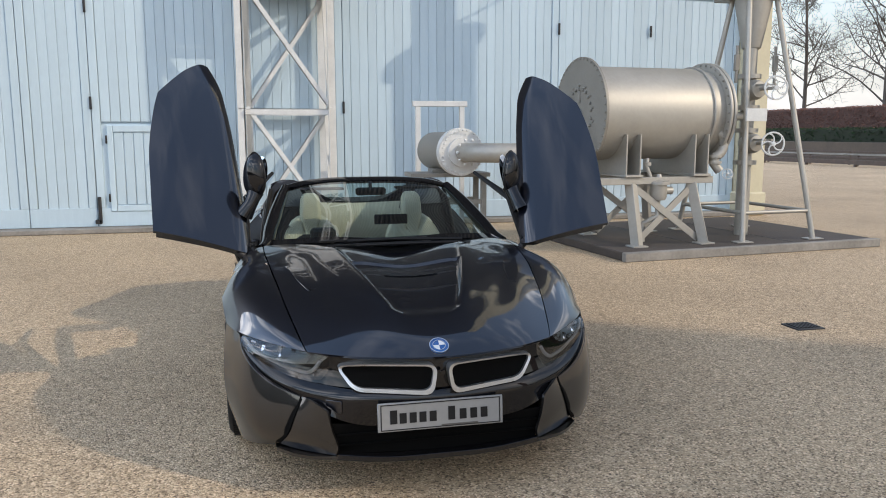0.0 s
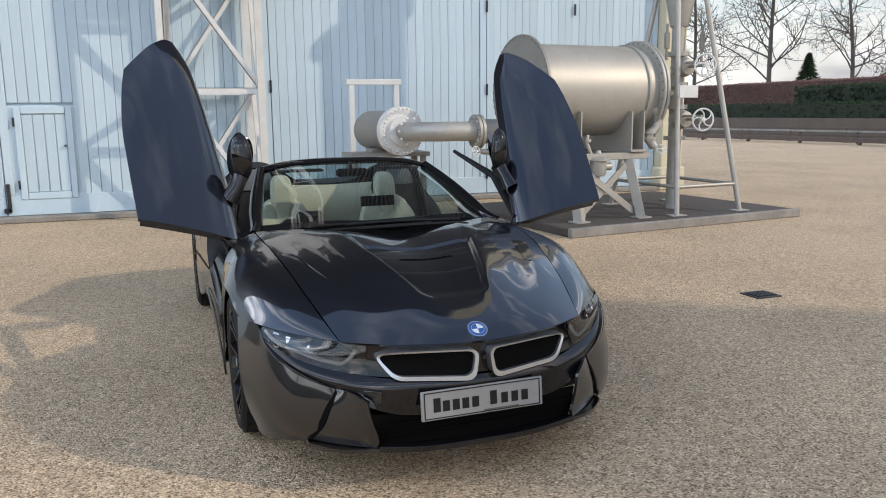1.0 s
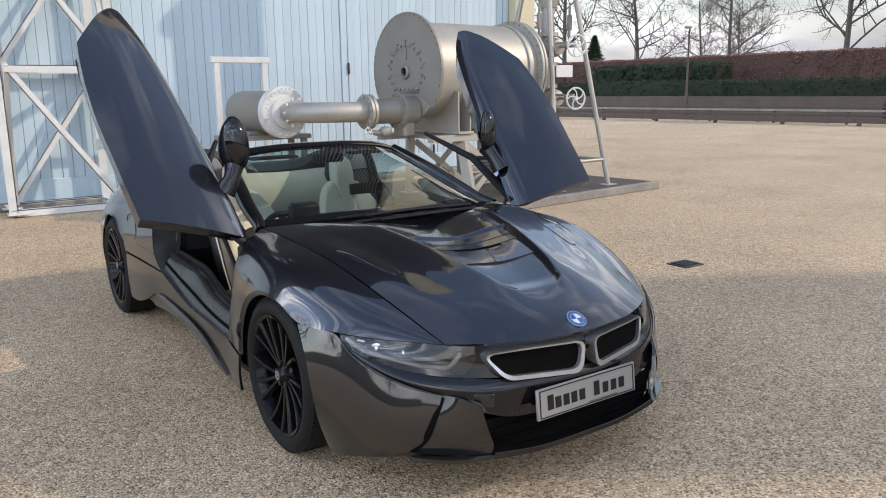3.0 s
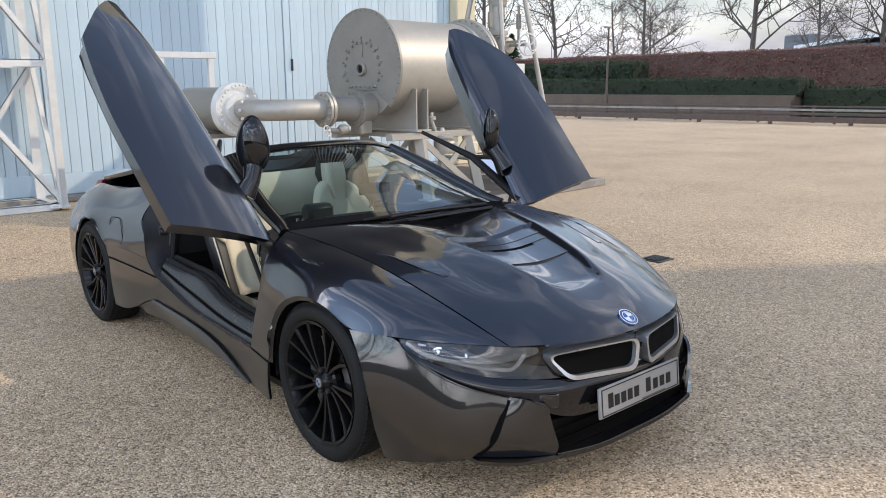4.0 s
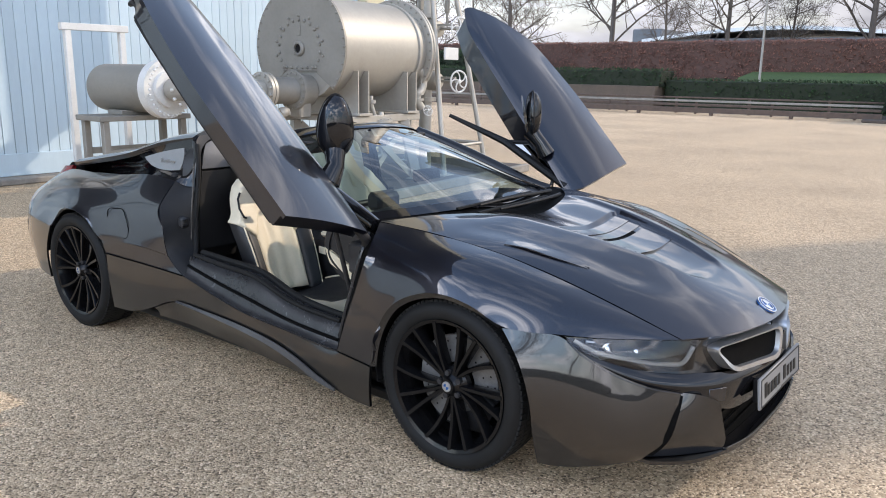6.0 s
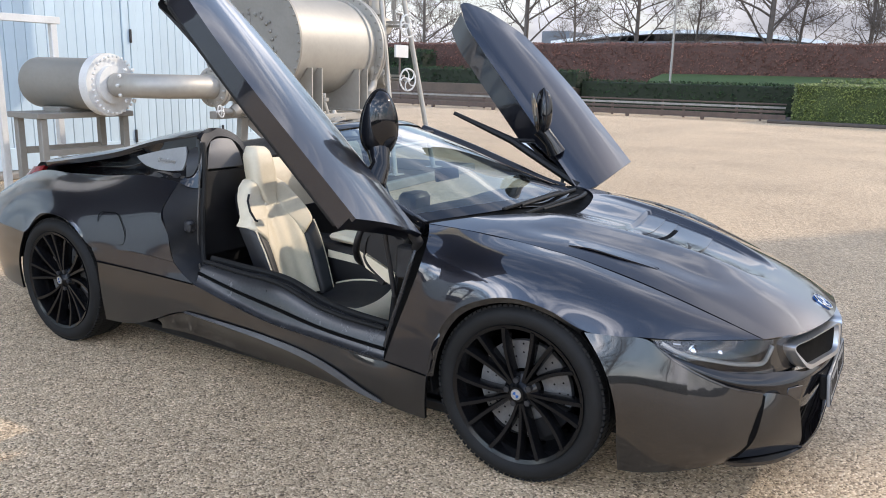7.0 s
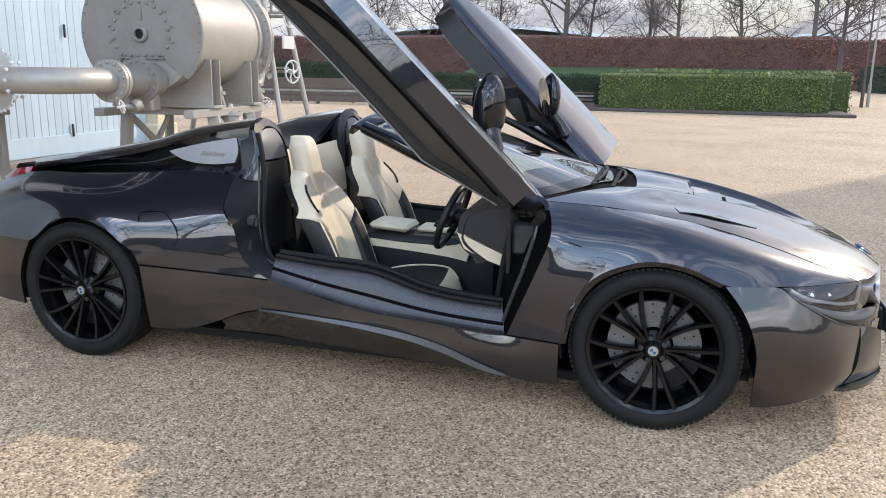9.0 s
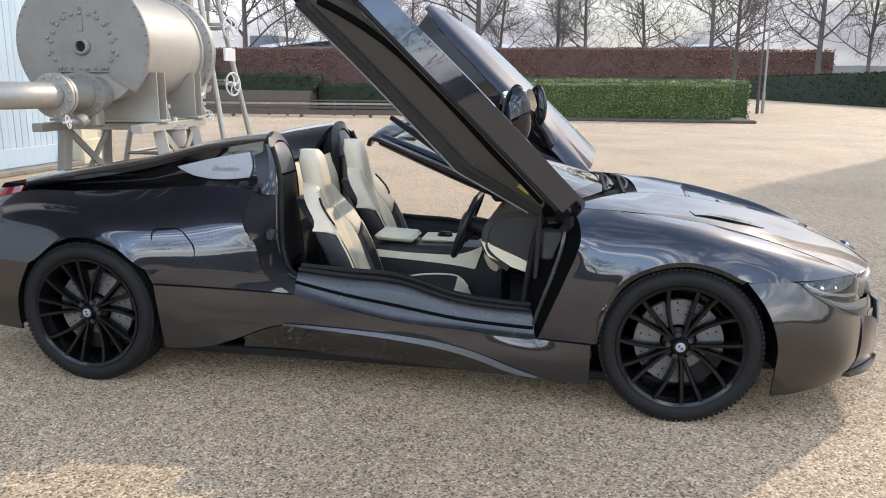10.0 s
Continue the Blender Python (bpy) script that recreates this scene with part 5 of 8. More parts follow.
# badge on the nose
bm_ = Matrix.Translation((0, -2.318, 0.6590)) @ pose(0, 0, 0, 32, 0, 0)
b = Build()
b.lathe([(0.0, -0.004), (0.043, -0.004), (0.043, 0.004), (0.040, 0.006), (0.0, 0.006)], bm_, 36)
badge = part("badge", b, M_BLUE, car, "round blue and white enamel badge")
b = Build()
b.lathe([(0.026, 0.005), (0.029, 0.005), (0.029, 0.0085), (0.026, 0.0085)], bm_, 36, closed=True)
b.lathe([(0.0395, 0.004), (0.043, 0.004), (0.043, 0.0075), (0.0395, 0.0075)], bm_, 36, closed=True)
part("badge_ring", b, M_CHROME, badge)
for q in (0, 180):
    b = Build()
    pts = [(0, 0, 0.0075)] + [(0.0255 * math.cos(radians(a)), 0.0255 * math.sin(radians(a)), 0.0075) for a in range(0, 91, 10)]
    mq = bm_ @ pose(0, 0, 0, 0, 0, q)
    b.add([mq @ Vector(p) for p in pts], [(0, i, i + 1) for i in range(1, len(pts) - 1)])
    part("badge_quarter", b, M_BADGEWHITE, badge)

# front wings
WING = [
    [(0.560, -2.186, 0.633), (0.575, -2.170, 0.6335), (0.590, -2.155, 0.634), (0.605, -2.140, 0.6345)],
    [(0.596, -2.044, 0.690), (0.645, -2.035, 0.680), (0.695, -2.015, 0.664), (0.742, -1.990, 0.641)],
    [(0.634, -1.858, 0.758), (0.705, -1.862, 0.746), (0.780, -1.862, 0.715), (0.842, -1.855, 0.651)],
    [(0.668, -1.638, 0.824), (0.755, -1.640, 0.815), (0.845, -1.645, 0.775), (0.915, -1.650, 0.657)],
    [(0.690, -1.50, 0.860), (0.780, -1.505, 0.850), (0.875, -1.51, 0.808), (0.936, -1.515, 0.715)],
    [(0.701, -1.40, 0.876), (0.793, -1.40, 0.865), (0.886, -1.40, 0.824), (0.945, -1.40, 0.734)],
    [(0.712, -1.28, 0.893), (0.800, -1.278, 0.880), (0.890, -1.275, 0.832), (0.946, -1.268, 0.710)],
    [(0.722, -1.19, 0.900), (0.804, -1.19, 0.886), (0.911, -1.19, 0.834), (0.937, -1.175, 0.750), (0.945, -1.138, 0.638)],
    [(0.728, -1.11, 0.908), (0.808, -1.115, 0.889), (0.917, -1.12, 0.830), (0.942, -1.10, 0.705), (0.947, -1.052, 0.500)],
    [(0.731, -1.03, 0.913), (0.812, -1.055, 0.887), (0.917, -1.065, 0.822), (0.939, -1.05, 0.68), (0.942, -1.03, 0.50), (0.944, -1.016, 0.348)],
    [(0.734, -0.955, 0.915), (0.816, -0.995, 0.885), (0.912, -1.01, 0.816), (0.928, -0.98, 0.66), (0.928, -0.935, 0.50), (0.926, -0.90, 0.348)],
    [(0.738, -0.885, 0.916), (0.820, -0.935, 0.884), (0.893, -0.955, 0.810), (0.912, -0.900, 0.638), (0.915, -0.845, 0.500), (0.908, -0.784, 0.348)],
]
panel("front_wing", WING, M_PAINT, car, 56, 26, label="dark blue-grey painted front wing", inside=(0, -1.4, 0.3), hold=0.0025)
ARCH = [(0.915, -1.650, 0.657), (0.936, -1.515, 0.715), (0.945, -1.40, 0.734), (0.946, -1.268, 0.710), (0.945, -1.138, 0.638), (0.947, -1.052, 0.500), (0.944, -1.016, 0.348)]
panel("arch_lip", [ARCH, [(x - 0.012, -1.40 + (y + 1.40) * 0.93, 0.35 + (z - 0.35) * 0.945) for x, y, z in ARCH]], M_LOWER, car, 4, 36, 0.008, inside=(0, -1.4, 0.3))

# lower front corner panels
CORNER = [
    [(0.915, -1.654, 0.650), (0.885, -1.76, 0.649), (0.848, -1.862, 0.645), (0.835, -1.925, 0.606), (0.802, -2.005, 0.556), (0.715, -2.115, 0.492), (0.590, -2.216, 0.447)],
    [(0.926, -1.735, 0.545), (0.900, -1.81, 0.545), (0.870, -1.88, 0.54), (0.852, -1.943, 0.51), (0.812, -2.026, 0.463), (0.727, -2.128, 0.413), (0.620, -2.215, 0.372)],
    [(0.928, -1.790, 0.400), (0.908, -1.84, 0.40), (0.886, -1.90, 0.395), (0.862, -1.967, 0.375), (0.820, -2.042, 0.345), (0.748, -2.135, 0.310), (0.662, -2.195, 0.275)],
    [(0.900, -1.796, 0.250), (0.893, -1.84, 0.245), (0.878, -1.90, 0.24), (0.852, -1.97, 0.232), (0.815, -2.045, 0.240), (0.760, -2.11, 0.232), (0.700, -2.155, 0.228)],
    [(0.862, -1.796, 0.140), (0.858, -1.85, 0.146), (0.846, -1.91, 0.156), (0.824, -1.97, 0.168), (0.792, -2.035, 0.182), (0.750, -2.095, 0.196), (0.704, -2.137, 0.206)],
]
panel("front_corner", CORNER, M_LOWER, car, 26, 34, label="dark grey lower front corner", inside=(0, -1.6, 0.3), hold=0.01)
strip("crease_trim", [(0.845, -1.885, 0.633), (0.838, -1.928, 0.600), (0.806, -2.010, 0.550), (0.718, -2.122, 0.487), (0.592, -2.224, 0.446)], 0.0018, M_PAINT, car, seg=6)

# dark intake recess beside the grille
RECESS = [
    [(0.588, -2.210, 0.446), (0.53, -2.285, 0.432), (0.485, -2.325, 0.405)],
    [(0.628, -2.205, 0.368), (0.555, -2.275, 0.355), (0.468, -2.338, 0.325)],
    [(0.662, -2.187, 0.285), (0.575, -2.262, 0.275), (0.445, -2.345, 0.250)],
    [(0.700, -2.13, 0.212), (0.60, -2.22, 0.208), (0.455, -2.338, 0.215)],
]
panel("intake_panel", RECESS, M_LOWER, car, 16, 14, label="dark recessed intake panel", inside=(0, -1.6, 0.3))
SLOT = [
    [(0.592, -2.214, 0.440), (0.585, -2.224, 0.434)],
    [(0.632, -2.208, 0.368), (0.617, -2.224, 0.364)],
    [(0.668, -2.190, 0.285), (0.648, -2.209, 0.279)],
    [(0.702, -2.150, 0.225), (0.682, -2.167, 0.221)],
]
# flat black sheet stands in for the shade inside the slot
panel("air_slot", SLOT, M_VOID, car, 14, 5, 0.006, label="air slot with its shade painted black", inside=(0, -1.6, 0.3))
for s in (-1, 1):
    P = mirrored(patch([[(0.70, -2.10, 0.206), (0.60, -2.20, 0.204), (0.46, -2.29, 0.206)], [(0.698, -2.165, 0.205), (0.60, -2.268, 0.203), (0.447, -2.355, 0.216)]], 4, 12), s)
    part("winglet", solid(P, 0.014 * towards(P, (0, -2.1, 0))), M_LOWER, car)

# black band under the hood edge, from kidney to kidney and out to the headlights
BAND = [
    [(0, -2.335, 0.622), (0.20, -2.310, 0.624), (0.40, -2.250, 0.626), (0.555, -2.178, 0.628), (0.70, -2.03, 0.634), (0.835, -1.875, 0.640)],
    [(0, -2.345, 0.55), (0.20, -2.315, 0.553), (0.38, -2.262, 0.555), (0.52, -2.205, 0.565), (0.675, -2.075, 0.585), (0.838, -1.895, 0.620)],
    [(0, -2.350, 0.480), (0.20, -2.325, 0.482), (0.39, -2.275, 0.488), (0.52, -2.225, 0.502), (0.69, -2.095, 0.532), (0.838, -1.925, 0.603)],
]
Pb = patch(full_width(BAND), 14, 60)
part("nose_band", solid(Pb, 0.012 * towards(Pb, (0, -1.8, 0.5))), M_GLOSSBLACK, car, sharp=50)
BUMPER = [
    [(0, -2.366, 0.482), (0.20, -2.354, 0.484), (0.39, -2.303, 0.490), (0.52, -2.223, 0.504), (0.69, -2.093, 0.534), (0.835, -1.925, 0.605)],
    [(0, -2.385, 0.455), (0.20, -2.372, 0.456), (0.40, -2.32, 0.462), (0.53, -2.25, 0.472), (0.70, -2.115, 0.505), (0.835, -1.935, 0.590)],
    [(0, -2.372, 0.385), (0.20, -2.36, 0.387), (0.40, -2.325, 0.405), (0.51, -2.27, 0.425), (0.66, -2.15, 0.466), (0.82, -1.955, 0.560)],
    [(0, -2.352, 0.325), (0.20, -2.345, 0.327), (0.38, -2.325, 0.345), (0.485, -2.30, 0.385), (0.60, -2.20, 0.440), (0.80, -1.98, 0.54)],
]
Pb = patch(full_width(BUMPER), 18, 60)
part("bumper", solid(Pb, 0.012 * towards(Pb, (0, -1.8, 0.5))), M_GLOSSBLACK, car, sharp=50)
# tow-eye cover
b = Build()
b.box((0.075, 0.004, 0.055), (0, 0, 0), Matrix.Translation((-0.455, -2.302, 0.418)) @ pose(0, 0, 0, 4, 0, -33), bevel=0.0015)
part("tow_cover", b, M_PAINT, car)
# lower grille, splitter and its pale edge
b = Build()
Pg = patch([[(-0.47, -2.315, 0.345), (-0.25, -2.31, 0.33), (0.25, -2.31, 0.33), (0.47, -2.315, 0.345)], [(-0.45, -2.30, 0.21), (-0.25, -2.31, 0.20), (0.25, -2.31, 0.20), (0.45, -2.30, 0.21)]], 6, 24)
# black sheet behind the bars carries the grille's inner shade
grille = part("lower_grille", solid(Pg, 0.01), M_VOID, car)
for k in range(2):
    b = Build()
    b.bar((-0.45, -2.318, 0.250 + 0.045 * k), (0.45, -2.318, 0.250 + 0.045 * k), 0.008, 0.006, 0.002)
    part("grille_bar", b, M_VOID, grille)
SPLIT = full_width([
    [(0, -2.30, 0.195), (0.25, -2.29, 0.197), (0.45, -2.25, 0.205)],
    [(0, -2.378, 0.200), (0.25, -2.372, 0.203), (0.445, -2.352, 0.222)],
])
Ps = patch(SPLIT, 5, 40)
part("splitter", solid(Ps, 0.022), M_GLOSSBLACK, car)
strip("splitter_edge", [(-0.445, -2.354, 0.222), (-0.25, -2.376, 0.203), (0, -2.382, 0.200), (0.25, -2.376, 0.203), (0.445, -2.354, 0.222)], 0.0022, M_GLOSSBLACK, car, sides=(1,), seg=6, n=40)


def rounded_ring(corners, radius, n=6):
    """A closed outline with rounded corners through corner points."""
    pts, c = [], [Vector(p) for p in corners]
    for i, p in enumerate(c):
        a, d = c[i - 1], c[(i + 1) % len(c)]
        u, v = (a - p).normalized(), (d - p).normalized()
        s, e = p + u * radius, p + v * radius
        for k in range(n + 1):
            t = k / n
            pts.append(s * (1 - t) ** 2 + p * 2 * t * (1 - t) + e * t ** 2)
    return pts


def kidney(s):
    k = Build()
    outer = rounded_ring([(s * 0.020, -2.392, 0.600), (s * 0.345, -2.318, 0.602), (s * 0.445, -2.268, 0.588), (s * 0.372, -2.328, 0.487), (s * 0.040, -2.400, 0.470)], 0.044)
    front = [p + Vector((0, -0.006, 0)) for p in outer]
    c = sum(outer, Vector()) / len(outer)
    inner = [c + Vector(((p.x - c.x) * 0.93, (p.y - c.y) * 0.945 - 0.004, (p.z - c.z) * 0.80 + 0.003)) for p in outer]
    deep = [p + Vector((0, 0.05, 0)) for p in inner]
    back = [p + Vector((0, 0.05, 0)) for p in outer]
    k.grid([back, front, inner, deep], loop=True)
    kd = part("kidney_ring", k, M_SATINSILVER, car, "satin silver kidney grille surround", sharp=30)
    b2 = Build()
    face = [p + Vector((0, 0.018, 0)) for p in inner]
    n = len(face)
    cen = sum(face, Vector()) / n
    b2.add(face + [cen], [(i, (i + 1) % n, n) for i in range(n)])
    # flat sheet; the dark depth behind the ring is put into its colour
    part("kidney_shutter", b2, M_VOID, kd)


for s in (-1, 1):
    kidney(s)
b = Build()
b.tube([(0, -2.385, 0.565), (0, -2.398, 0.564)], 0.010, 12)
part("nose_camera", b, M_GLOSSBLACK, car)

# number plate with the lettering as plain bars
pl = Matrix.Translation((-0.010, -2.402, 0.387)) @ pose(0, 0, 0, -6, 0, 0)
b = Build()
b.box((0.545, 0.012, 0.122), (0, 0, 0), pl, bevel=0.003)
plate = part("number_plate", b, M_PLATE, car, "silver plate with dark lettering bars")
b = Build()
for z in (-0.053, 0.053):
    b.box((0.520, 0.002, 0.004), (0, -0.007, z), pl)
for x in (-0.258, 0.258):
    b.box((0.004, 0.002, 0.102), (x, -0.007, 0), pl)
part("plate_border", b, M_SATINBLACK, plate)
for i, x in enumerate((-0.205, -0.165, -0.122, -0.080, -0.036, 0.045, 0.095, 0.142, 0.188)):
    b = Build()
    h = 0.058 if i in (0, 5) else 0.044
    b.box((0.030, 0.002, h), (x, -0.0072, -0.006 + (h - 0.044) / 2), pl)
    part("lettering_bar", b, M_SATINBLACK, plate)
b = Build()
b.box((0.16, 0.002, 0.006), (0.08, -0.0072, -0.0475), pl)
part("lettering_bar", b, M_GREYTRIM, plate)
b = Build()
b.box((0.46, 0.03, 0.10), (0, 0.022, 0.0), pl, bevel=0.006)
part("plate_bracket", b, M_SATINBLACK, plate)


# headlights
def headlight(s):
    body = patch([
        [(0.470, -2.215, 0.622), (0.555, -2.155, 0.626), (0.70, -2.005, 0.634), (0.832, -1.865, 0.642)],
        [(0.470, -2.205, 0.57), (0.56, -2.145, 0.573), (0.70, -2.01, 0.59), (0.825, -1.885, 0.63)],
        [(0.500, -2.205, 0.530), (0.575, -2.150, 0.530), (0.70, -2.025, 0.549), (0.822, -1.905, 0.615)]], 8, 18)
    h = part("headlight", solid(mirrored(body, s), 0.006), M_LAMPBODY, car, "slim headlight with a dark reflector and a pale light bar")
    cover = patch([
        [(0.468, -2.252, 0.624), (0.557, -2.184, 0.629), (0.70, -2.036, 0.637), (0.838, -1.880, 0.645)],
        [(0.470, -2.262, 0.57), (0.57, -2.192, 0.575), (0.715, -2.06, 0.592), (0.841, -1.90, 0.625)],
        [(0.505, -2.245, 0.518), (0.59, -2.185, 0.520), (0.715, -2.072, 0.541), (0.838, -1.925, 0.609)]], 10, 24)
    b_ = Build()
    b_.grid(mirrored(cover, s).tolist())
    o = part("lamp_cover", b_, M_LENS, h)
    o.visible_shadow = False
    for w, y, z, r in ((0.735, -1.985, 0.600, 0.024), (0.660, -2.060, 0.588, 0.022)):
        m = Matrix.Translation((s * w, y, z)) @ pose(0, 0, 0, 90, 0, s * 38)
        b_ = Build()
        b_.lathe([(r * 0.6, -0.02), (r, 0.0), (r, 0.012), (r * 0.85, 0.014)], m, 24)
        part("projector", b_, M_CHROME, h)
        b_ = Build()
        b_.lathe([(r * 0.85, 0.008), (r * 0.6, 0.018), (0, 0.024)], m, 24)
        part("projector_lens", b_, M_MIRROR, h)
    P = mirrored(along([(0.822, -1.900, 0.634), (0.795, -1.955, 0.604), (0.70, -2.058, 0.565), (0.60, -2.158, 0.545), (0.548, -2.199, 0.545), (0.517, -2.209, 0.572), (0.502, -2.215, 0.597)], np.linspace(0, 1, 30)), s)
    b_ = Build()
    b_.tube([tuple(p) for p in P], 0.0085, 8)
    part("light_bar", b_, M_LIGHTBAR, h)
    P = mirrored(along([(0.79, -1.93, 0.628), (0.70, -2.02, 0.612), (0.60, -2.12, 0.604), (0.52, -2.185, 0.606)], np.linspace(0, 1, 16)), s)
    b_ = Build()
    b_.tube([tuple(p) for p in P], 0.007, 8)
    part("reflector_edge", b_, M_SATINSILVER, h)


for s in (-1, 1):
    headlight(s)

# sills between the wheels
SILL = [
    [(0.944, -1.016, 0.344), (0.926, -0.90, 0.344), (0.908, -0.784, 0.344), (0.910, -0.40, 0.368), (0.912, -0.14, 0.387), (0.915, 0.10, 0.430), (0.918, 0.35, 0.488), (0.942, 0.67, 0.503), (0.967, 1.032, 0.512)],
    [(0.950, -1.016, 0.25), (0.930, -0.84, 0.255), (0.914, -0.66, 0.29), (0.914, -0.40, 0.328), (0.916, -0.14, 0.354), (0.919, 0.12, 0.383), (0.924, 0.38, 0.420), (0.946, 0.60, 0.405), (0.964, 0.80, 0.37), (0.972, 1.01, 0.36)],
    [(0.944, -1.016, 0.162), (0.928, -0.84, 0.165), (0.920, -0.662, 0.205), (0.920, -0.534, 0.252), (0.920, -0.405, 0.286), (0.922, -0.143, 0.318), (0.924, 0.125, 0.334), (0.929, 0.38, 0.348), (0.936, 0.47, 0.332), (0.949, 0.60, 0.280), (0.960, 0.75, 0.228), (0.965, 0.992, 0.205)],
]
panel("side_sill", SILL, M_LOWER, car, 20, 64, label="dark grey sculpted side sill", inside=(0, 0, 0.4), hold=0.05)
SILL_LOW = [
    [(0.920, -0.80, 0.170), (0.920, -0.60, 0.222), (0.922, -0.405, 0.281), (0.924, -0.143, 0.313), (0.926, 0.125, 0.329), (0.930, 0.40, 0.342), (0.947, 0.60, 0.274)],
    [(0.898, -0.80, 0.163), (0.893, -0.60, 0.190), (0.888, -0.405, 0.215), (0.884, -0.143, 0.235), (0.884, 0.125, 0.250), (0.893, 0.40, 0.262), (0.922, 0.60, 0.245)],
    [(0.885, -0.80, 0.155), (0.880, -0.60, 0.158), (0.875, -0.405, 0.165), (0.870, -0.143, 0.178), (0.870, 0.125, 0.190), (0.875, 0.40, 0.208), (0.905, 0.62, 0.215)],
]
panel("sill_underside", SILL_LOW, M_LOWER, car, 12, 40, label="recessed dark grey foot of the sill", inside=(0, 0, 0.4))
BLADE = [
    [(0.938, 0.40, 0.353), (0.938, 0.125, 0.345), (0.937, -0.143, 0.331), (0.936, -0.405, 0.298), (0.935, -0.534, 0.264), (0.934, -0.662, 0.216), (0.934, -0.789, 0.178)],
    [(0.946, 0.40, 0.346), (0.946, 0.125, 0.330), (0.945, -0.143, 0.309), (0.942, -0.405, 0.269), (0.940, -0.534, 0.234), (0.938, -0.662, 0.190), (0.936, -0.789, 0.168)],
]
panel("sill_blade", BLADE, M_BLADE, car, 4, 40, 0.008, label="satin grey blade along the sill", inside=(0, 0, 0.4))
# rear quarters
QUARTER = [
    [(0.772, 0.597, 0.955), (0.768, 0.89, 0.965), (0.755, 1.12, 0.940), (0.742, 1.36, 0.914), (0.738, 1.58, 0.914), (0.732, 1.78, 0.912), (0.715, 1.98, 0.876), (0.680, 2.22, 0.796)],
    [(0.876, 0.606, 0.830), (0.876, 0.88, 0.828), (0.870, 1.12, 0.842), (0.818, 1.36, 0.886), (0.757, 1.58, 0.900), (0.752, 1.78, 0.903), (0.738, 1.98, 0.868), (0.700, 2.22, 0.790)],
    [(0.907, 0.535, 0.710), (0.931, 0.82, 0.722), (0.936, 1.12, 0.750), (0.912, 1.37, 0.822), (0.880, 1.58, 0.848), (0.870, 1.78, 0.838), (0.845, 2.00, 0.790), (0.780, 2.26, 0.720)],
    [(0.915, 0.512, 0.628), (0.938, 0.80, 0.65), (0.948, 1.10, 0.665), (0.962, 1.24, 0.745), (0.964, 1.50, 0.770), (0.948, 1.70, 0.73), (0.910, 2.00, 0.70), (0.815, 2.28, 0.65)],
    [(0.918, 0.490, 0.582), (0.945, 0.79, 0.602), (0.967, 1.075, 0.588), (0.979, 1.25, 0.712), (0.980, 1.48, 0.722), (0.970, 1.68, 0.592), (0.925, 2.00, 0.60), (0.825, 2.30, 0.58)],
]
panel("rear_quarter", QUARTER, M_PAINT, car, 32, 52, hold=0.0012, label="dark blue-grey rear quarter with a bulging wheel arch", inside=(0, 1.2, 0.4))
Q_FRONT = [
    [(0.918, 0.488, 0.580), (0.945, 0.79, 0.600), (0.967, 1.072, 0.585)],
    [(0.918, 0.425, 0.530), (0.944, 0.74, 0.552), (0.970, 1.046, 0.546)],
    [(0.918, 0.352, 0.492), (0.943, 0.67, 0.507), (0.968, 1.033, 0.516)],
]
panel("quarter_lower", Q_FRONT, M_PAINT, car, 8, 20, inside=(0, 0.8, 0.4))
Q_REAR = [
    [(0.970, 1.683, 0.589), (0.925, 2.00, 0.598), (0.825, 2.30, 0.578)],
    [(0.972, 1.755, 0.42), (0.928, 2.02, 0.43), (0.825, 2.32, 0.42)],
    [(0.955, 1.765, 0.245), (0.905, 2.02, 0.255), (0.79, 2.30, 0.28)],
]
panel("rear_corner", Q_REAR, M_LOWER, car, 14, 18, inside=(0, 1.6, 0.4))
# fuel flap, a thin line on the quarter
SIDE = patch(QUARTER, 60, 120).reshape(-1, 3)


def on_side(y, z):
    """The quarter's surface at a height and a place along the car, on the right-hand side."""
    k = SIDE[np.argmin((SIDE[:, 1] - y) ** 2 + (SIDE[:, 2] - z) ** 2)]
    return (-k[0] - 0.0006, y, z)


ring = rounded_ring([(0, 1.045, 0.775), (0, 0.905, 0.780), (0, 0.825, 0.700), (0, 0.830, 0.622), (0, 1.035, 0.632)], 0.035)
b = Build()
b.tube([on_side(p.y, p.z) for p in ring], 0.0022, 6, closed=True)
part("fuel_flap", b, M_VOID, car, "shut line of the fuel flap")
strip("shut_line", [(0.922, 0.36, 0.4925), (0.948, 0.67, 0.5075), (0.9735, 1.03, 0.5165)], 0.0035, M_VOID, car, seg=6)
strip("shut_line", [(0.910, -0.79, 0.3475), (0.928, -0.90, 0.3475), (0.9455, -1.014, 0.3475)], 0.0035, M_VOID, car, seg=6)
# tail panel, tail lamps
TAIL = full_width([
    [(0, 2.30, 0.80), (0.4, 2.27, 0.80), (0.70, 2.215, 0.785)],
    [(0, 2.35, 0.60), (0.45, 2.34, 0.60), (0.825, 2.29, 0.58)],
    [(0, 2.33, 0.30), (0.45, 2.32, 0.30), (0.80, 2.29, 0.29)],
])
Pt = patch(TAIL, 10, 24)
part("tail_panel", solid(Pt, 0.012 * towards(Pt, (0, 1.5, 0.5))), M_PAINT, car)
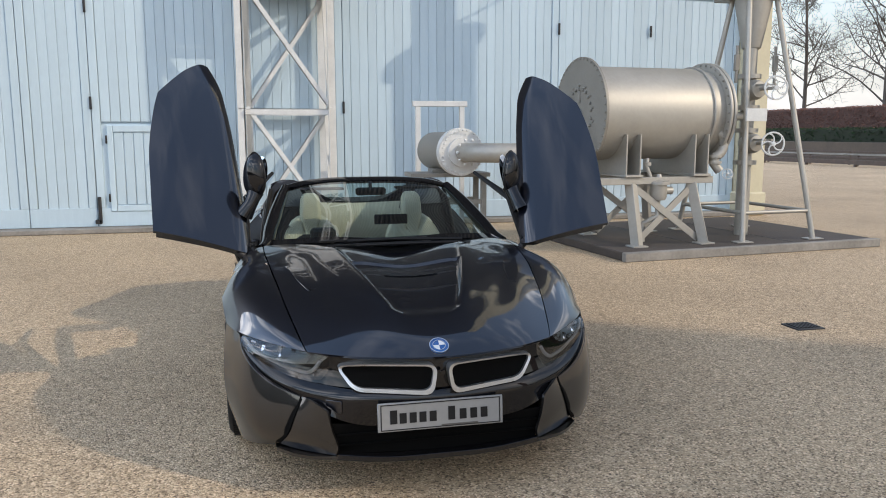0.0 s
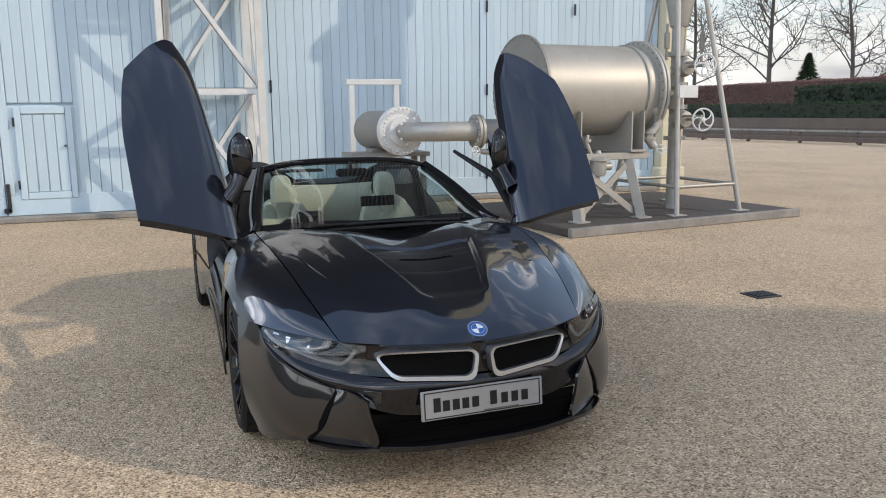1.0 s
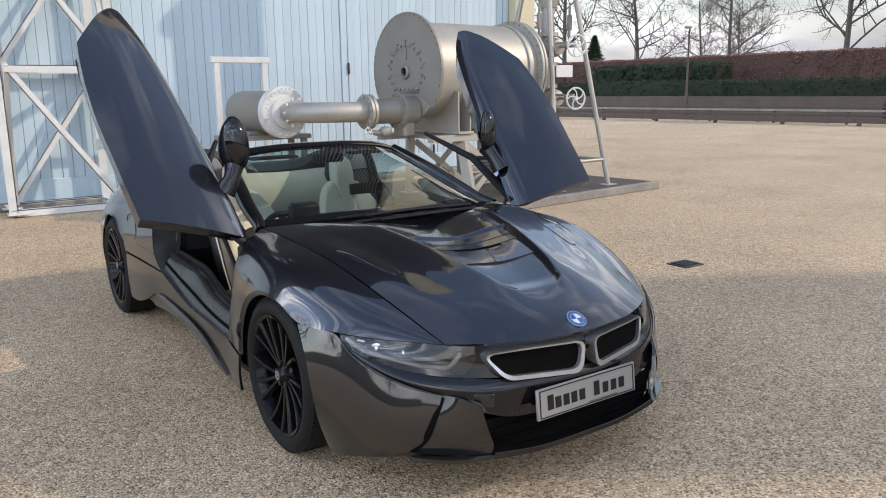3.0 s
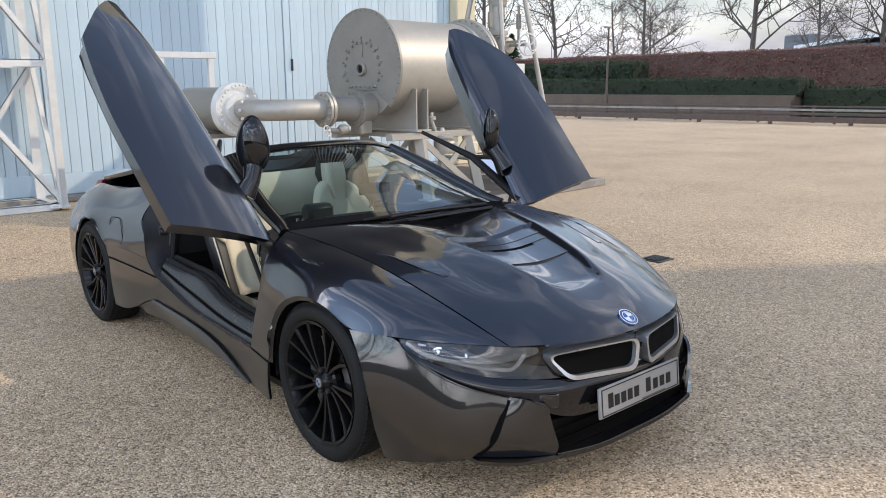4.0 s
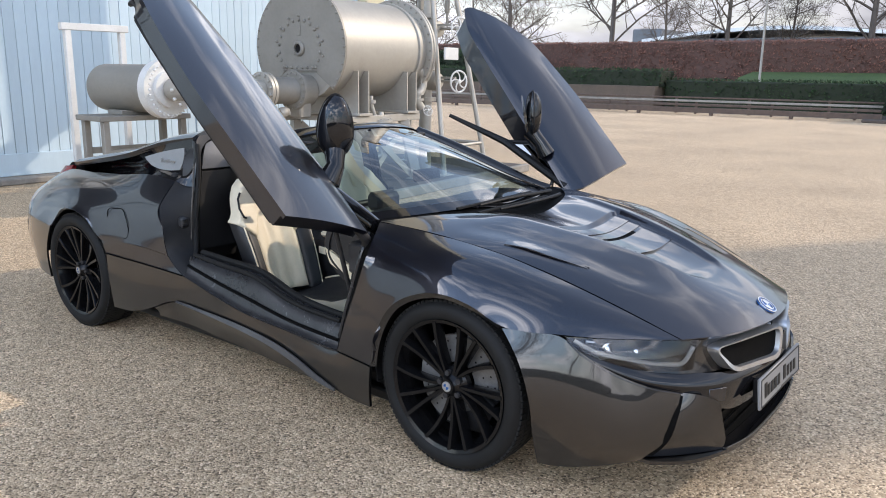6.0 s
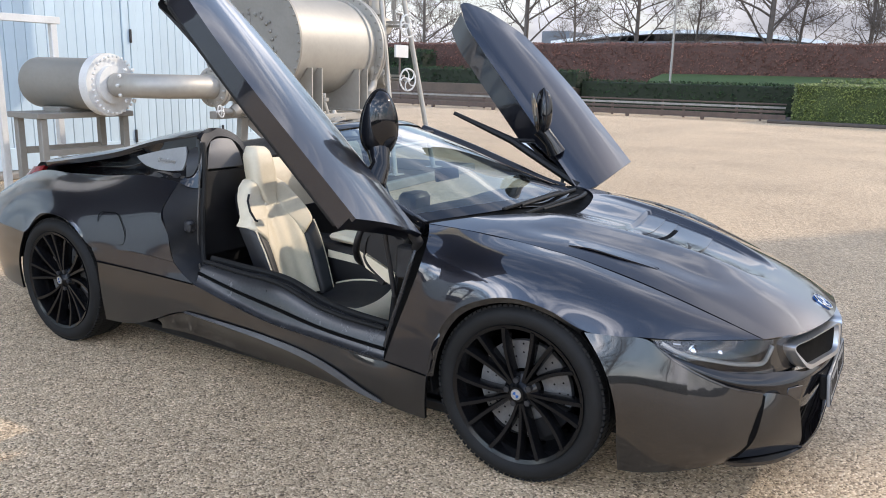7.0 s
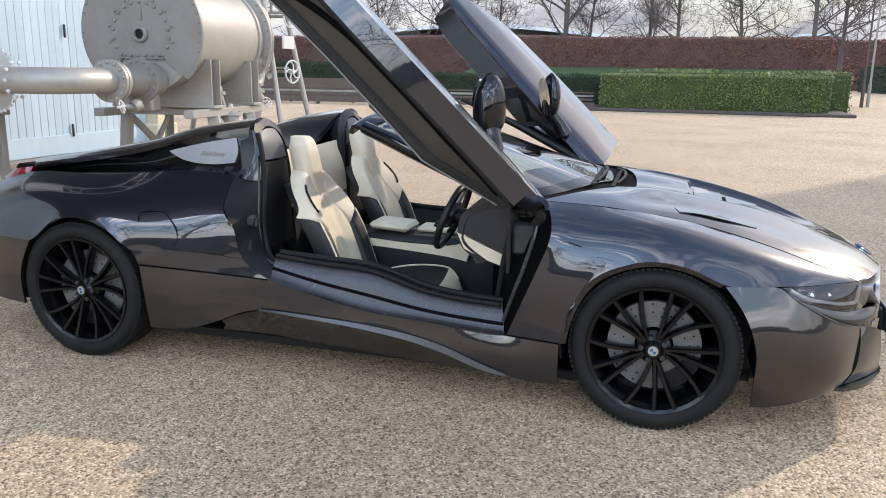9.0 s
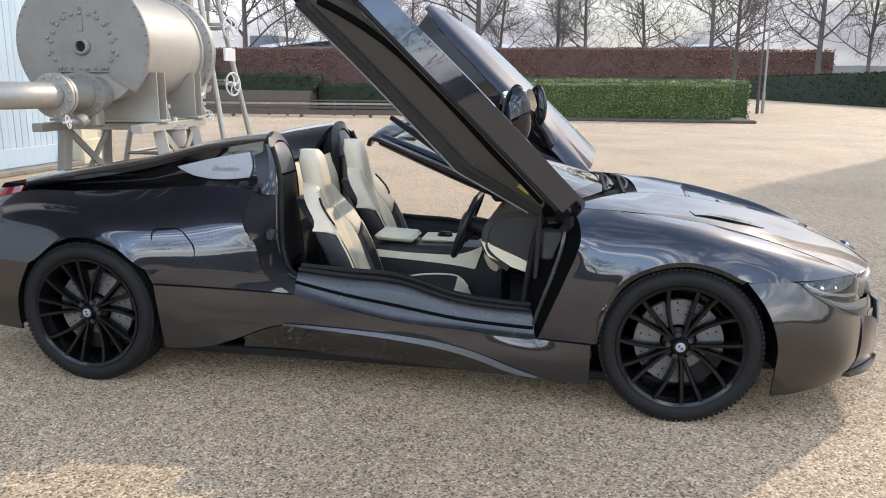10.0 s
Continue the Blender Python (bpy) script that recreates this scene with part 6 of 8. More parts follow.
for s in (-1, 1):
    P = mirrored(patch([[(0.690, 1.885, 0.926), (0.704, 1.945, 0.918), (0.65, 2.06, 0.905)], [(0.712, 1.90, 0.880), (0.726, 1.99, 0.864), (0.67, 2.12, 0.846)]], 5, 12), s)
    part("tail_lamp", solid(P, 0.03 * towards(P, (0, 1.8, 0.5))), M_REDLENS, car, "slim red tail lamp")
# rear deck with its flying edges
DECK = [
    [(0, 0.66, 1.03), (0.20, 0.65, 1.05), (0.42, 0.60, 1.180), (0.60, 0.57, 1.216), (0.668, 0.57, 1.186)],
    [(0, 0.85, 1.03), (0.22, 0.85, 1.05), (0.43, 0.85, 1.140), (0.605, 0.85, 1.172), (0.676, 0.85, 1.144)],
    [(0, 1.20, 1.02), (0.25, 1.20, 1.03), (0.45, 1.20, 1.06), (0.625, 1.20, 1.082), (0.692, 1.20, 1.056)],
    [(0, 1.60, 0.985), (0.25, 1.60, 0.99), (0.47, 1.60, 1.00), (0.645, 1.60, 1.008), (0.705, 1.60, 0.986)],
    [(0, 1.96, 0.955), (0.25, 1.96, 0.956), (0.47, 1.94, 0.958), (0.64, 1.90, 0.957), (0.690, 1.87, 0.946)],
]
Pd = patch(full_width(DECK), 30, 60)
part("rear_deck", solid(Pd, 0.028 * towards(Pd, (0, 1.2, 0))), M_PAINT, car, sharp=50)
Pv = Pd[0:27, 9:51] + np.array([0, 0, 0.004])
part("deck_valley", solid(Pv, 0.003 * towards(Pv, (0, 1.2, 0))), M_SATINBLACK, car, sharp=50)
# added black blocks fill the gap under the deck in place of its shade
b = Build()
b.box((1.02, 0.92, 0.07), (0, 1.52, 0.915), bevel=0.02)
b.box((1.26, 0.20, 0.07), (0, 1.98, 0.89), bevel=0.02)
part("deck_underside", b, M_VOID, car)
FLANK = [
    [(0.664, 0.575, 1.178), (0.672, 0.85, 1.128), (0.684, 1.20, 1.040), (0.690, 1.60, 0.965), (0.68, 1.88, 0.925)],
    [(0.684, 0.58, 1.065), (0.680, 0.86, 1.035), (0.600, 1.20, 0.965), (0.55, 1.60, 0.93), (0.53, 1.90, 0.89)],
    [(0.710, 0.588, 1.005), (0.704, 0.88, 0.992), (0.665, 1.15, 0.940), (0.600, 1.56, 0.895), (0.58, 1.92, 0.865)],
    [(0.772, 0.595, 0.955), (0.765, 0.89, 0.965), (0.745, 1.13, 0.938), (0.738, 1.57, 0.912), (0.722, 1.93, 0.872)],
]
panel("flank", FLANK, M_GLOSSBLACK, car, 20, 30, label="gloss black flank under the rear deck", inside=(0, 1.0, 0.6))
INSERT = [
    [(0.676, 0.645, 1.125), (0.684, 0.78, 1.102), (0.690, 0.92, 1.072), (0.692, 1.02, 1.047)],
    [(0.697, 0.625, 1.060), (0.702, 0.77, 1.040), (0.702, 0.90, 1.030), (0.699, 0.985, 1.028)],
    [(0.716, 0.635, 1.008), (0.718, 0.75, 0.995), (0.716, 0.85, 0.997), (0.708, 0.93, 1.008)],
]
for o in panel("deck_insert", INSERT, M_INSERT, car, 12, 18, 0.01, label="satin grey insert with raised silver script", inside=(0, 1.0, 0.6)):
    s = -1 if o.data.vertices[0].co.x < 0 else 1
    cu = bpy.data.curves.new("lettering", "FONT")
    cu.body, cu.size, cu.shear, cu.extrude = "Roadster", 0.038, 0.35, 0.0018
    cu.materials.append(M_SATINSILVER)
    word = new("lettering", cu)
    word.parent = o
    y0 = 0.835 if s < 0 else 0.685
    word.matrix_basis = Matrix(((0, 0, s, s * 0.7075), (s, 0, 0, y0), (0, 1, 0, 1.034), (0, 0, 0, 1)))

# door jambs
JAMB_TOP = [
    [(0.668, 0.535, 1.150), (0.690, 0.500, 1.05), (0.712, 0.483, 0.93)],
    [(0.668, 0.558, 1.165), (0.700, 0.540, 1.04), (0.745, 0.545, 0.93)],
    [(0.666, 0.578, 1.170), (0.712, 0.588, 1.00), (0.772, 0.597, 0.955)],
]
panel("pillar_cover", JAMB_TOP, M_GLOSSBLACK, car, 10, 18, label="gloss black pillar behind the door opening", inside=(0, 0.9, 0.7))
JAMB = [
    [(0.712, 0.483, 0.93), (0.728, 0.478, 0.84), (0.750, 0.468, 0.69), (0.795, 0.415, 0.575), (0.845, 0.348, 0.560)],
    [(0.748, 0.570, 0.935), (0.838, 0.572, 0.826), (0.862, 0.515, 0.70), (0.884, 0.455, 0.577), (0.890, 0.352, 0.525)],
    [(0.772, 0.597, 0.955), (0.876, 0.602, 0.815), (0.904, 0.532, 0.706), (0.914, 0.490, 0.584), (0.916, 0.352, 0.490)],
]
# satin black here stands for body paint lying in shade
panel("rear_jamb", JAMB, M_SATINBLACK, car, 16, 36, label="door jamb in black that stands for shaded paint", inside=(0, 0.9, 0.7), hold=0.02)
SEAL = JAMB_TOP[0][:2] + JAMB[0]
strip("jamb_seal", [(x, y - 0.004, z) for x, y, z in SEAL], 0.013, M_RUBBER, car, n=36)
strip("jamb_seal", [(x + 0.020, y + 0.012, z) for x, y, z in SEAL[1:]], 0.005, M_GREYTRIM, car, n=30)
FJAMB = [
    [(0.908, -0.786, 0.350), (0.915, -0.848, 0.50), (0.911, -0.903, 0.64), (0.885, -0.955, 0.81), (0.822, -0.935, 0.880)],
    [(0.82, -0.73, 0.352), (0.82, -0.76, 0.50), (0.82, -0.80, 0.64), (0.80, -0.83, 0.80), (0.775, -0.85, 0.878)],
    [(0.740, -0.69, 0.355), (0.740, -0.71, 0.50), (0.740, -0.73, 0.64), (0.730, -0.76, 0.79), (0.715, -0.79, 0.876)],
]
# unlit black puts the pillar's shade into its colour
panel("front_jamb", FJAMB, M_VOID, car, 10, 24, label="hinge pillar painted black for its shade", inside=(0, -1.3, 0.6))
strip("jamb_seal", FJAMB[2], 0.016, M_RUBBER, car, n=24)
strip("jamb_seal", [(x - 0.012, y - 0.004, z) for x, y, z in FJAMB[0]], 0.009, M_RUBBER, car, n=24)
strip("jamb_fold", [((a + c) / 2, (b_ + d) / 2 + 0.012, (e + f) / 2) for (a, b_, e), (c, d, f) in zip(FJAMB[0], FJAMB[1])], 0.010, M_JAMB, car, n=24)
for s in (-1, 1):
    b = Build()
    b.box((0.05, 0.05, 0.06), (s * 0.80, 0.50, 0.745), bevel=0.012)
    b.tube([(s * 0.80, 0.475, 0.73), (s * 0.84, 0.455, 0.73), (s * 0.84, 0.455, 0.76), (s * 0.80, 0.475, 0.76)], 0.006, 8)
    part("latch", b, M_BLACKIRON, car)
    b = Build()
    b.tube([(s * 0.80, -0.86, 0.80), (s * 0.84, -0.90, 0.86), (s * 0.90, -0.90, 0.92)], 0.022, 10)
    b.box((0.07, 0.10, 0.14), (s * 0.80, -0.83, 0.76), bevel=0.012)
    part("hinge", b, M_BLACKIRON, car)
    b = Build()
    b.tube([(s * 0.80, -0.76, 0.60), (s * 0.93, -0.78, 0.98)], 0.011, 10)
    part("gas_strut", b, M_BLACKIRON, car)
ENTRY = [
    [(0.908, -0.784, 0.348), (0.910, -0.40, 0.371), (0.912, -0.14, 0.390), (0.915, 0.10, 0.433), (0.918, 0.352, 0.491)],
    [(0.898, -0.775, 0.352), (0.898, -0.40, 0.376), (0.899, -0.14, 0.396), (0.900, 0.11, 0.440), (0.904, 0.352, 0.505)],
    [(0.878, -0.765, 0.385), (0.878, -0.40, 0.410), (0.876, -0.14, 0.450), (0.876, 0.13, 0.492), (0.882, 0.352, 0.540)],
    [(0.838, -0.75, 0.455), (0.838, -0.40, 0.482), (0.830, -0.13, 0.550), (0.830, 0.14, 0.566), (0.842, 0.350, 0.588)],
    [(0.800, -0.745, 0.462), (0.800, -0.40, 0.492), (0.785, -0.13, 0.560), (0.785, 0.14, 0.574), (0.795, 0.355, 0.590)],
    [(0.745, -0.74, 0.400), (0.740, -0.40, 0.42), (0.725, -0.13, 0.48), (0.720, 0.14, 0.49), (0.730, 0.40, 0.50)],
    [(0.735, -0.74, 0.215), (0.730, -0.40, 0.215), (0.715, -0.13, 0.215), (0.712, 0.14, 0.215), (0.720, 0.42, 0.215)],
]
panel("sill_edge", ENTRY[:3], M_JAMB, car, 8, 30, label="painted edge of the door opening", inside=(0.8, 0, 0.1))
panel("entry_sill", ENTRY[2:5], M_JAMB, car, 14, 30, label="dark moulded entry sill", inside=(0.8, 0, 0.1))
panel("sill_side", ENTRY[4:], M_CARPET, car, 14, 30, label="black carpeted inner sill", inside=(0.9, 0, 0.1))
strip("sill_gutter", [(0.880, -0.762, 0.387), (0.880, -0.40, 0.412), (0.878, -0.14, 0.452), (0.878, 0.13, 0.494), (0.884, 0.352, 0.542)], 0.008, M_VOID, car, seg=8)
strip("sill_ridge", [(0.852, -0.755, 0.428), (0.852, -0.40, 0.452), (0.846, -0.135, 0.511), (0.846, 0.135, 0.540), (0.856, 0.350, 0.570)], 0.0035, M_INSERT, car, seg=8)
strip("sill_seal", [(0.792, -0.742, 0.468), (0.792, -0.40, 0.500), (0.780, -0.13, 0.570), (0.780, 0.14, 0.584), (0.790, 0.355, 0.598)], 0.015, M_RUBBER, car)
strip("sill_seal", [(0.842, -0.74, 0.462), (0.842, -0.40, 0.489), (0.834, -0.13, 0.557), (0.834, 0.14, 0.573), (0.846, 0.350, 0.595)], 0.011, M_RUBBER, car)

# ---- doors, swung up and out ----
DOOR = [
    [(0.815, -0.900, 0.893), (0.832, -0.55, 0.905), (0.842, -0.15, 0.914), (0.848, 0.25, 0.914), (0.852, 0.50, 0.897), (0.872, 0.665, 0.845)],
    [(0.852, -0.925, 0.855), (0.868, -0.55, 0.868), (0.878, -0.15, 0.876), (0.882, 0.25, 0.876), (0.882, 0.49, 0.858), (0.884, 0.672, 0.806)],
    [(0.882, -0.930, 0.800), (0.893, -0.55, 0.800), (0.900, -0.15, 0.805), (0.902, 0.24, 0.805), (0.900, 0.47, 0.795), (0.893, 0.648, 0.758)],
    [(0.906, -0.890, 0.660), (0.916, -0.55, 0.660), (0.922, -0.15, 0.668), (0.922, 0.20, 0.675), (0.917, 0.42, 0.675), (0.908, 0.575, 0.678)],
    [(0.914, -0.840, 0.510), (0.925, -0.50, 0.515), (0.929, -0.15, 0.532), (0.926, 0.15, 0.556), (0.921, 0.33, 0.570), (0.917, 0.460, 0.582)],
    [(0.908, -0.786, 0.350), (0.912, -0.45, 0.368), (0.914, -0.14, 0.390), (0.915, 0.05, 0.420), (0.917, 0.20, 0.450), (0.918, 0.340, 0.487)],
]
RIGHT = ((-0.1841, 0.1497, -0.9714, 1.9488), (-0.6818, 0.6924, 0.2360, 0.1212), (0.7080, 0.7057, -0.0254, 0.9541))
LEFT = ((-0.1682, 0.2233, -0.9601, 2.0286), (-0.6495, 0.7075, 0.2784, 0.0095), (0.7416, 0.6704, 0.0260, 0.8592))


def swing(s):
    """The door's motion from shut to open, for the side s."""
    m = Matrix([*(RIGHT if s < 0 else LEFT), (0, 0, 0, 1)])
    f = Matrix.Diagonal((s, 1, 1, 1))
    return f @ m @ f


def car_door(s):
    m = swing(s)
    outer = mirrored(np.concatenate([patch(DOOR[:3], 8, 40), patch(DOOR[2:], 27, 40)[1:]]), s)
    n = normals(outer) * towards(outer, (0, 0, 0.6))
    d = part("door", solid(outer, 0.02 * towards(outer, (0, 0, 0.6))), M_PAINT, car, "raised upward-swinging door, dark blue-grey outside and charcoal inside", m=m, sharp=9)
    # inner carcass, its rim stepping in from the skin
    mid = outer.reshape(-1, 3).mean(axis=0)
    a = outer - n * 0.018
    inset = a + (mid - a) * np.array([0.0, 0.035, 0.06])
    fall = np.array([0.5 + 0.5 * math.cos(math.pi * min(max((i - 6) / 22, 0), 1)) for i in range(outer.shape[0])])[:, None, None]
    ease = np.array([min(max(j / 12, 0.12), 1) for j in range(outer.shape[1])])[None, :, None]
    b_ = inset - n * 0.070 * (1 - 0.6 * fall) - np.array([s, 0, 0]) * 0.150 * fall * ease
    n = normals(b_) * towards(b_, (0, 0, 0.6))
    part("carcass", solid(inset, 0, inner=b_), M_PAINT, d, sharp=40)
    # inner trim: a dark roll along the waist, a brown-grey panel and the moulded rail
    P = b_[11:30, 3:37] - n[11:30, 3:37] * 0.002
    part("trim", solid(P, 0, inner=P - n[11:30, 3:37] * 0.022), M_GREYTRIM, d, "brown-grey moulded inner trim", sharp=40)
    P = b_[1:11, 3:37] - n[1:11, 3:37] * 0.002
    part("top_roll", solid(P, 0, inner=P - n[1:11, 3:37] * 0.034), M_ROLL, d, "dark grey padded waist roll", sharp=40)
    P = b_[29:33, 2:38] - n[29:33, 2:38] * 0.002
    part("bottom_rail", solid(P, 0, inner=P - n[29:33, 2:38] * 0.012), M_SATINBLACK, d, sharp=40)
    # thick rubber seal that dips along the trim
    line = []
    for j in range(3, 37):
        u = (j - 3) / 33
        r = 25.5 - 2.0 * math.sin(2.2 * math.pi * u) * (1 - u) - 11.0 * max(0.0, (u - 0.70) / 0.30) ** 1.5
        i = int(r)
        line.append((b_[i, j] - n[i, j] * 0.026) * (1 - r + i) + (b_[i + 1, j] - n[i + 1, j] * 0.026) * (r - i))
    q = Build()
    q.tube([tuple(p) for p in line], 0.017, 10)
    part("trim_seal", q, M_VOID, d)
    # seal round the inner edge
    edge = [b_[1, j] - n[1, j] * 0.006 for j in range(1, 39)] + [b_[i, 38] - n[i, 38] * 0.006 for i in range(2, 33)] + [b_[32, j] - n[32, j] * 0.006 for j in range(37, 0, -1)] + [b_[i, 1] - n[i, 1] * 0.006 for i in range(31, 1, -1)]
    q = Build()
    q.tube([tuple(p) for p in edge], 0.012, 8, closed=True)
    part("seal", q, M_RUBBER, d)
    # pale strip painted as the sunlit edge of the waist roll
    line = [b_[1, j] - n[1, j] * 0.036 for j in range(3, 37)]
    q = Build()
    q.tube([tuple(p) for p in line], 0.0045, 6)
    part("waist_trim", q, M_INSERT, d)
    # stickers near the hinge end
    for kk, (i, j, w, h, mat) in enumerate(((17, 6, 0.055, 0.028, M_YELLOW), (19, 6, 0.055, 0.022, M_BADGEWHITE))):
        c = b_[i, j] - n[i, j] * 0.0265
        u = (b_[i, j + 1] - b_[i, j - 1]); u /= np.linalg.norm(u)
        v = np.cross(n[i, j], u)
        q = Build()
        q.add([tuple(c + u * w / 2 * x + v * h / 2 * y - n[i, j] * z) for z in (0, 0.0015) for x, y in ((-1, -1), (1, -1), (1, 1), (-1, 1))], [(0, 1, 2, 3), (7, 6, 5, 4), (0, 4, 5, 1), (1, 5, 6, 2), (2, 6, 7, 3), (3, 7, 4, 0)])
        part("sticker", q, mat, d, "yellow label" if kk == 0 else "white label")
    # quarter-window frame that follows the windscreen pillar
    shut = Matrix([*LEFT, (0, 0, 0, 1)]).inverted()
    A, B, J, H = (mir(shut @ Vector(p), s) for p in ((0.866, -0.90, 0.905), (0.755, -0.10, 1.290), (0.915, -0.42, 1.135), (1.010, -0.62, 1.135)))
    q = Build()
    q.tube([A, A.lerp(J, 0.5), J, B], [0.026, 0.026, 0.024, 0.012], 8)
    part("pillar_trim", q, M_SATINBLACK, d)
    q = Build()
    q.tube([J, H], 0.014, 8)
    part("window_post", q, M_SATINBLACK, d)
    q = Build()
    q.add([A, J, H], [(0, 1, 2)])
    part("quarter_glass", q, M_SIDEGLASS, d).visible_shadow = False
    return d


def mir(p, s):
    return Vector((p[0] * s, p[1], p[2]))


def door_mirror(s, d):
    """Mirror on its curved foot, fixed to the door."""
    inv = swing(s).inverted()
    c = Vector((s * (0.765 if s < 0 else 0.850), -0.645, 1.318))
    axis = Vector((s * -0.02, -0.02, 1.0)).normalized()
    q = Build()
    P = []
    n1, n2 = 18, 28
    side = Vector((s * 0.55, -0.62, 0)).normalized()
    fwd = axis.cross(side)
    for i in range(n1 + 1):
        t = -1 + 2 * i / n1
        r = max(1 - abs(t) ** 2.3, 0.0) ** 0.5
        P.append([inv @ (c + axis * 0.138 * t + side * (0.062 * r * math.cos(a) * (1 if math.cos(a) > 0 else 0.6)) + fwd * 0.078 * r * (1 - 0.18 * t) * math.sin(a)) for a in [2 * math.pi * k / n2 for k in range(n2)]])
    q.grid(P, loop=True)
    mr = part("door_mirror", q, M_GLOSSBLACK, d, "gloss black door mirror on a curved foot", m=None, sharp=60)
    q = Build()
    face = []
    back = -side
    for k in range(n2):
        a = 2 * math.pi * k / n2
        face.append(inv @ (c + back * (0.040 + 0.022 * math.cos(a)) + axis * 0.112 * math.cos(a) + fwd * 0.060 * math.sin(a)))
    cen = inv @ (c + back * 0.041)
    q.add(face + [cen], [(k, (k + 1) % n2, n2) for k in range(n2)])
    part("mirror_glass", q, M_MIRROR, mr)
    q = Build()
    q.tube([inv @ (c + axis * 0.137 * math.cos(a) + fwd * 0.078 * (1 - 0.18 * math.cos(a)) * math.sin(a) + side * 0.004) for a in [2 * math.pi * k / 40 for k in range(40)]], 0.0045, 6, closed=True)
    part("mirror_line", q, M_SATINBLACK, mr)
    foot = swing(s) @ mir((0.845, -0.62, 0.893), s)
    q = Build()
    a = c - axis * 0.100
    midp = a.lerp(foot, 0.5) + Vector((0, -0.02, -0.01))
    q.tube([inv @ p for p in (a, a.lerp(midp, 0.5), midp, foot + (foot - midp) * 0.2)], [0.052, 0.044, 0.042, 0.056], 14)
    part("mirror_foot", q, M_GLOSSBLACK, mr)


for s in (-1, 1):
    dd = car_door(s)
    door_mirror(s, dd)

# ---- windscreen ----
SCREEN = [
    [(0, -1.125, 0.925), (0.30, -1.075, 0.945), (0.55, -0.95, 0.930), (0.705, -0.805, 0.905)],
    [(0, -0.85, 1.020), (0.29, -0.81, 1.022), (0.53, -0.70, 1.000), (0.675, -0.58, 0.975)],
    [(0, -0.45, 1.150), (0.28, -0.42, 1.145), (0.49, -0.35, 1.118), (0.620, -0.27, 1.088)],
    [(0, -0.08, 1.245), (0.27, -0.06, 1.238), (0.45, -0.03, 1.215), (0.565, 0.01, 1.185)],
]
Pw = patch(full_width(SCREEN), 26, 44)
b = Build()
b.grid(Pw.tolist())
screen = part("windscreen", b, M_WINDSCREEN, car, "green-tinted raked windscreen")
screen.visible_shadow = False
Pf = Pw[0:3] + np.array([0, -0.001, 0.004])
part("screen_border", solid(Pf, 0.002 * towards(Pf, (0, -0.5, 0.5))), M_GLOSSBLACK, car, "black lower border of the windscreen")
for s in (-1, 1):
    P = mirrored(along([(0.735, -0.865, 0.898), (0.715, -0.80, 0.912), (0.684, -0.58, 0.980), (0.630, -0.27, 1.093), (0.575, 0.01, 1.192)], np.linspace(0, 1, 26)), s)
    b = Build()
    b.tube([tuple(p) for p in P], [0.030 + 0.012 * math.sin(math.pi * i / 25) for i in range(26)], 12)
    part("pillar", b, M_GLOSSBLACK, car)
HEADER = full_width([
    [(0, -0.095, 1.246), (0.27, -0.075, 1.240), (0.46, -0.04, 1.218), (0.585, 0.0, 1.186)],
    [(0, -0.06, 1.259), (0.27, -0.04, 1.253), (0.46, -0.005, 1.231), (0.590, 0.03, 1.198)],
    [(0, 0.02, 1.262), (0.27, 0.03, 1.256), (0.46, 0.05, 1.235), (0.590, 0.07, 1.198)],
    [(0, 0.05, 1.225), (0.27, 0.06, 1.22), (0.46, 0.075, 1.195), (0.580, 0.085, 1.162)],
])
Phd = patch(HEADER, 12, 40)
part("header_rail", solid(Phd, 0.02 * towards(Phd, (0, -0.02, 1.1))), M_GLOSSBLACK, car, sharp=50)
b = Build()
b.box((0.30, 0.09, 0.016), (-0.33, -0.09, 1.190), Matrix.Identity(4), bevel=0.006)
part("sun_visor", b, M_BLACK_LEATHER, car)
b = Build()
b.box((0.30, 0.09, 0.016), (0.33, -0.09, 1.190), Matrix.Identity(4), bevel=0.006)
part("sun_visor", b, M_BLACK_LEATHER, car)
b = Build()
b.box((0.21, 0.03, 0.055), (0, -0.16, 1.172), pose(0, 0, 0, 0, 0, 0), bevel=0.014)
b.tube([(0, -0.15, 1.19), (0, -0.12, 1.235)], 0.012, 8)
part("rear_view_mirror", b, M_GLOSSBLACK, car)
# cowl and wipers
COWL = full_width([
    [(0, -1.275, 0.880), (0.29, -1.235, 0.908), (0.56, -1.065, 0.915), (0.735, -0.90, 0.902)],
    [(0, -1.09, 0.908), (0.29, -1.03, 0.930), (0.55, -0.91, 0.915), (0.720, -0.78, 0.890)],
])
Pc = patch(COWL, 4, 40)
# the dark of the cowl recess is painted onto this sheet
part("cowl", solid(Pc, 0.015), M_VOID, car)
for pts in ([(0.42, -1.05, 0.945), (0.24, -1.075, 0.955), (0.0, -1.085, 0.962), (-0.26, -1.075, 0.955)], [(0.40, -1.12, 0.935), (0.24, -1.165, 0.945), (0.02, -1.185, 0.948), (-0.22, -1.165, 0.942)]):
    P = along(pts, np.linspace(0, 1, 14))
    b = Build()
    b.tube([tuple(p) for p in P], [0.012 - 0.006 * i / 13 for i in range(14)], 8)
    wp = part("wiper", b, M_SATINBLACK, car)
    b = Build()
    b.bar(tuple(P[4] + np.array([0.0, 0.02, 0.006])), tuple(P[-1] + np.array([-0.16, 0.01, 0.002])), 0.010, 0.018, 0.002)
    part("wiper_blade", b, M_RUBBER, wp)

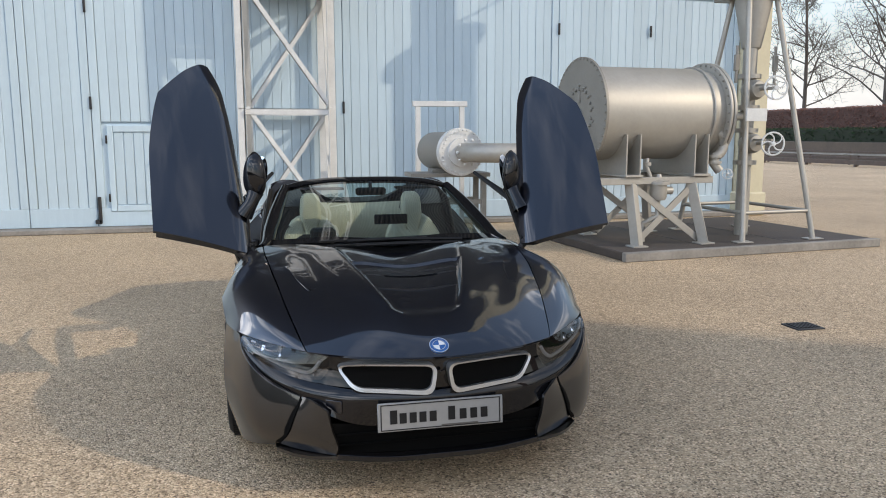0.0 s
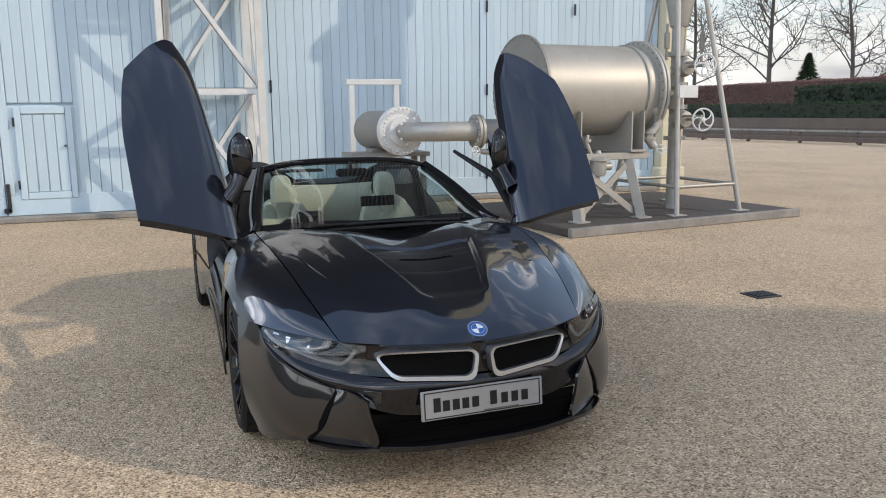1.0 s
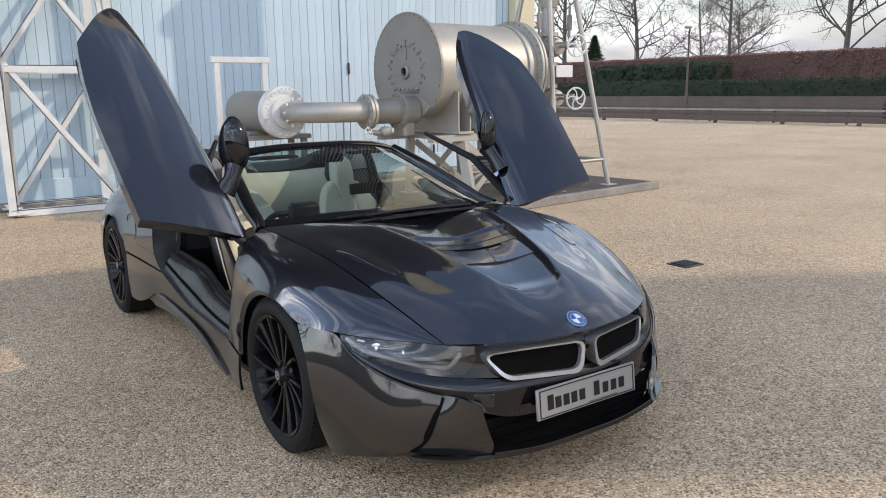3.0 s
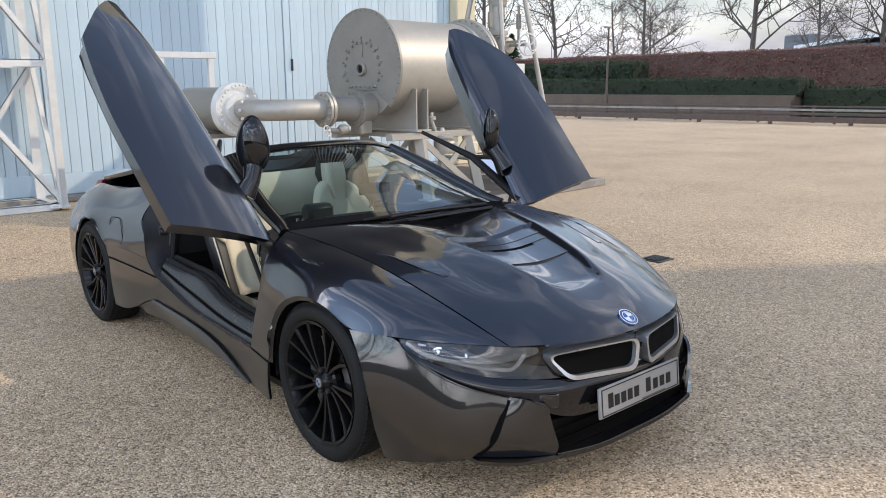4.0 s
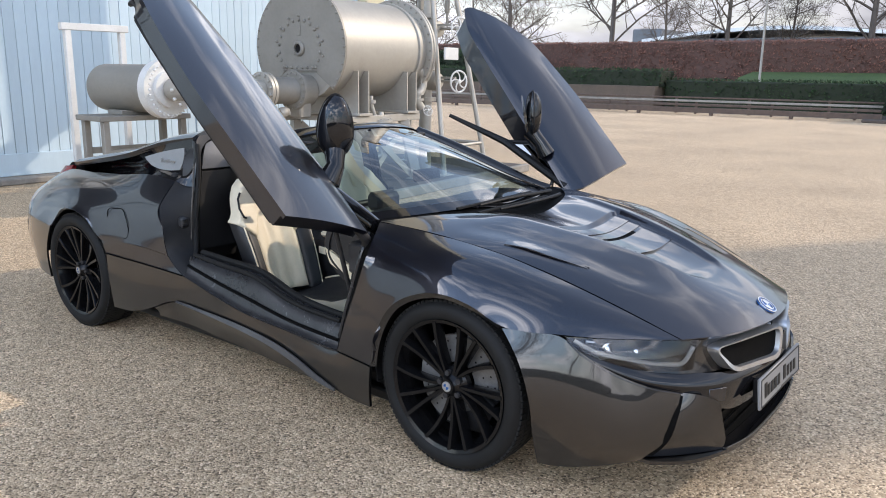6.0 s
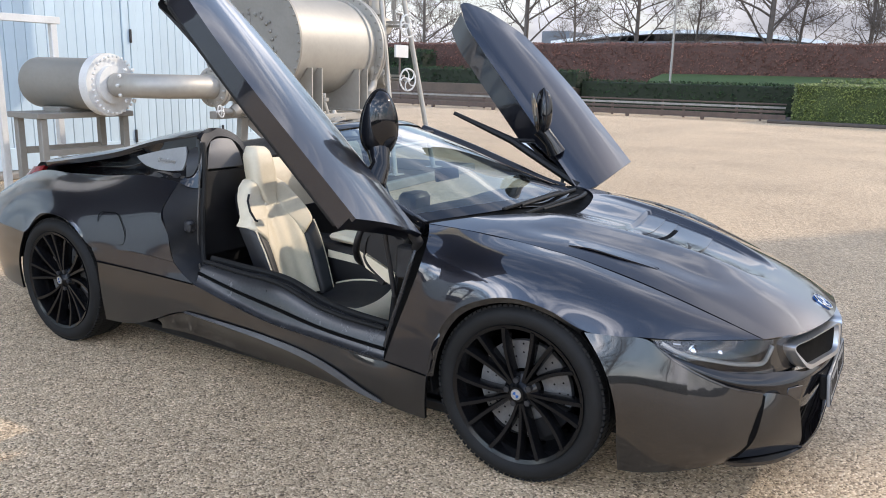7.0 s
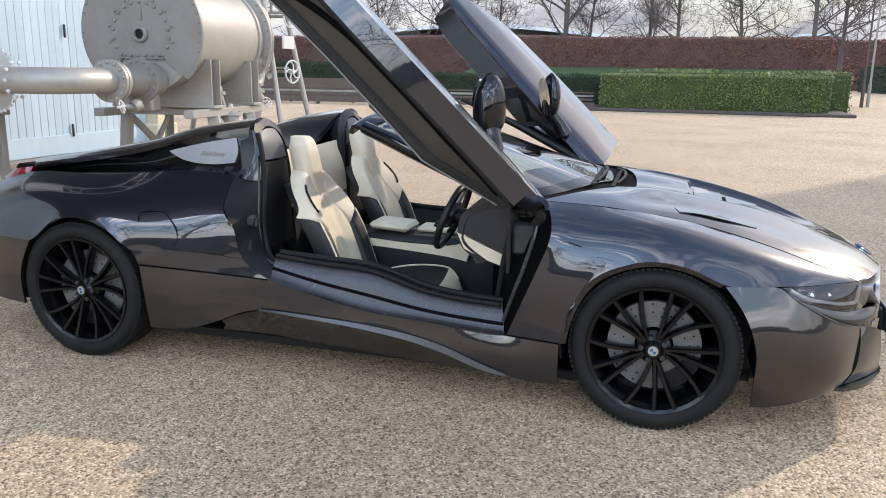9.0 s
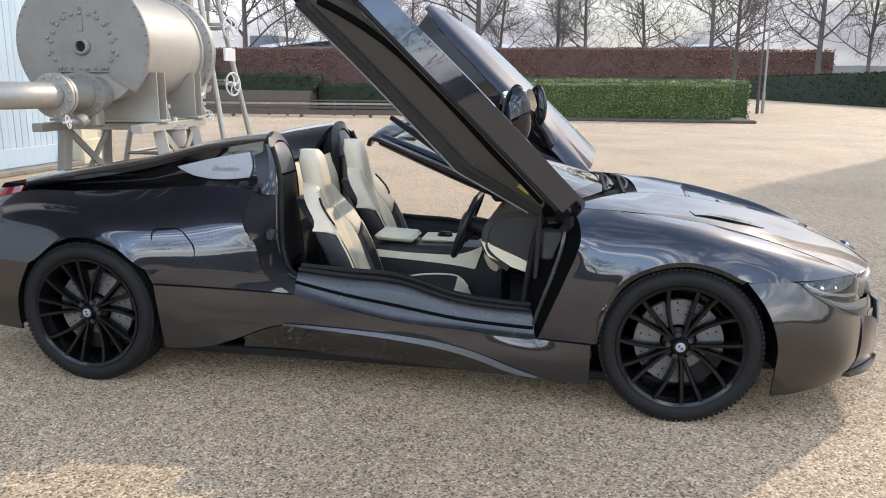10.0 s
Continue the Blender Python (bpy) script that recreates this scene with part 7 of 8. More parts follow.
# ---- cabin ----
b = Build()
b.box((1.50, 1.62, 0.06), (0, -0.16, 0.20), bevel=0.01)
part("cabin_floor", b, M_CARPET, car)
b = Build()
b.box((1.46, 0.05, 0.72), (0, -0.93, 0.52), bevel=0.01)
part("firewall", b, M_CARPET, car)
b = Build()
b.box((1.60, 3.3, 0.05), (0, 0.1, 0.155), bevel=0.01)
b.box((1.2, 0.9, 0.05), (0, -1.75, 0.19), bevel=0.01)
part("underbody", b, M_SATINBLACK, car)
DASH = full_width([
    [(0, -0.98, 0.905), (0.35, -0.93, 0.905), (0.70, -0.80, 0.885)],
    [(0, -0.72, 0.925), (0.35, -0.70, 0.928), (0.70, -0.62, 0.880)],
    [(0, -0.56, 0.875), (0.35, -0.56, 0.880), (0.70, -0.52, 0.830)],
    [(0, -0.50, 0.74), (0.35, -0.52, 0.745), (0.70, -0.50, 0.71)],
    [(0, -0.62, 0.60), (0.35, -0.64, 0.61), (0.70, -0.62, 0.60)],
])
Pda = patch(DASH, 24, 30)
part("dashboard", solid(Pda, 0.03 * towards(Pda, (0, -0.9, 0.6))), M_BLACK_LEATHER, car, sharp=50)
for s in (-1, 1):
    prof = [(s * 0.695, y, z) for y, z in ((-0.80, 0.880), (-0.62, 0.875), (-0.52, 0.828), (-0.498, 0.748), (-0.76, 0.640), (-0.86, 0.64))]
    b = Build()
    b.add(prof + [(x - s * 0.03, y, z) for x, y, z in prof], [(0, 1, 2, 3, 4, 5), (11, 10, 9, 8, 7, 6)] + [(i, (i + 1) % 6, 6 + (i + 1) % 6, 6 + i) for i in range(6)])
    part("dash_end", b, M_BLACK_LEATHER, car)
    prof = [(s * 0.702, y, z) for y, z in ((-0.495, 0.742), (-0.765, 0.632), (-0.755, 0.586), (-0.64, 0.622), (-0.53, 0.668))]
    b = Build()
    b.add(prof + [(x - s * 0.035, y, z) for x, y, z in prof], [(0, 1, 2, 3, 4), (9, 8, 7, 6, 5)] + [(i, (i + 1) % 5, 5 + (i + 1) % 5, 5 + i) for i in range(5)])
    part("dash_trim", b, M_CREAM_LEATHER, car)
KNEE = full_width([
    [(0.14, -0.42, 0.655), (0.36, -0.50, 0.680), (0.56, -0.55, 0.690), (0.69, -0.51, 0.730)],
    [(0.14, -0.40, 0.580), (0.36, -0.47, 0.600), (0.56, -0.53, 0.625), (0.69, -0.53, 0.668)],
    [(0.14, -0.43, 0.500), (0.36, -0.50, 0.530), (0.56, -0.56, 0.565), (0.69, -0.58, 0.630)],
])
for s in (-1, 1):
    P = mirrored(patch([[p for p in row if p[0] > 0] for row in KNEE], 8, 16), s)
    part("knee_panel", solid(P, 0.025 * towards(P, (0, -0.8, 0.6))), M_CREAM_LEATHER, car, sharp=50)
b = Build()
b.box((0.16, 0.10, 0.09), (-0.36, -0.56, 0.930), bevel=0.02)
part("instrument_hood", b, M_BLACK_LEATHER, car)
b = Build()
b.box((0.22, 0.02, 0.065), (0.09, -0.60, 0.935), pose(0, 0, 0, -8, 0, 0) @ Matrix.Translation((0, 0.0, 0)), bevel=0.006)
part("centre_screen", b, M_GLOSSBLACK, car)
# centre tunnel
b = Build()
b.box((0.26, 1.10, 0.36), (0, -0.02, 0.40), bevel=0.03)
tunnel = part("tunnel", b, M_BLACK_LEATHER, car)
for s in (-1, 1):
    P = mirrored(patch([[(0.136, 0.16, 0.552), (0.136, -0.12, 0.540), (0.138, -0.32, 0.548), (0.15, -0.44, 0.600)], [(0.138, 0.16, 0.512), (0.138, -0.12, 0.496), (0.142, -0.31, 0.480), (0.16, -0.40, 0.470)]], 4, 16), s)
    part("tunnel_band", solid(P, 0.01), M_CREAM_LEATHER, tunnel)
b = Build()
b.box((0.22, 0.23, 0.040), (-0.01, 0.095, 0.612), pose(0, 0, 0, 3, 0, 0), bevel=0.018)
b.box((0.15, 0.24, 0.030), (0.06, -0.19, 0.596), bevel=0.012)
part("armrest", b, M_CREAM_LEATHER, tunnel)
b = Build()
b.box((0.045, 0.085, 0.055), (0.03, -0.20, 0.610), bevel=0.016)
part("gear_selector", b, M_GLOSSBLACK, tunnel)
# steering wheel on the right-hand side
sw = Matrix.Translation((-0.385, -0.388, 0.765)) @ pose(0, 0, 0, 22, 0, 0) @ pose(0, 0, 0, -90, 0, 0)
b = Build()
b.tube([sw @ Vector((0.184 * math.cos(2 * math.pi * i / 48), 0.176 * (max(math.sin(2 * math.pi * i / 48), -0.86)), 0)) for i in range(48)], 0.017, 12, closed=True)
wheel = part("steering_wheel", b, M_BLACK_LEATHER, car, "black leather steering wheel")
b = Build()
b.lathe([(0.0, 0.040), (0.045, 0.036), (0.066, 0.020), (0.070, -0.010), (0.0, -0.02)], sw, 24)
part("airbag_cover", b, M_BLACK_LEATHER, wheel)
for p in ((-0.178, 0.015), (0.178, 0.015), (0.030, -0.150), (-0.030, -0.150)):
    b = Build()
    b.bar(sw @ Vector((p[0] * 0.3, p[1] * 0.3, 0.010)), sw @ Vector((*p, 0)), 0.030, 0.012, 0.003)
    part("wheel_spoke", b, M_SATINSILVER if abs(p[0]) < 0.1 else M_GLOSSBLACK, wheel)
b = Build()
b.tube([sw @ Vector((0, 0, -0.01)), sw @ Vector((0, -0.02, -0.20))], [0.045, 0.065], 14)
part("steering_column", b, M_SATINBLACK, wheel)
for k in (-1, 1):
    b = Build()
    b.bar(sw @ Vector((0.04 * k, 0.02, -0.05)), sw @ Vector((0.15 * k, 0.05, -0.035)), 0.018, 0.012, 0.003)
    part("column_stalk", b, M_SATINBLACK, wheel)


def seat(x):
    """A sports seat: fluted centre, shoulder wings over black bolsters, head rest grown into the back."""
    st = part("seat_back", Build().box((0.10, 0.08, 0.06), (x, 0.22, 0.30), bevel=0.01), M_BLACK_LEATHER, car, "ivory and black leather sports seat")
    HALF = 0.236
    zs = (0.34, 0.40, 0.52, 0.62, 0.71, 0.80, 0.88, 0.96)

    def front(u, z):
        y = float(np.interp(z, zs, (0.130, 0.158, 0.205, 0.242, 0.280, 0.322, 0.358, 0.385)))
        f = float(np.interp(z, zs, (0.080, 0.085, 0.085, 0.080, 0.068, 0.045, 0.020, 0.005)))
        a = abs(u)
        w = HALF * float(np.interp(z, (0.34, 0.50, 0.66, 1.0), (0.88, 0.96, 1.0, 1.0)))
        edge = max(0.0, (a - 0.86) / 0.14)
        y += -f * a ** 2.0 + (0.030 + 0.3 * f) * edge ** 2
        return Vector((x + w * u, y, z))

    def top(a):
        return float(np.interp(a, (0.0, 0.40, 0.60, 0.80, 0.92, 1.0), (0.965, 0.950, 0.918, 0.845, 0.775, 0.735)))

    def cut(a):
        return float(np.interp(a, (0.20, 0.34, 0.60, 1.0), (0.805, 0.745, 0.655, 0.735)))

    def pad(name, us, lo, hi, mat, n, relief, deep, round_=0.012):
        """A padded panel over a stretch of the seat: rolled in at its rim."""
        rows, back = [], []
        for i in range(n + 1):
            v = i / n
            row, rb = [], []
            for k, u in enumerate(us):
                h = k / (len(us) - 1)
                z = lo(abs(u)) + (hi(abs(u)) - lo(abs(u))) * v
                p = front(u, z)
                rim = min(h, 1 - h) * abs(us[-1] - us[0]) * HALF
                rim = min(rim, min(v, 1 - v) * max(hi(abs(u)) - lo(abs(u)), 0.05))
                p.y += round_ * max(0.0, 1 - rim / 0.022) ** 2 - relief(u, z)
                row.append(tuple(p))
                rb.append((p.x, p.y + deep, p.z))
            rows.append(row)
            back.append(rb)
        return part(name, solid(np.array(rows), 0, inner=np.array(back)), mat, st, sharp=60)

    flute = lambda u, z: 0.007 * math.cos(u / 0.60 * math.pi * 1.5) ** 2
    wing = lambda u, z: 0.012 * math.sin(math.pi * min(1, max(0, (abs(u) - 0.15) / 0.85)))
    pad("centre_panel", np.linspace(-0.60, 0.60, 31), lambda a: 0.35, lambda a: 0.86 - 0.10 * a, M_CREAM_LEATHER, 34, flute, 0.06, 0.010)
    for sd in (-1, 1):
        us = np.linspace(0.61, 1.0, 12) * sd
        pad("shoulder_wing", np.linspace(0.20, 1.0, 19) * sd, cut, top, M_CREAM_LEATHER, 20, wing, 0.065, 0.016)
        pad("bolster", us, lambda a: 0.34, lambda a: cut(a) - 0.003, M_BLACK_LEATHER, 20, wing, 0.060, 0.010)
        q = Build()
        q.tube([tuple(front(sd * 0.93, z) + Vector((0, -0.004, 0))) for z in np.linspace(0.36, cut(0.93), 20)], 0.0045, 6)
        part("piping", q, M_CREAM_LEATHER, st)
    # belt guide on the outboard wing
    sd = -1 if x < 0 else 1
    q = Build()
    q.tube([tuple(front(sd * u, z) + Vector((sd * 0.004, -0.012, 0))) for u, z in ((0.66, 0.890), (0.78, 0.862), (0.86, 0.815), (0.82, 0.770), (0.76, 0.765))], 0.006, 8)
    part("belt_guide", q, M_SATINBLACK, st)
    # head rest
    rows, back = [], []
    for v in np.linspace(0, 1, 26):
        z = 0.795 + 0.325 * v
        w = float(np.interp(z, (0.795, 0.85, 0.93, 1.00, 1.08, 1.105, 1.12), (0.022, 0.052, 0.078, 0.080, 0.072, 0.060, 0.040)))
        y = float(np.interp(z, (0.795, 0.88, 0.96, 1.04, 1.10, 1.12), (0.318, 0.342, 0.352, 0.368, 0.388, 0.405)))
        row, rb = [], []
        for u in np.linspace(-1, 1, 15):
            bend = 0.030 * max(0.0, (abs(u) - 0.62) / 0.38) ** 2
            row.append((x + w * u, y + bend, z))
            rb.append((x + w * u * 0.93, y + 0.115 - bend * 0.6 - 0.03 * max(0.0, (z - 1.06) / 0.06), z))
        rows.append(row)
        back.append(rb)
    part("head_rest", solid(np.array(rows), 0, inner=np.array(back)), M_CREAM_LEATHER, st, sharp=60)
    # hard shell behind
    us = np.linspace(-1, 1, 19)
    A = [[front(u * 0.97, 0.34 + (min(top(abs(u)) - 0.05, 0.88) - 0.34) * v) + Vector((0, 0.064, 0)) for u in us] for v in np.linspace(0, 1, 24)]
    Bk = [[(p.x * 0.96 + x * 0.04, p.y + 0.075 * (1 - 0.5 * abs(u) ** 3), p.z) for u, p in zip(us, r)] for r in A]
    part("back_shell", solid(np.array([[tuple(p) for p in r] for r in A]), 0, inner=np.array(Bk)), M_BLACK_LEATHER, st, sharp=60)
    # cushion: black middle, piped bolsters, ivory along the outboard side and the front lip
    Q = []
    for i in range(19):
        t = i / 18
        y = 0.15 - 0.545 * t
        z = 0.315 + 0.075 * t - 0.085 * max(0.0, (t - 0.80) / 0.20) ** 2
        Q.append([(x + (0.232 - 0.05 * max(0.0, (t - 0.75) / 0.25) ** 2) * u, y, z + 0.072 * abs(u) ** 2.4 * math.sin(math.pi * min(1.0, 0.12 + 0.80 * t)) ** 0.8) for u in [-1 + 2 * k / 16 for k in range(17)]])
    Q = np.array(Q)
    if x > 0:
        Q[:, :, 0] = 2 * x - Q[:, :, 0]
    down = np.array([0, 0, 0.10])
    part("cushion", solid(Q[:16, 4:], 0, inner=Q[:16, 4:] - down), M_BLACK_LEATHER, st, sharp=60)
    part("cushion_side", solid(Q[:, :5] + np.array([0, 0, 0.003]), 0, inner=Q[:, :5] - down * 1.4), M_CREAM_LEATHER, st, sharp=60)
    part("cushion_lip", solid(Q[15:, 4:], 0, inner=Q[15:, 4:] - down), M_CREAM_LEATHER, st, sharp=60)
    q = Build()
    q.tube([tuple(Q[i, 16] + np.array([0, 0, 0.003])) for i in range(2, 18)], 0.0050, 6)
    part("piping", q, M_CREAM_LEATHER, st)
    q = Build()
    q.box((0.40, 0.46, 0.06), (x, -0.14, 0.245), bevel=0.01)
    part("seat_rail", q, M_SATINBLACK, st)
    return st


seat(-0.385)
seat(0.385)
# bulkhead, roll hoops
BULK = [
    [(0, 0.575, 1.030), (0.20, 0.575, 1.035), (0.345, 0.572, 1.040)],
    [(0, 0.538, 0.93), (0.20, 0.538, 0.93), (0.350, 0.535, 0.93)],
    [(0, 0.518, 0.74), (0.20, 0.518, 0.74), (0.355, 0.515, 0.74)],
]
P = patch(full_width(BULK), 14, 16)
part("bulkhead", solid(P, 0.03 * towards(P, (0, 1, 0.7))), M_CREAM_LEATHER, car)
P = patch(full_width([BULK[2], [(0, 0.49, 0.42), (0.15, 0.49, 0.42), (0.36, 0.48, 0.42)]]), 6, 16) - np.array([0, 0, 0.004])
part("bulkhead_lower", solid(P, 0.03 * towards(P, (0, 1, 0.7))), M_BLACK_LEATHER, car)
b = Build()
b.box((1.50, 0.05, 0.78), (0, 0.655, 0.60), bevel=0.01)
part("rear_firewall", b, M_CARPET, car)
for s in (-1, 1):
    HOOP = [
        [(0.30, 0.575, 0.50), (0.31, 0.56, 0.80), (0.325, 0.555, 1.02), (0.37, 0.570, 1.150), (0.47, 0.580, 1.208), (0.58, 0.580, 1.214), (0.645, 0.560, 1.180), (0.690, 0.515, 1.04), (0.722, 0.50, 0.80), (0.745, 0.49, 0.60)],
        [(0.34, 0.53, 0.50), (0.345, 0.52, 0.80), (0.365, 0.525, 1.00), (0.40, 0.540, 1.115), (0.48, 0.548, 1.168), (0.575, 0.548, 1.172), (0.630, 0.535, 1.135), (0.670, 0.520, 1.00), (0.70, 0.50, 0.80), (0.72, 0.49, 0.60)],
    ]
    P = mirrored(patch(HOOP, 5, 44), s)
    part("roll_hoop", solid(P, 0.085 * towards(P, (s * 0.5, 1.0, 0.8))), M_BLACK_LEATHER, car, sharp=60)
    FILL = [
        [(0.40, 0.545, 1.09), (0.48, 0.55, 1.125), (0.565, 0.55, 1.125), (0.61, 0.54, 1.09)],
        [(0.36, 0.545, 0.98), (0.48, 0.545, 0.98), (0.565, 0.545, 0.98), (0.65, 0.54, 0.98)],
        [(0.34, 0.545, 0.50), (0.48, 0.55, 0.50), (0.565, 0.55, 0.50), (0.71, 0.52, 0.55)],
    ]
    P = mirrored(patch(FILL, 14, 12), s)
    part("hoop_panel", solid(P, 0.02 * towards(P, (s * 0.5, 1.0, 0.8))), M_BLACK_LEATHER, car, sharp=60)
    PAD = [
        [(0.455, 0.552, 1.158), (0.50, 0.550, 1.164), (0.56, 0.550, 1.164), (0.600, 0.550, 1.150)],
        [(0.430, 0.528, 1.10), (0.49, 0.522, 1.10), (0.56, 0.522, 1.10), (0.632, 0.528, 1.10)],
        [(0.412, 0.516, 1.018), (0.48, 0.508, 1.018), (0.57, 0.508, 1.018), (0.655, 0.516, 1.018)],
    ]
    P = mirrored(patch(PAD, 12, 14), s)
    part("head_pad", solid(P, 0.03 * towards(P, (s * 0.5, 1.0, 0.8))), M_PAD, car, sharp=60)
    PAD = [
        [(0.408, 0.516, 1.006), (0.48, 0.508, 1.006), (0.57, 0.508, 1.006), (0.658, 0.516, 1.006)],
        [(0.395, 0.512, 0.90), (0.48, 0.500, 0.90), (0.57, 0.500, 0.90), (0.676, 0.510, 0.90)],
        [(0.385, 0.508, 0.75), (0.48, 0.496, 0.75), (0.57, 0.496, 0.75), (0.700, 0.500, 0.75)],
        [(0.375, 0.500, 0.58), (0.48, 0.488, 0.58), (0.57, 0.488, 0.58), (0.715, 0.490, 0.58)],
    ]
    P = mirrored(patch(PAD, 16, 14), s)
    part("hoop_pad", solid(P, 0.03 * towards(P, (s * 0.5, 1.0, 0.8))), M_BLACK_LEATHER, car, sharp=60)


# ---- wheels ----
def wheel_meshes(wide):
    """Shared meshes of a wheel whose axle is local x, outside towards +x."""
    R, r = 0.350, 0.272
    h = wide / 2
    tyre = Build()
    prof = [(r - 0.004, -h + 0.02), (r + 0.012, -h + 0.004), (r + 0.042, -h), (R - 0.022, -h + 0.008), (R - 0.006, -h + 0.028), (R, -h + 0.055), (R + 0.001, 0.0), (R, h - 0.055), (R - 0.006, h - 0.028), (R - 0.022, h - 0.008), (r + 0.042, h), (r + 0.012, h - 0.004), (r - 0.004, h - 0.02)]
    tyre.lathe(prof, pose(0, 0, 0, 0, 90, 0), 84, closed=True)
    blk = Build()
    for i in range(92):
        a = 2 * math.pi * i / 92
        for k, x in enumerate((h - 0.038, h - 0.078, -h + 0.078, -h + 0.038)):
            low = 0.0035 if k in (0, 3) else 0.0
            blk.box((0.032, 0.0170, 0.009), (x, 0, R - 0.0022 - low), pose(0, 0, 0, math.degrees(a) + 1.4 * k, 0, 0), bevel=0.0)
    rim = Build()
    rim.lathe([(r - 0.002, -h + 0.02), (r - 0.03, -h + 0.03), (r - 0.045, -0.02), (r - 0.024, h - 0.050), (r - 0.014, h - 0.012), (r + 0.001, h - 0.006), (r + 0.001, h - 0.014), (r - 0.004, -h + 0.02)], pose(0, 0, 0, 0, 90, 0), 72)
    return tyre.mesh("tyre"), blk.mesh("tread_blocks"), rim.mesh("rim")


def spoke_mesh(h, skew):
    """One slim spoke from hub to rim."""
    b_ = Build()
    x = h - 0.030
    pts = []
    for t in np.linspace(0, 1, 7):
        rad = 0.030 + (0.262 - 0.030) * t
        a = skew * (0.55 + 0.45 * t)
        dish = x - 0.012 + 0.022 * t ** 2 - 0.010 * (1 - t)
        wide = 0.0095 + 0.0045 * t
        c = Vector((dish, rad * math.sin(a), rad * math.cos(a)))
        side = Vector((0, math.cos(a), -math.sin(a)))
        out = Vector((1, 0, 0))
        pts.append([c + side * wide * 0.55 + out * 0.012, c + side * wide - out * 0.004, c + side * wide * 0.9 - out * 0.034, c - side * wide * 0.9 - out * 0.034, c - side * wide - out * 0.004, c - side * wide * 0.55 + out * 0.012])
    b_.grid(pts, loop=True)
    return b_.mesh("spoke", 30)


def car_wheel(x, y, wide, spin, src=None):
    m = pose(x, y, 0.350, 0, 0, 180 if x < 0 else 0)
    w = new("wheel")
    w.parent = car
    w.matrix_basis = m @ pose(0, 0, 0, spin, 0, 0)
    w["label"] = "black multi-spoke alloy wheel with a low-profile tyre"
    return w


def build_wheel(w, meshes, wide):
    h = wide / 2
    ty, tb, rm, spokes, hub, disc, cal, nut = meshes
    part("tyre", ty, None, w)
    part("tread", tb, None, w)["kind"] = "stuff"
    part("rim", rm, None, w)
    for k in range(5):
        for sk, a in ((0, -10), (1, 10), (2, 36)):
            part("spoke", spokes[sk], None, w, m=pose(0, 0, 0, 72 * k + a * 0.0, 0, 0))
    part("hub", hub, None, w)
    dk = part("brake_disc", disc, None, w)
    tagged(part("drilled_holes", HOLES[0] if wide < 0.23 else HOLES[1], None, dk), kind="stuff")
    part("caliper", cal, None, w)
    for k in range(5):
        part("wheel_bolt", nut, None, w, m=pose(0, 0, 0, 72 * k + 36, 0, 0))
    c = part("centre_cap", CAP, None, w, m=Matrix.Translation((h - 0.018, 0, 0)))
    for q in (45, 225):
        part("cap_quarter", CAPQ, None, c, m=pose(0.0065, 0, 0, q, 0, 0))


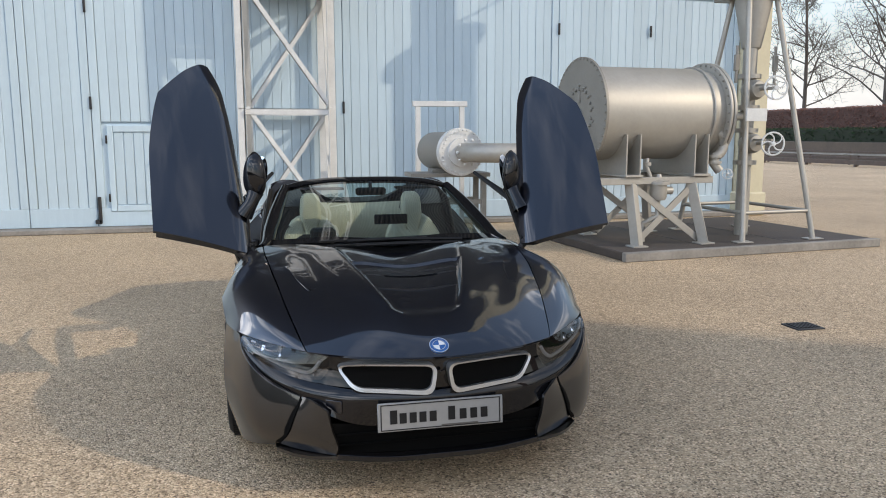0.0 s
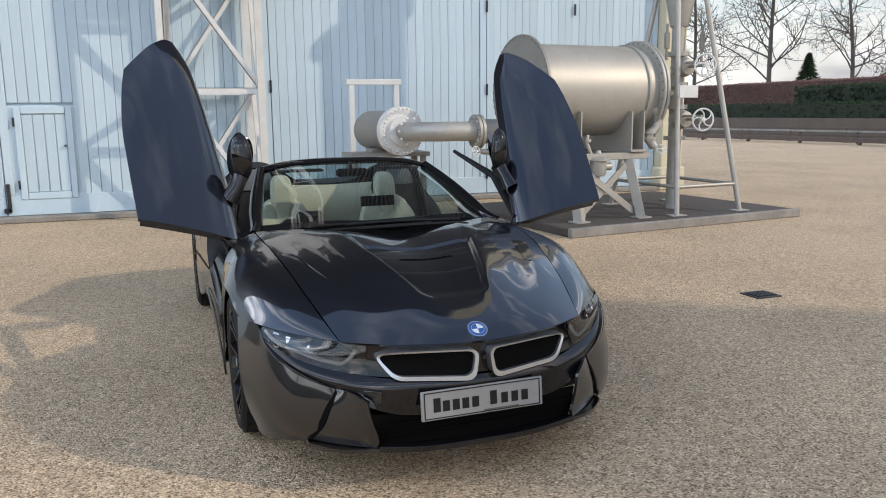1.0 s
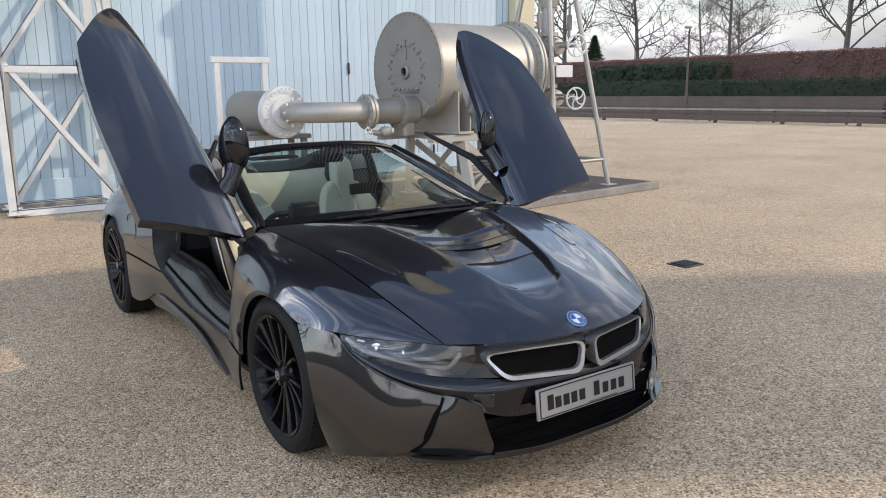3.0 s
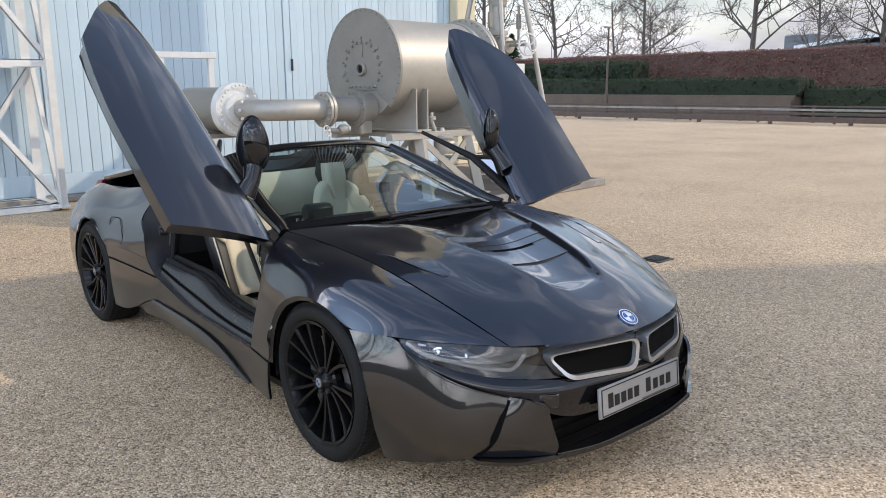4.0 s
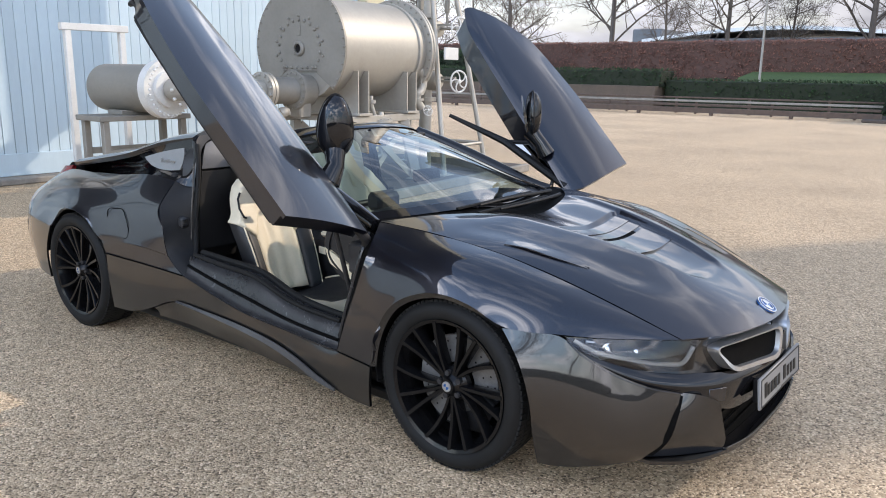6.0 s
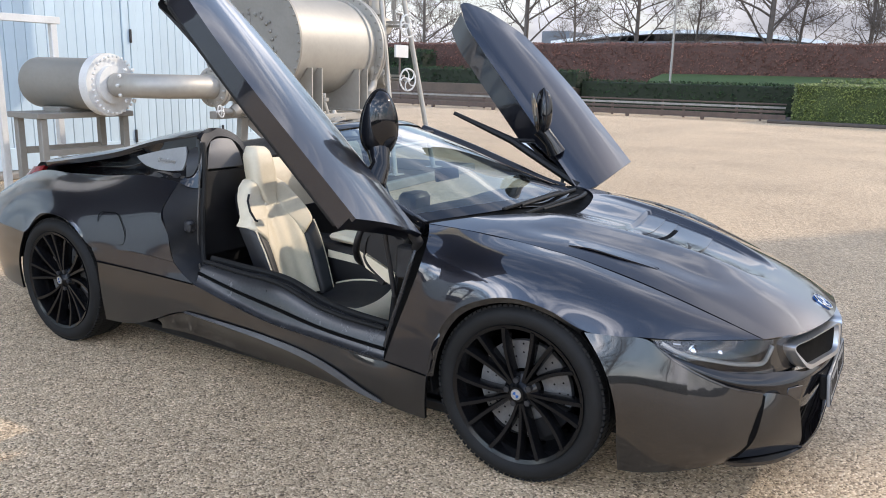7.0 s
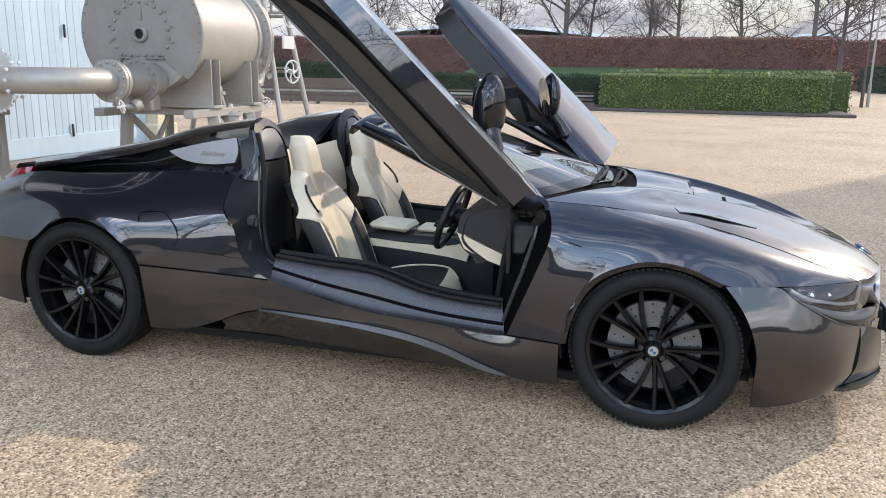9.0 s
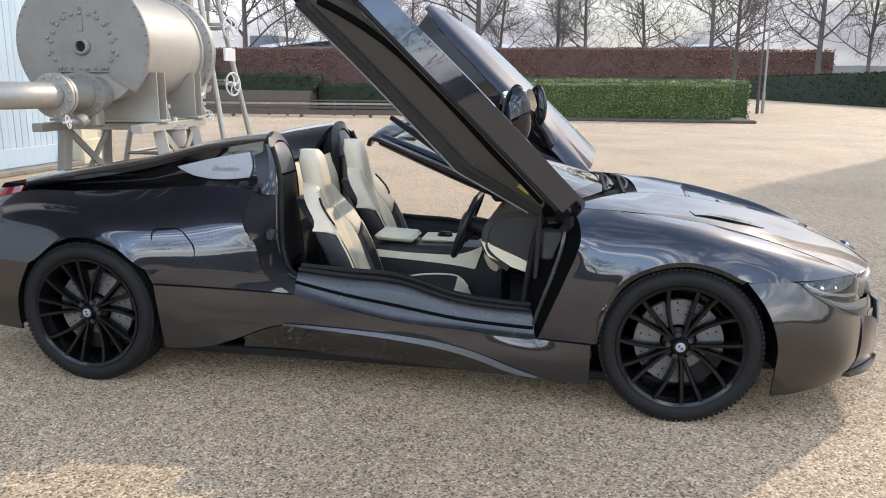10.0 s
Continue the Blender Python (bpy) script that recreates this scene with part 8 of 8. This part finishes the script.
CAP = Build().lathe([(0.0, 0.0), (0.021, 0.0), (0.021, 0.005), (0.0, 0.007)], pose(0, 0, 0, 0, 90, 0), 28).mesh("centre_cap")
CAP.materials.append(M_SATINSILVER)
CAPQ = Build()
CAPQ.add([(0.001, 0, 0)] + [(0.0, 0.013 * math.cos(radians(a)), 0.013 * math.sin(radians(a))) for a in range(0, 91, 15)], [(0, i, i + 1) for i in range(1, 7)])
CAPQ = CAPQ.mesh("cap_quarter")
CAPQ.materials.append(M_BLUE)
WHEELS = []
HOLES = []
for wide in (0.215, 0.245):
    h = wide / 2
    ty, tb, rm = wheel_meshes(wide)
    ty.materials.append(M_RUBBER)
    tb.materials.append(M_RUBBER)
    rm.materials.append(M_RIM)
    spokes = [spoke_mesh(h, radians(a)) for a in (-9.5, 9.5, 36)]
    for q in spokes:
        q.materials.append(M_RIM)
    hub = Build().lathe([(0.0, h - 0.085), (0.072, h - 0.085), (0.070, h - 0.060), (0.050, h - 0.044), (0.033, h - 0.026), (0.030, h - 0.016), (0.0, h - 0.016)], pose(0, 0, 0, 0, 90, 0), 40).mesh("hub")
    hub.materials.append(M_RIM)
    disc = Build().lathe([(0.08, h - 0.120), (0.192, h - 0.120), (0.192, h - 0.094), (0.08, h - 0.094)], pose(0, 0, 0, 0, 90, 0), 56, closed=True).mesh("brake_disc")
    disc.materials.append(M_DISC)
    hole = Build()
    for i in range(24):
        a = 2 * math.pi * i / 24
        for rr in (0.128 + 0.016 * (i % 2), 0.166 + 0.012 * (i % 2)):
            hole.lathe([(0.0, h - 0.0935), (0.0045, h - 0.0935)], pose(0, 0, 0, 0, 90, 0) @ Matrix.Translation((rr * math.cos(a), rr * math.sin(a), 0)), 6)
    hole = hole.mesh("drilled_holes")
    hole.materials.append(M_VOID)
    HOLES.append(hole)
    cal = Build()
    P = []
    for i in range(9):
        a = radians(150 + 60 * i / 8)
        P.append([Vector((dx, rr * math.sin(a), rr * math.cos(a))) for dx, rr in ((h - 0.155, 0.125), (h - 0.085, 0.125), (h - 0.085, 0.200), (h - 0.155, 0.200))])
    cal.grid([[tuple(p) for p in row] for row in P], loop=True)
    cal.f.append((0, 1, 2, 3))
    cal.f.append((35, 34, 33, 32))
    cal = cal.mesh("caliper")
    cal.materials.append(M_SATINBLACK)
    nut = Build().lathe([(0.0, h - 0.05), (0.012, h - 0.05), (0.012, h - 0.030), (0.0, h - 0.030)], pose(0, 0, 0, 0, 90, 0), 6)
    nut.v = [(x, y, z + 0.050) for x, y, z in nut.v]
    nut = nut.mesh("wheel_bolt")
    nut.materials.append(M_BLACKIRON)
    WHEELS.append((ty, tb, rm, spokes, hub, disc, cal, nut))
for x, y, k, spin in ((-0.818, -1.40, 0, 50), (0.818, -1.40, 0, 40), (-0.850, 1.40, 1, 15), (0.850, 1.40, 1, 33)):
    wide = (0.215, 0.245)[k]
    build_wheel(car_wheel(x, y, wide, spin), WHEELS[k], wide)
# dark wheel housings
for y in (-1.41, 1.38):
    for s in (-1, 1):
        b = Build()
        P = []
        for i in range(25):
            a = radians(-12 + 204 * i / 24)
            P.append([(s * w, y + 0.392 * math.cos(a), 0.352 + 0.388 * math.sin(a)) for w in (0.60, 0.905 if y < 0 else 0.940)])
        Q = np.array(P)
        c = np.array([0, y, 0.352])
        out = Q + (Q - c) * np.array([0, 0.02, 0.02])
        part("wheel_housing", solid(Q, 0, inner=out), M_SATINBLACK, car, sharp=60)
        b = Build()
        b.box((0.02, 0.80, 0.62), (s * 0.59, y, 0.46))
        part("housing_wall", b, M_SATINBLACK, car)
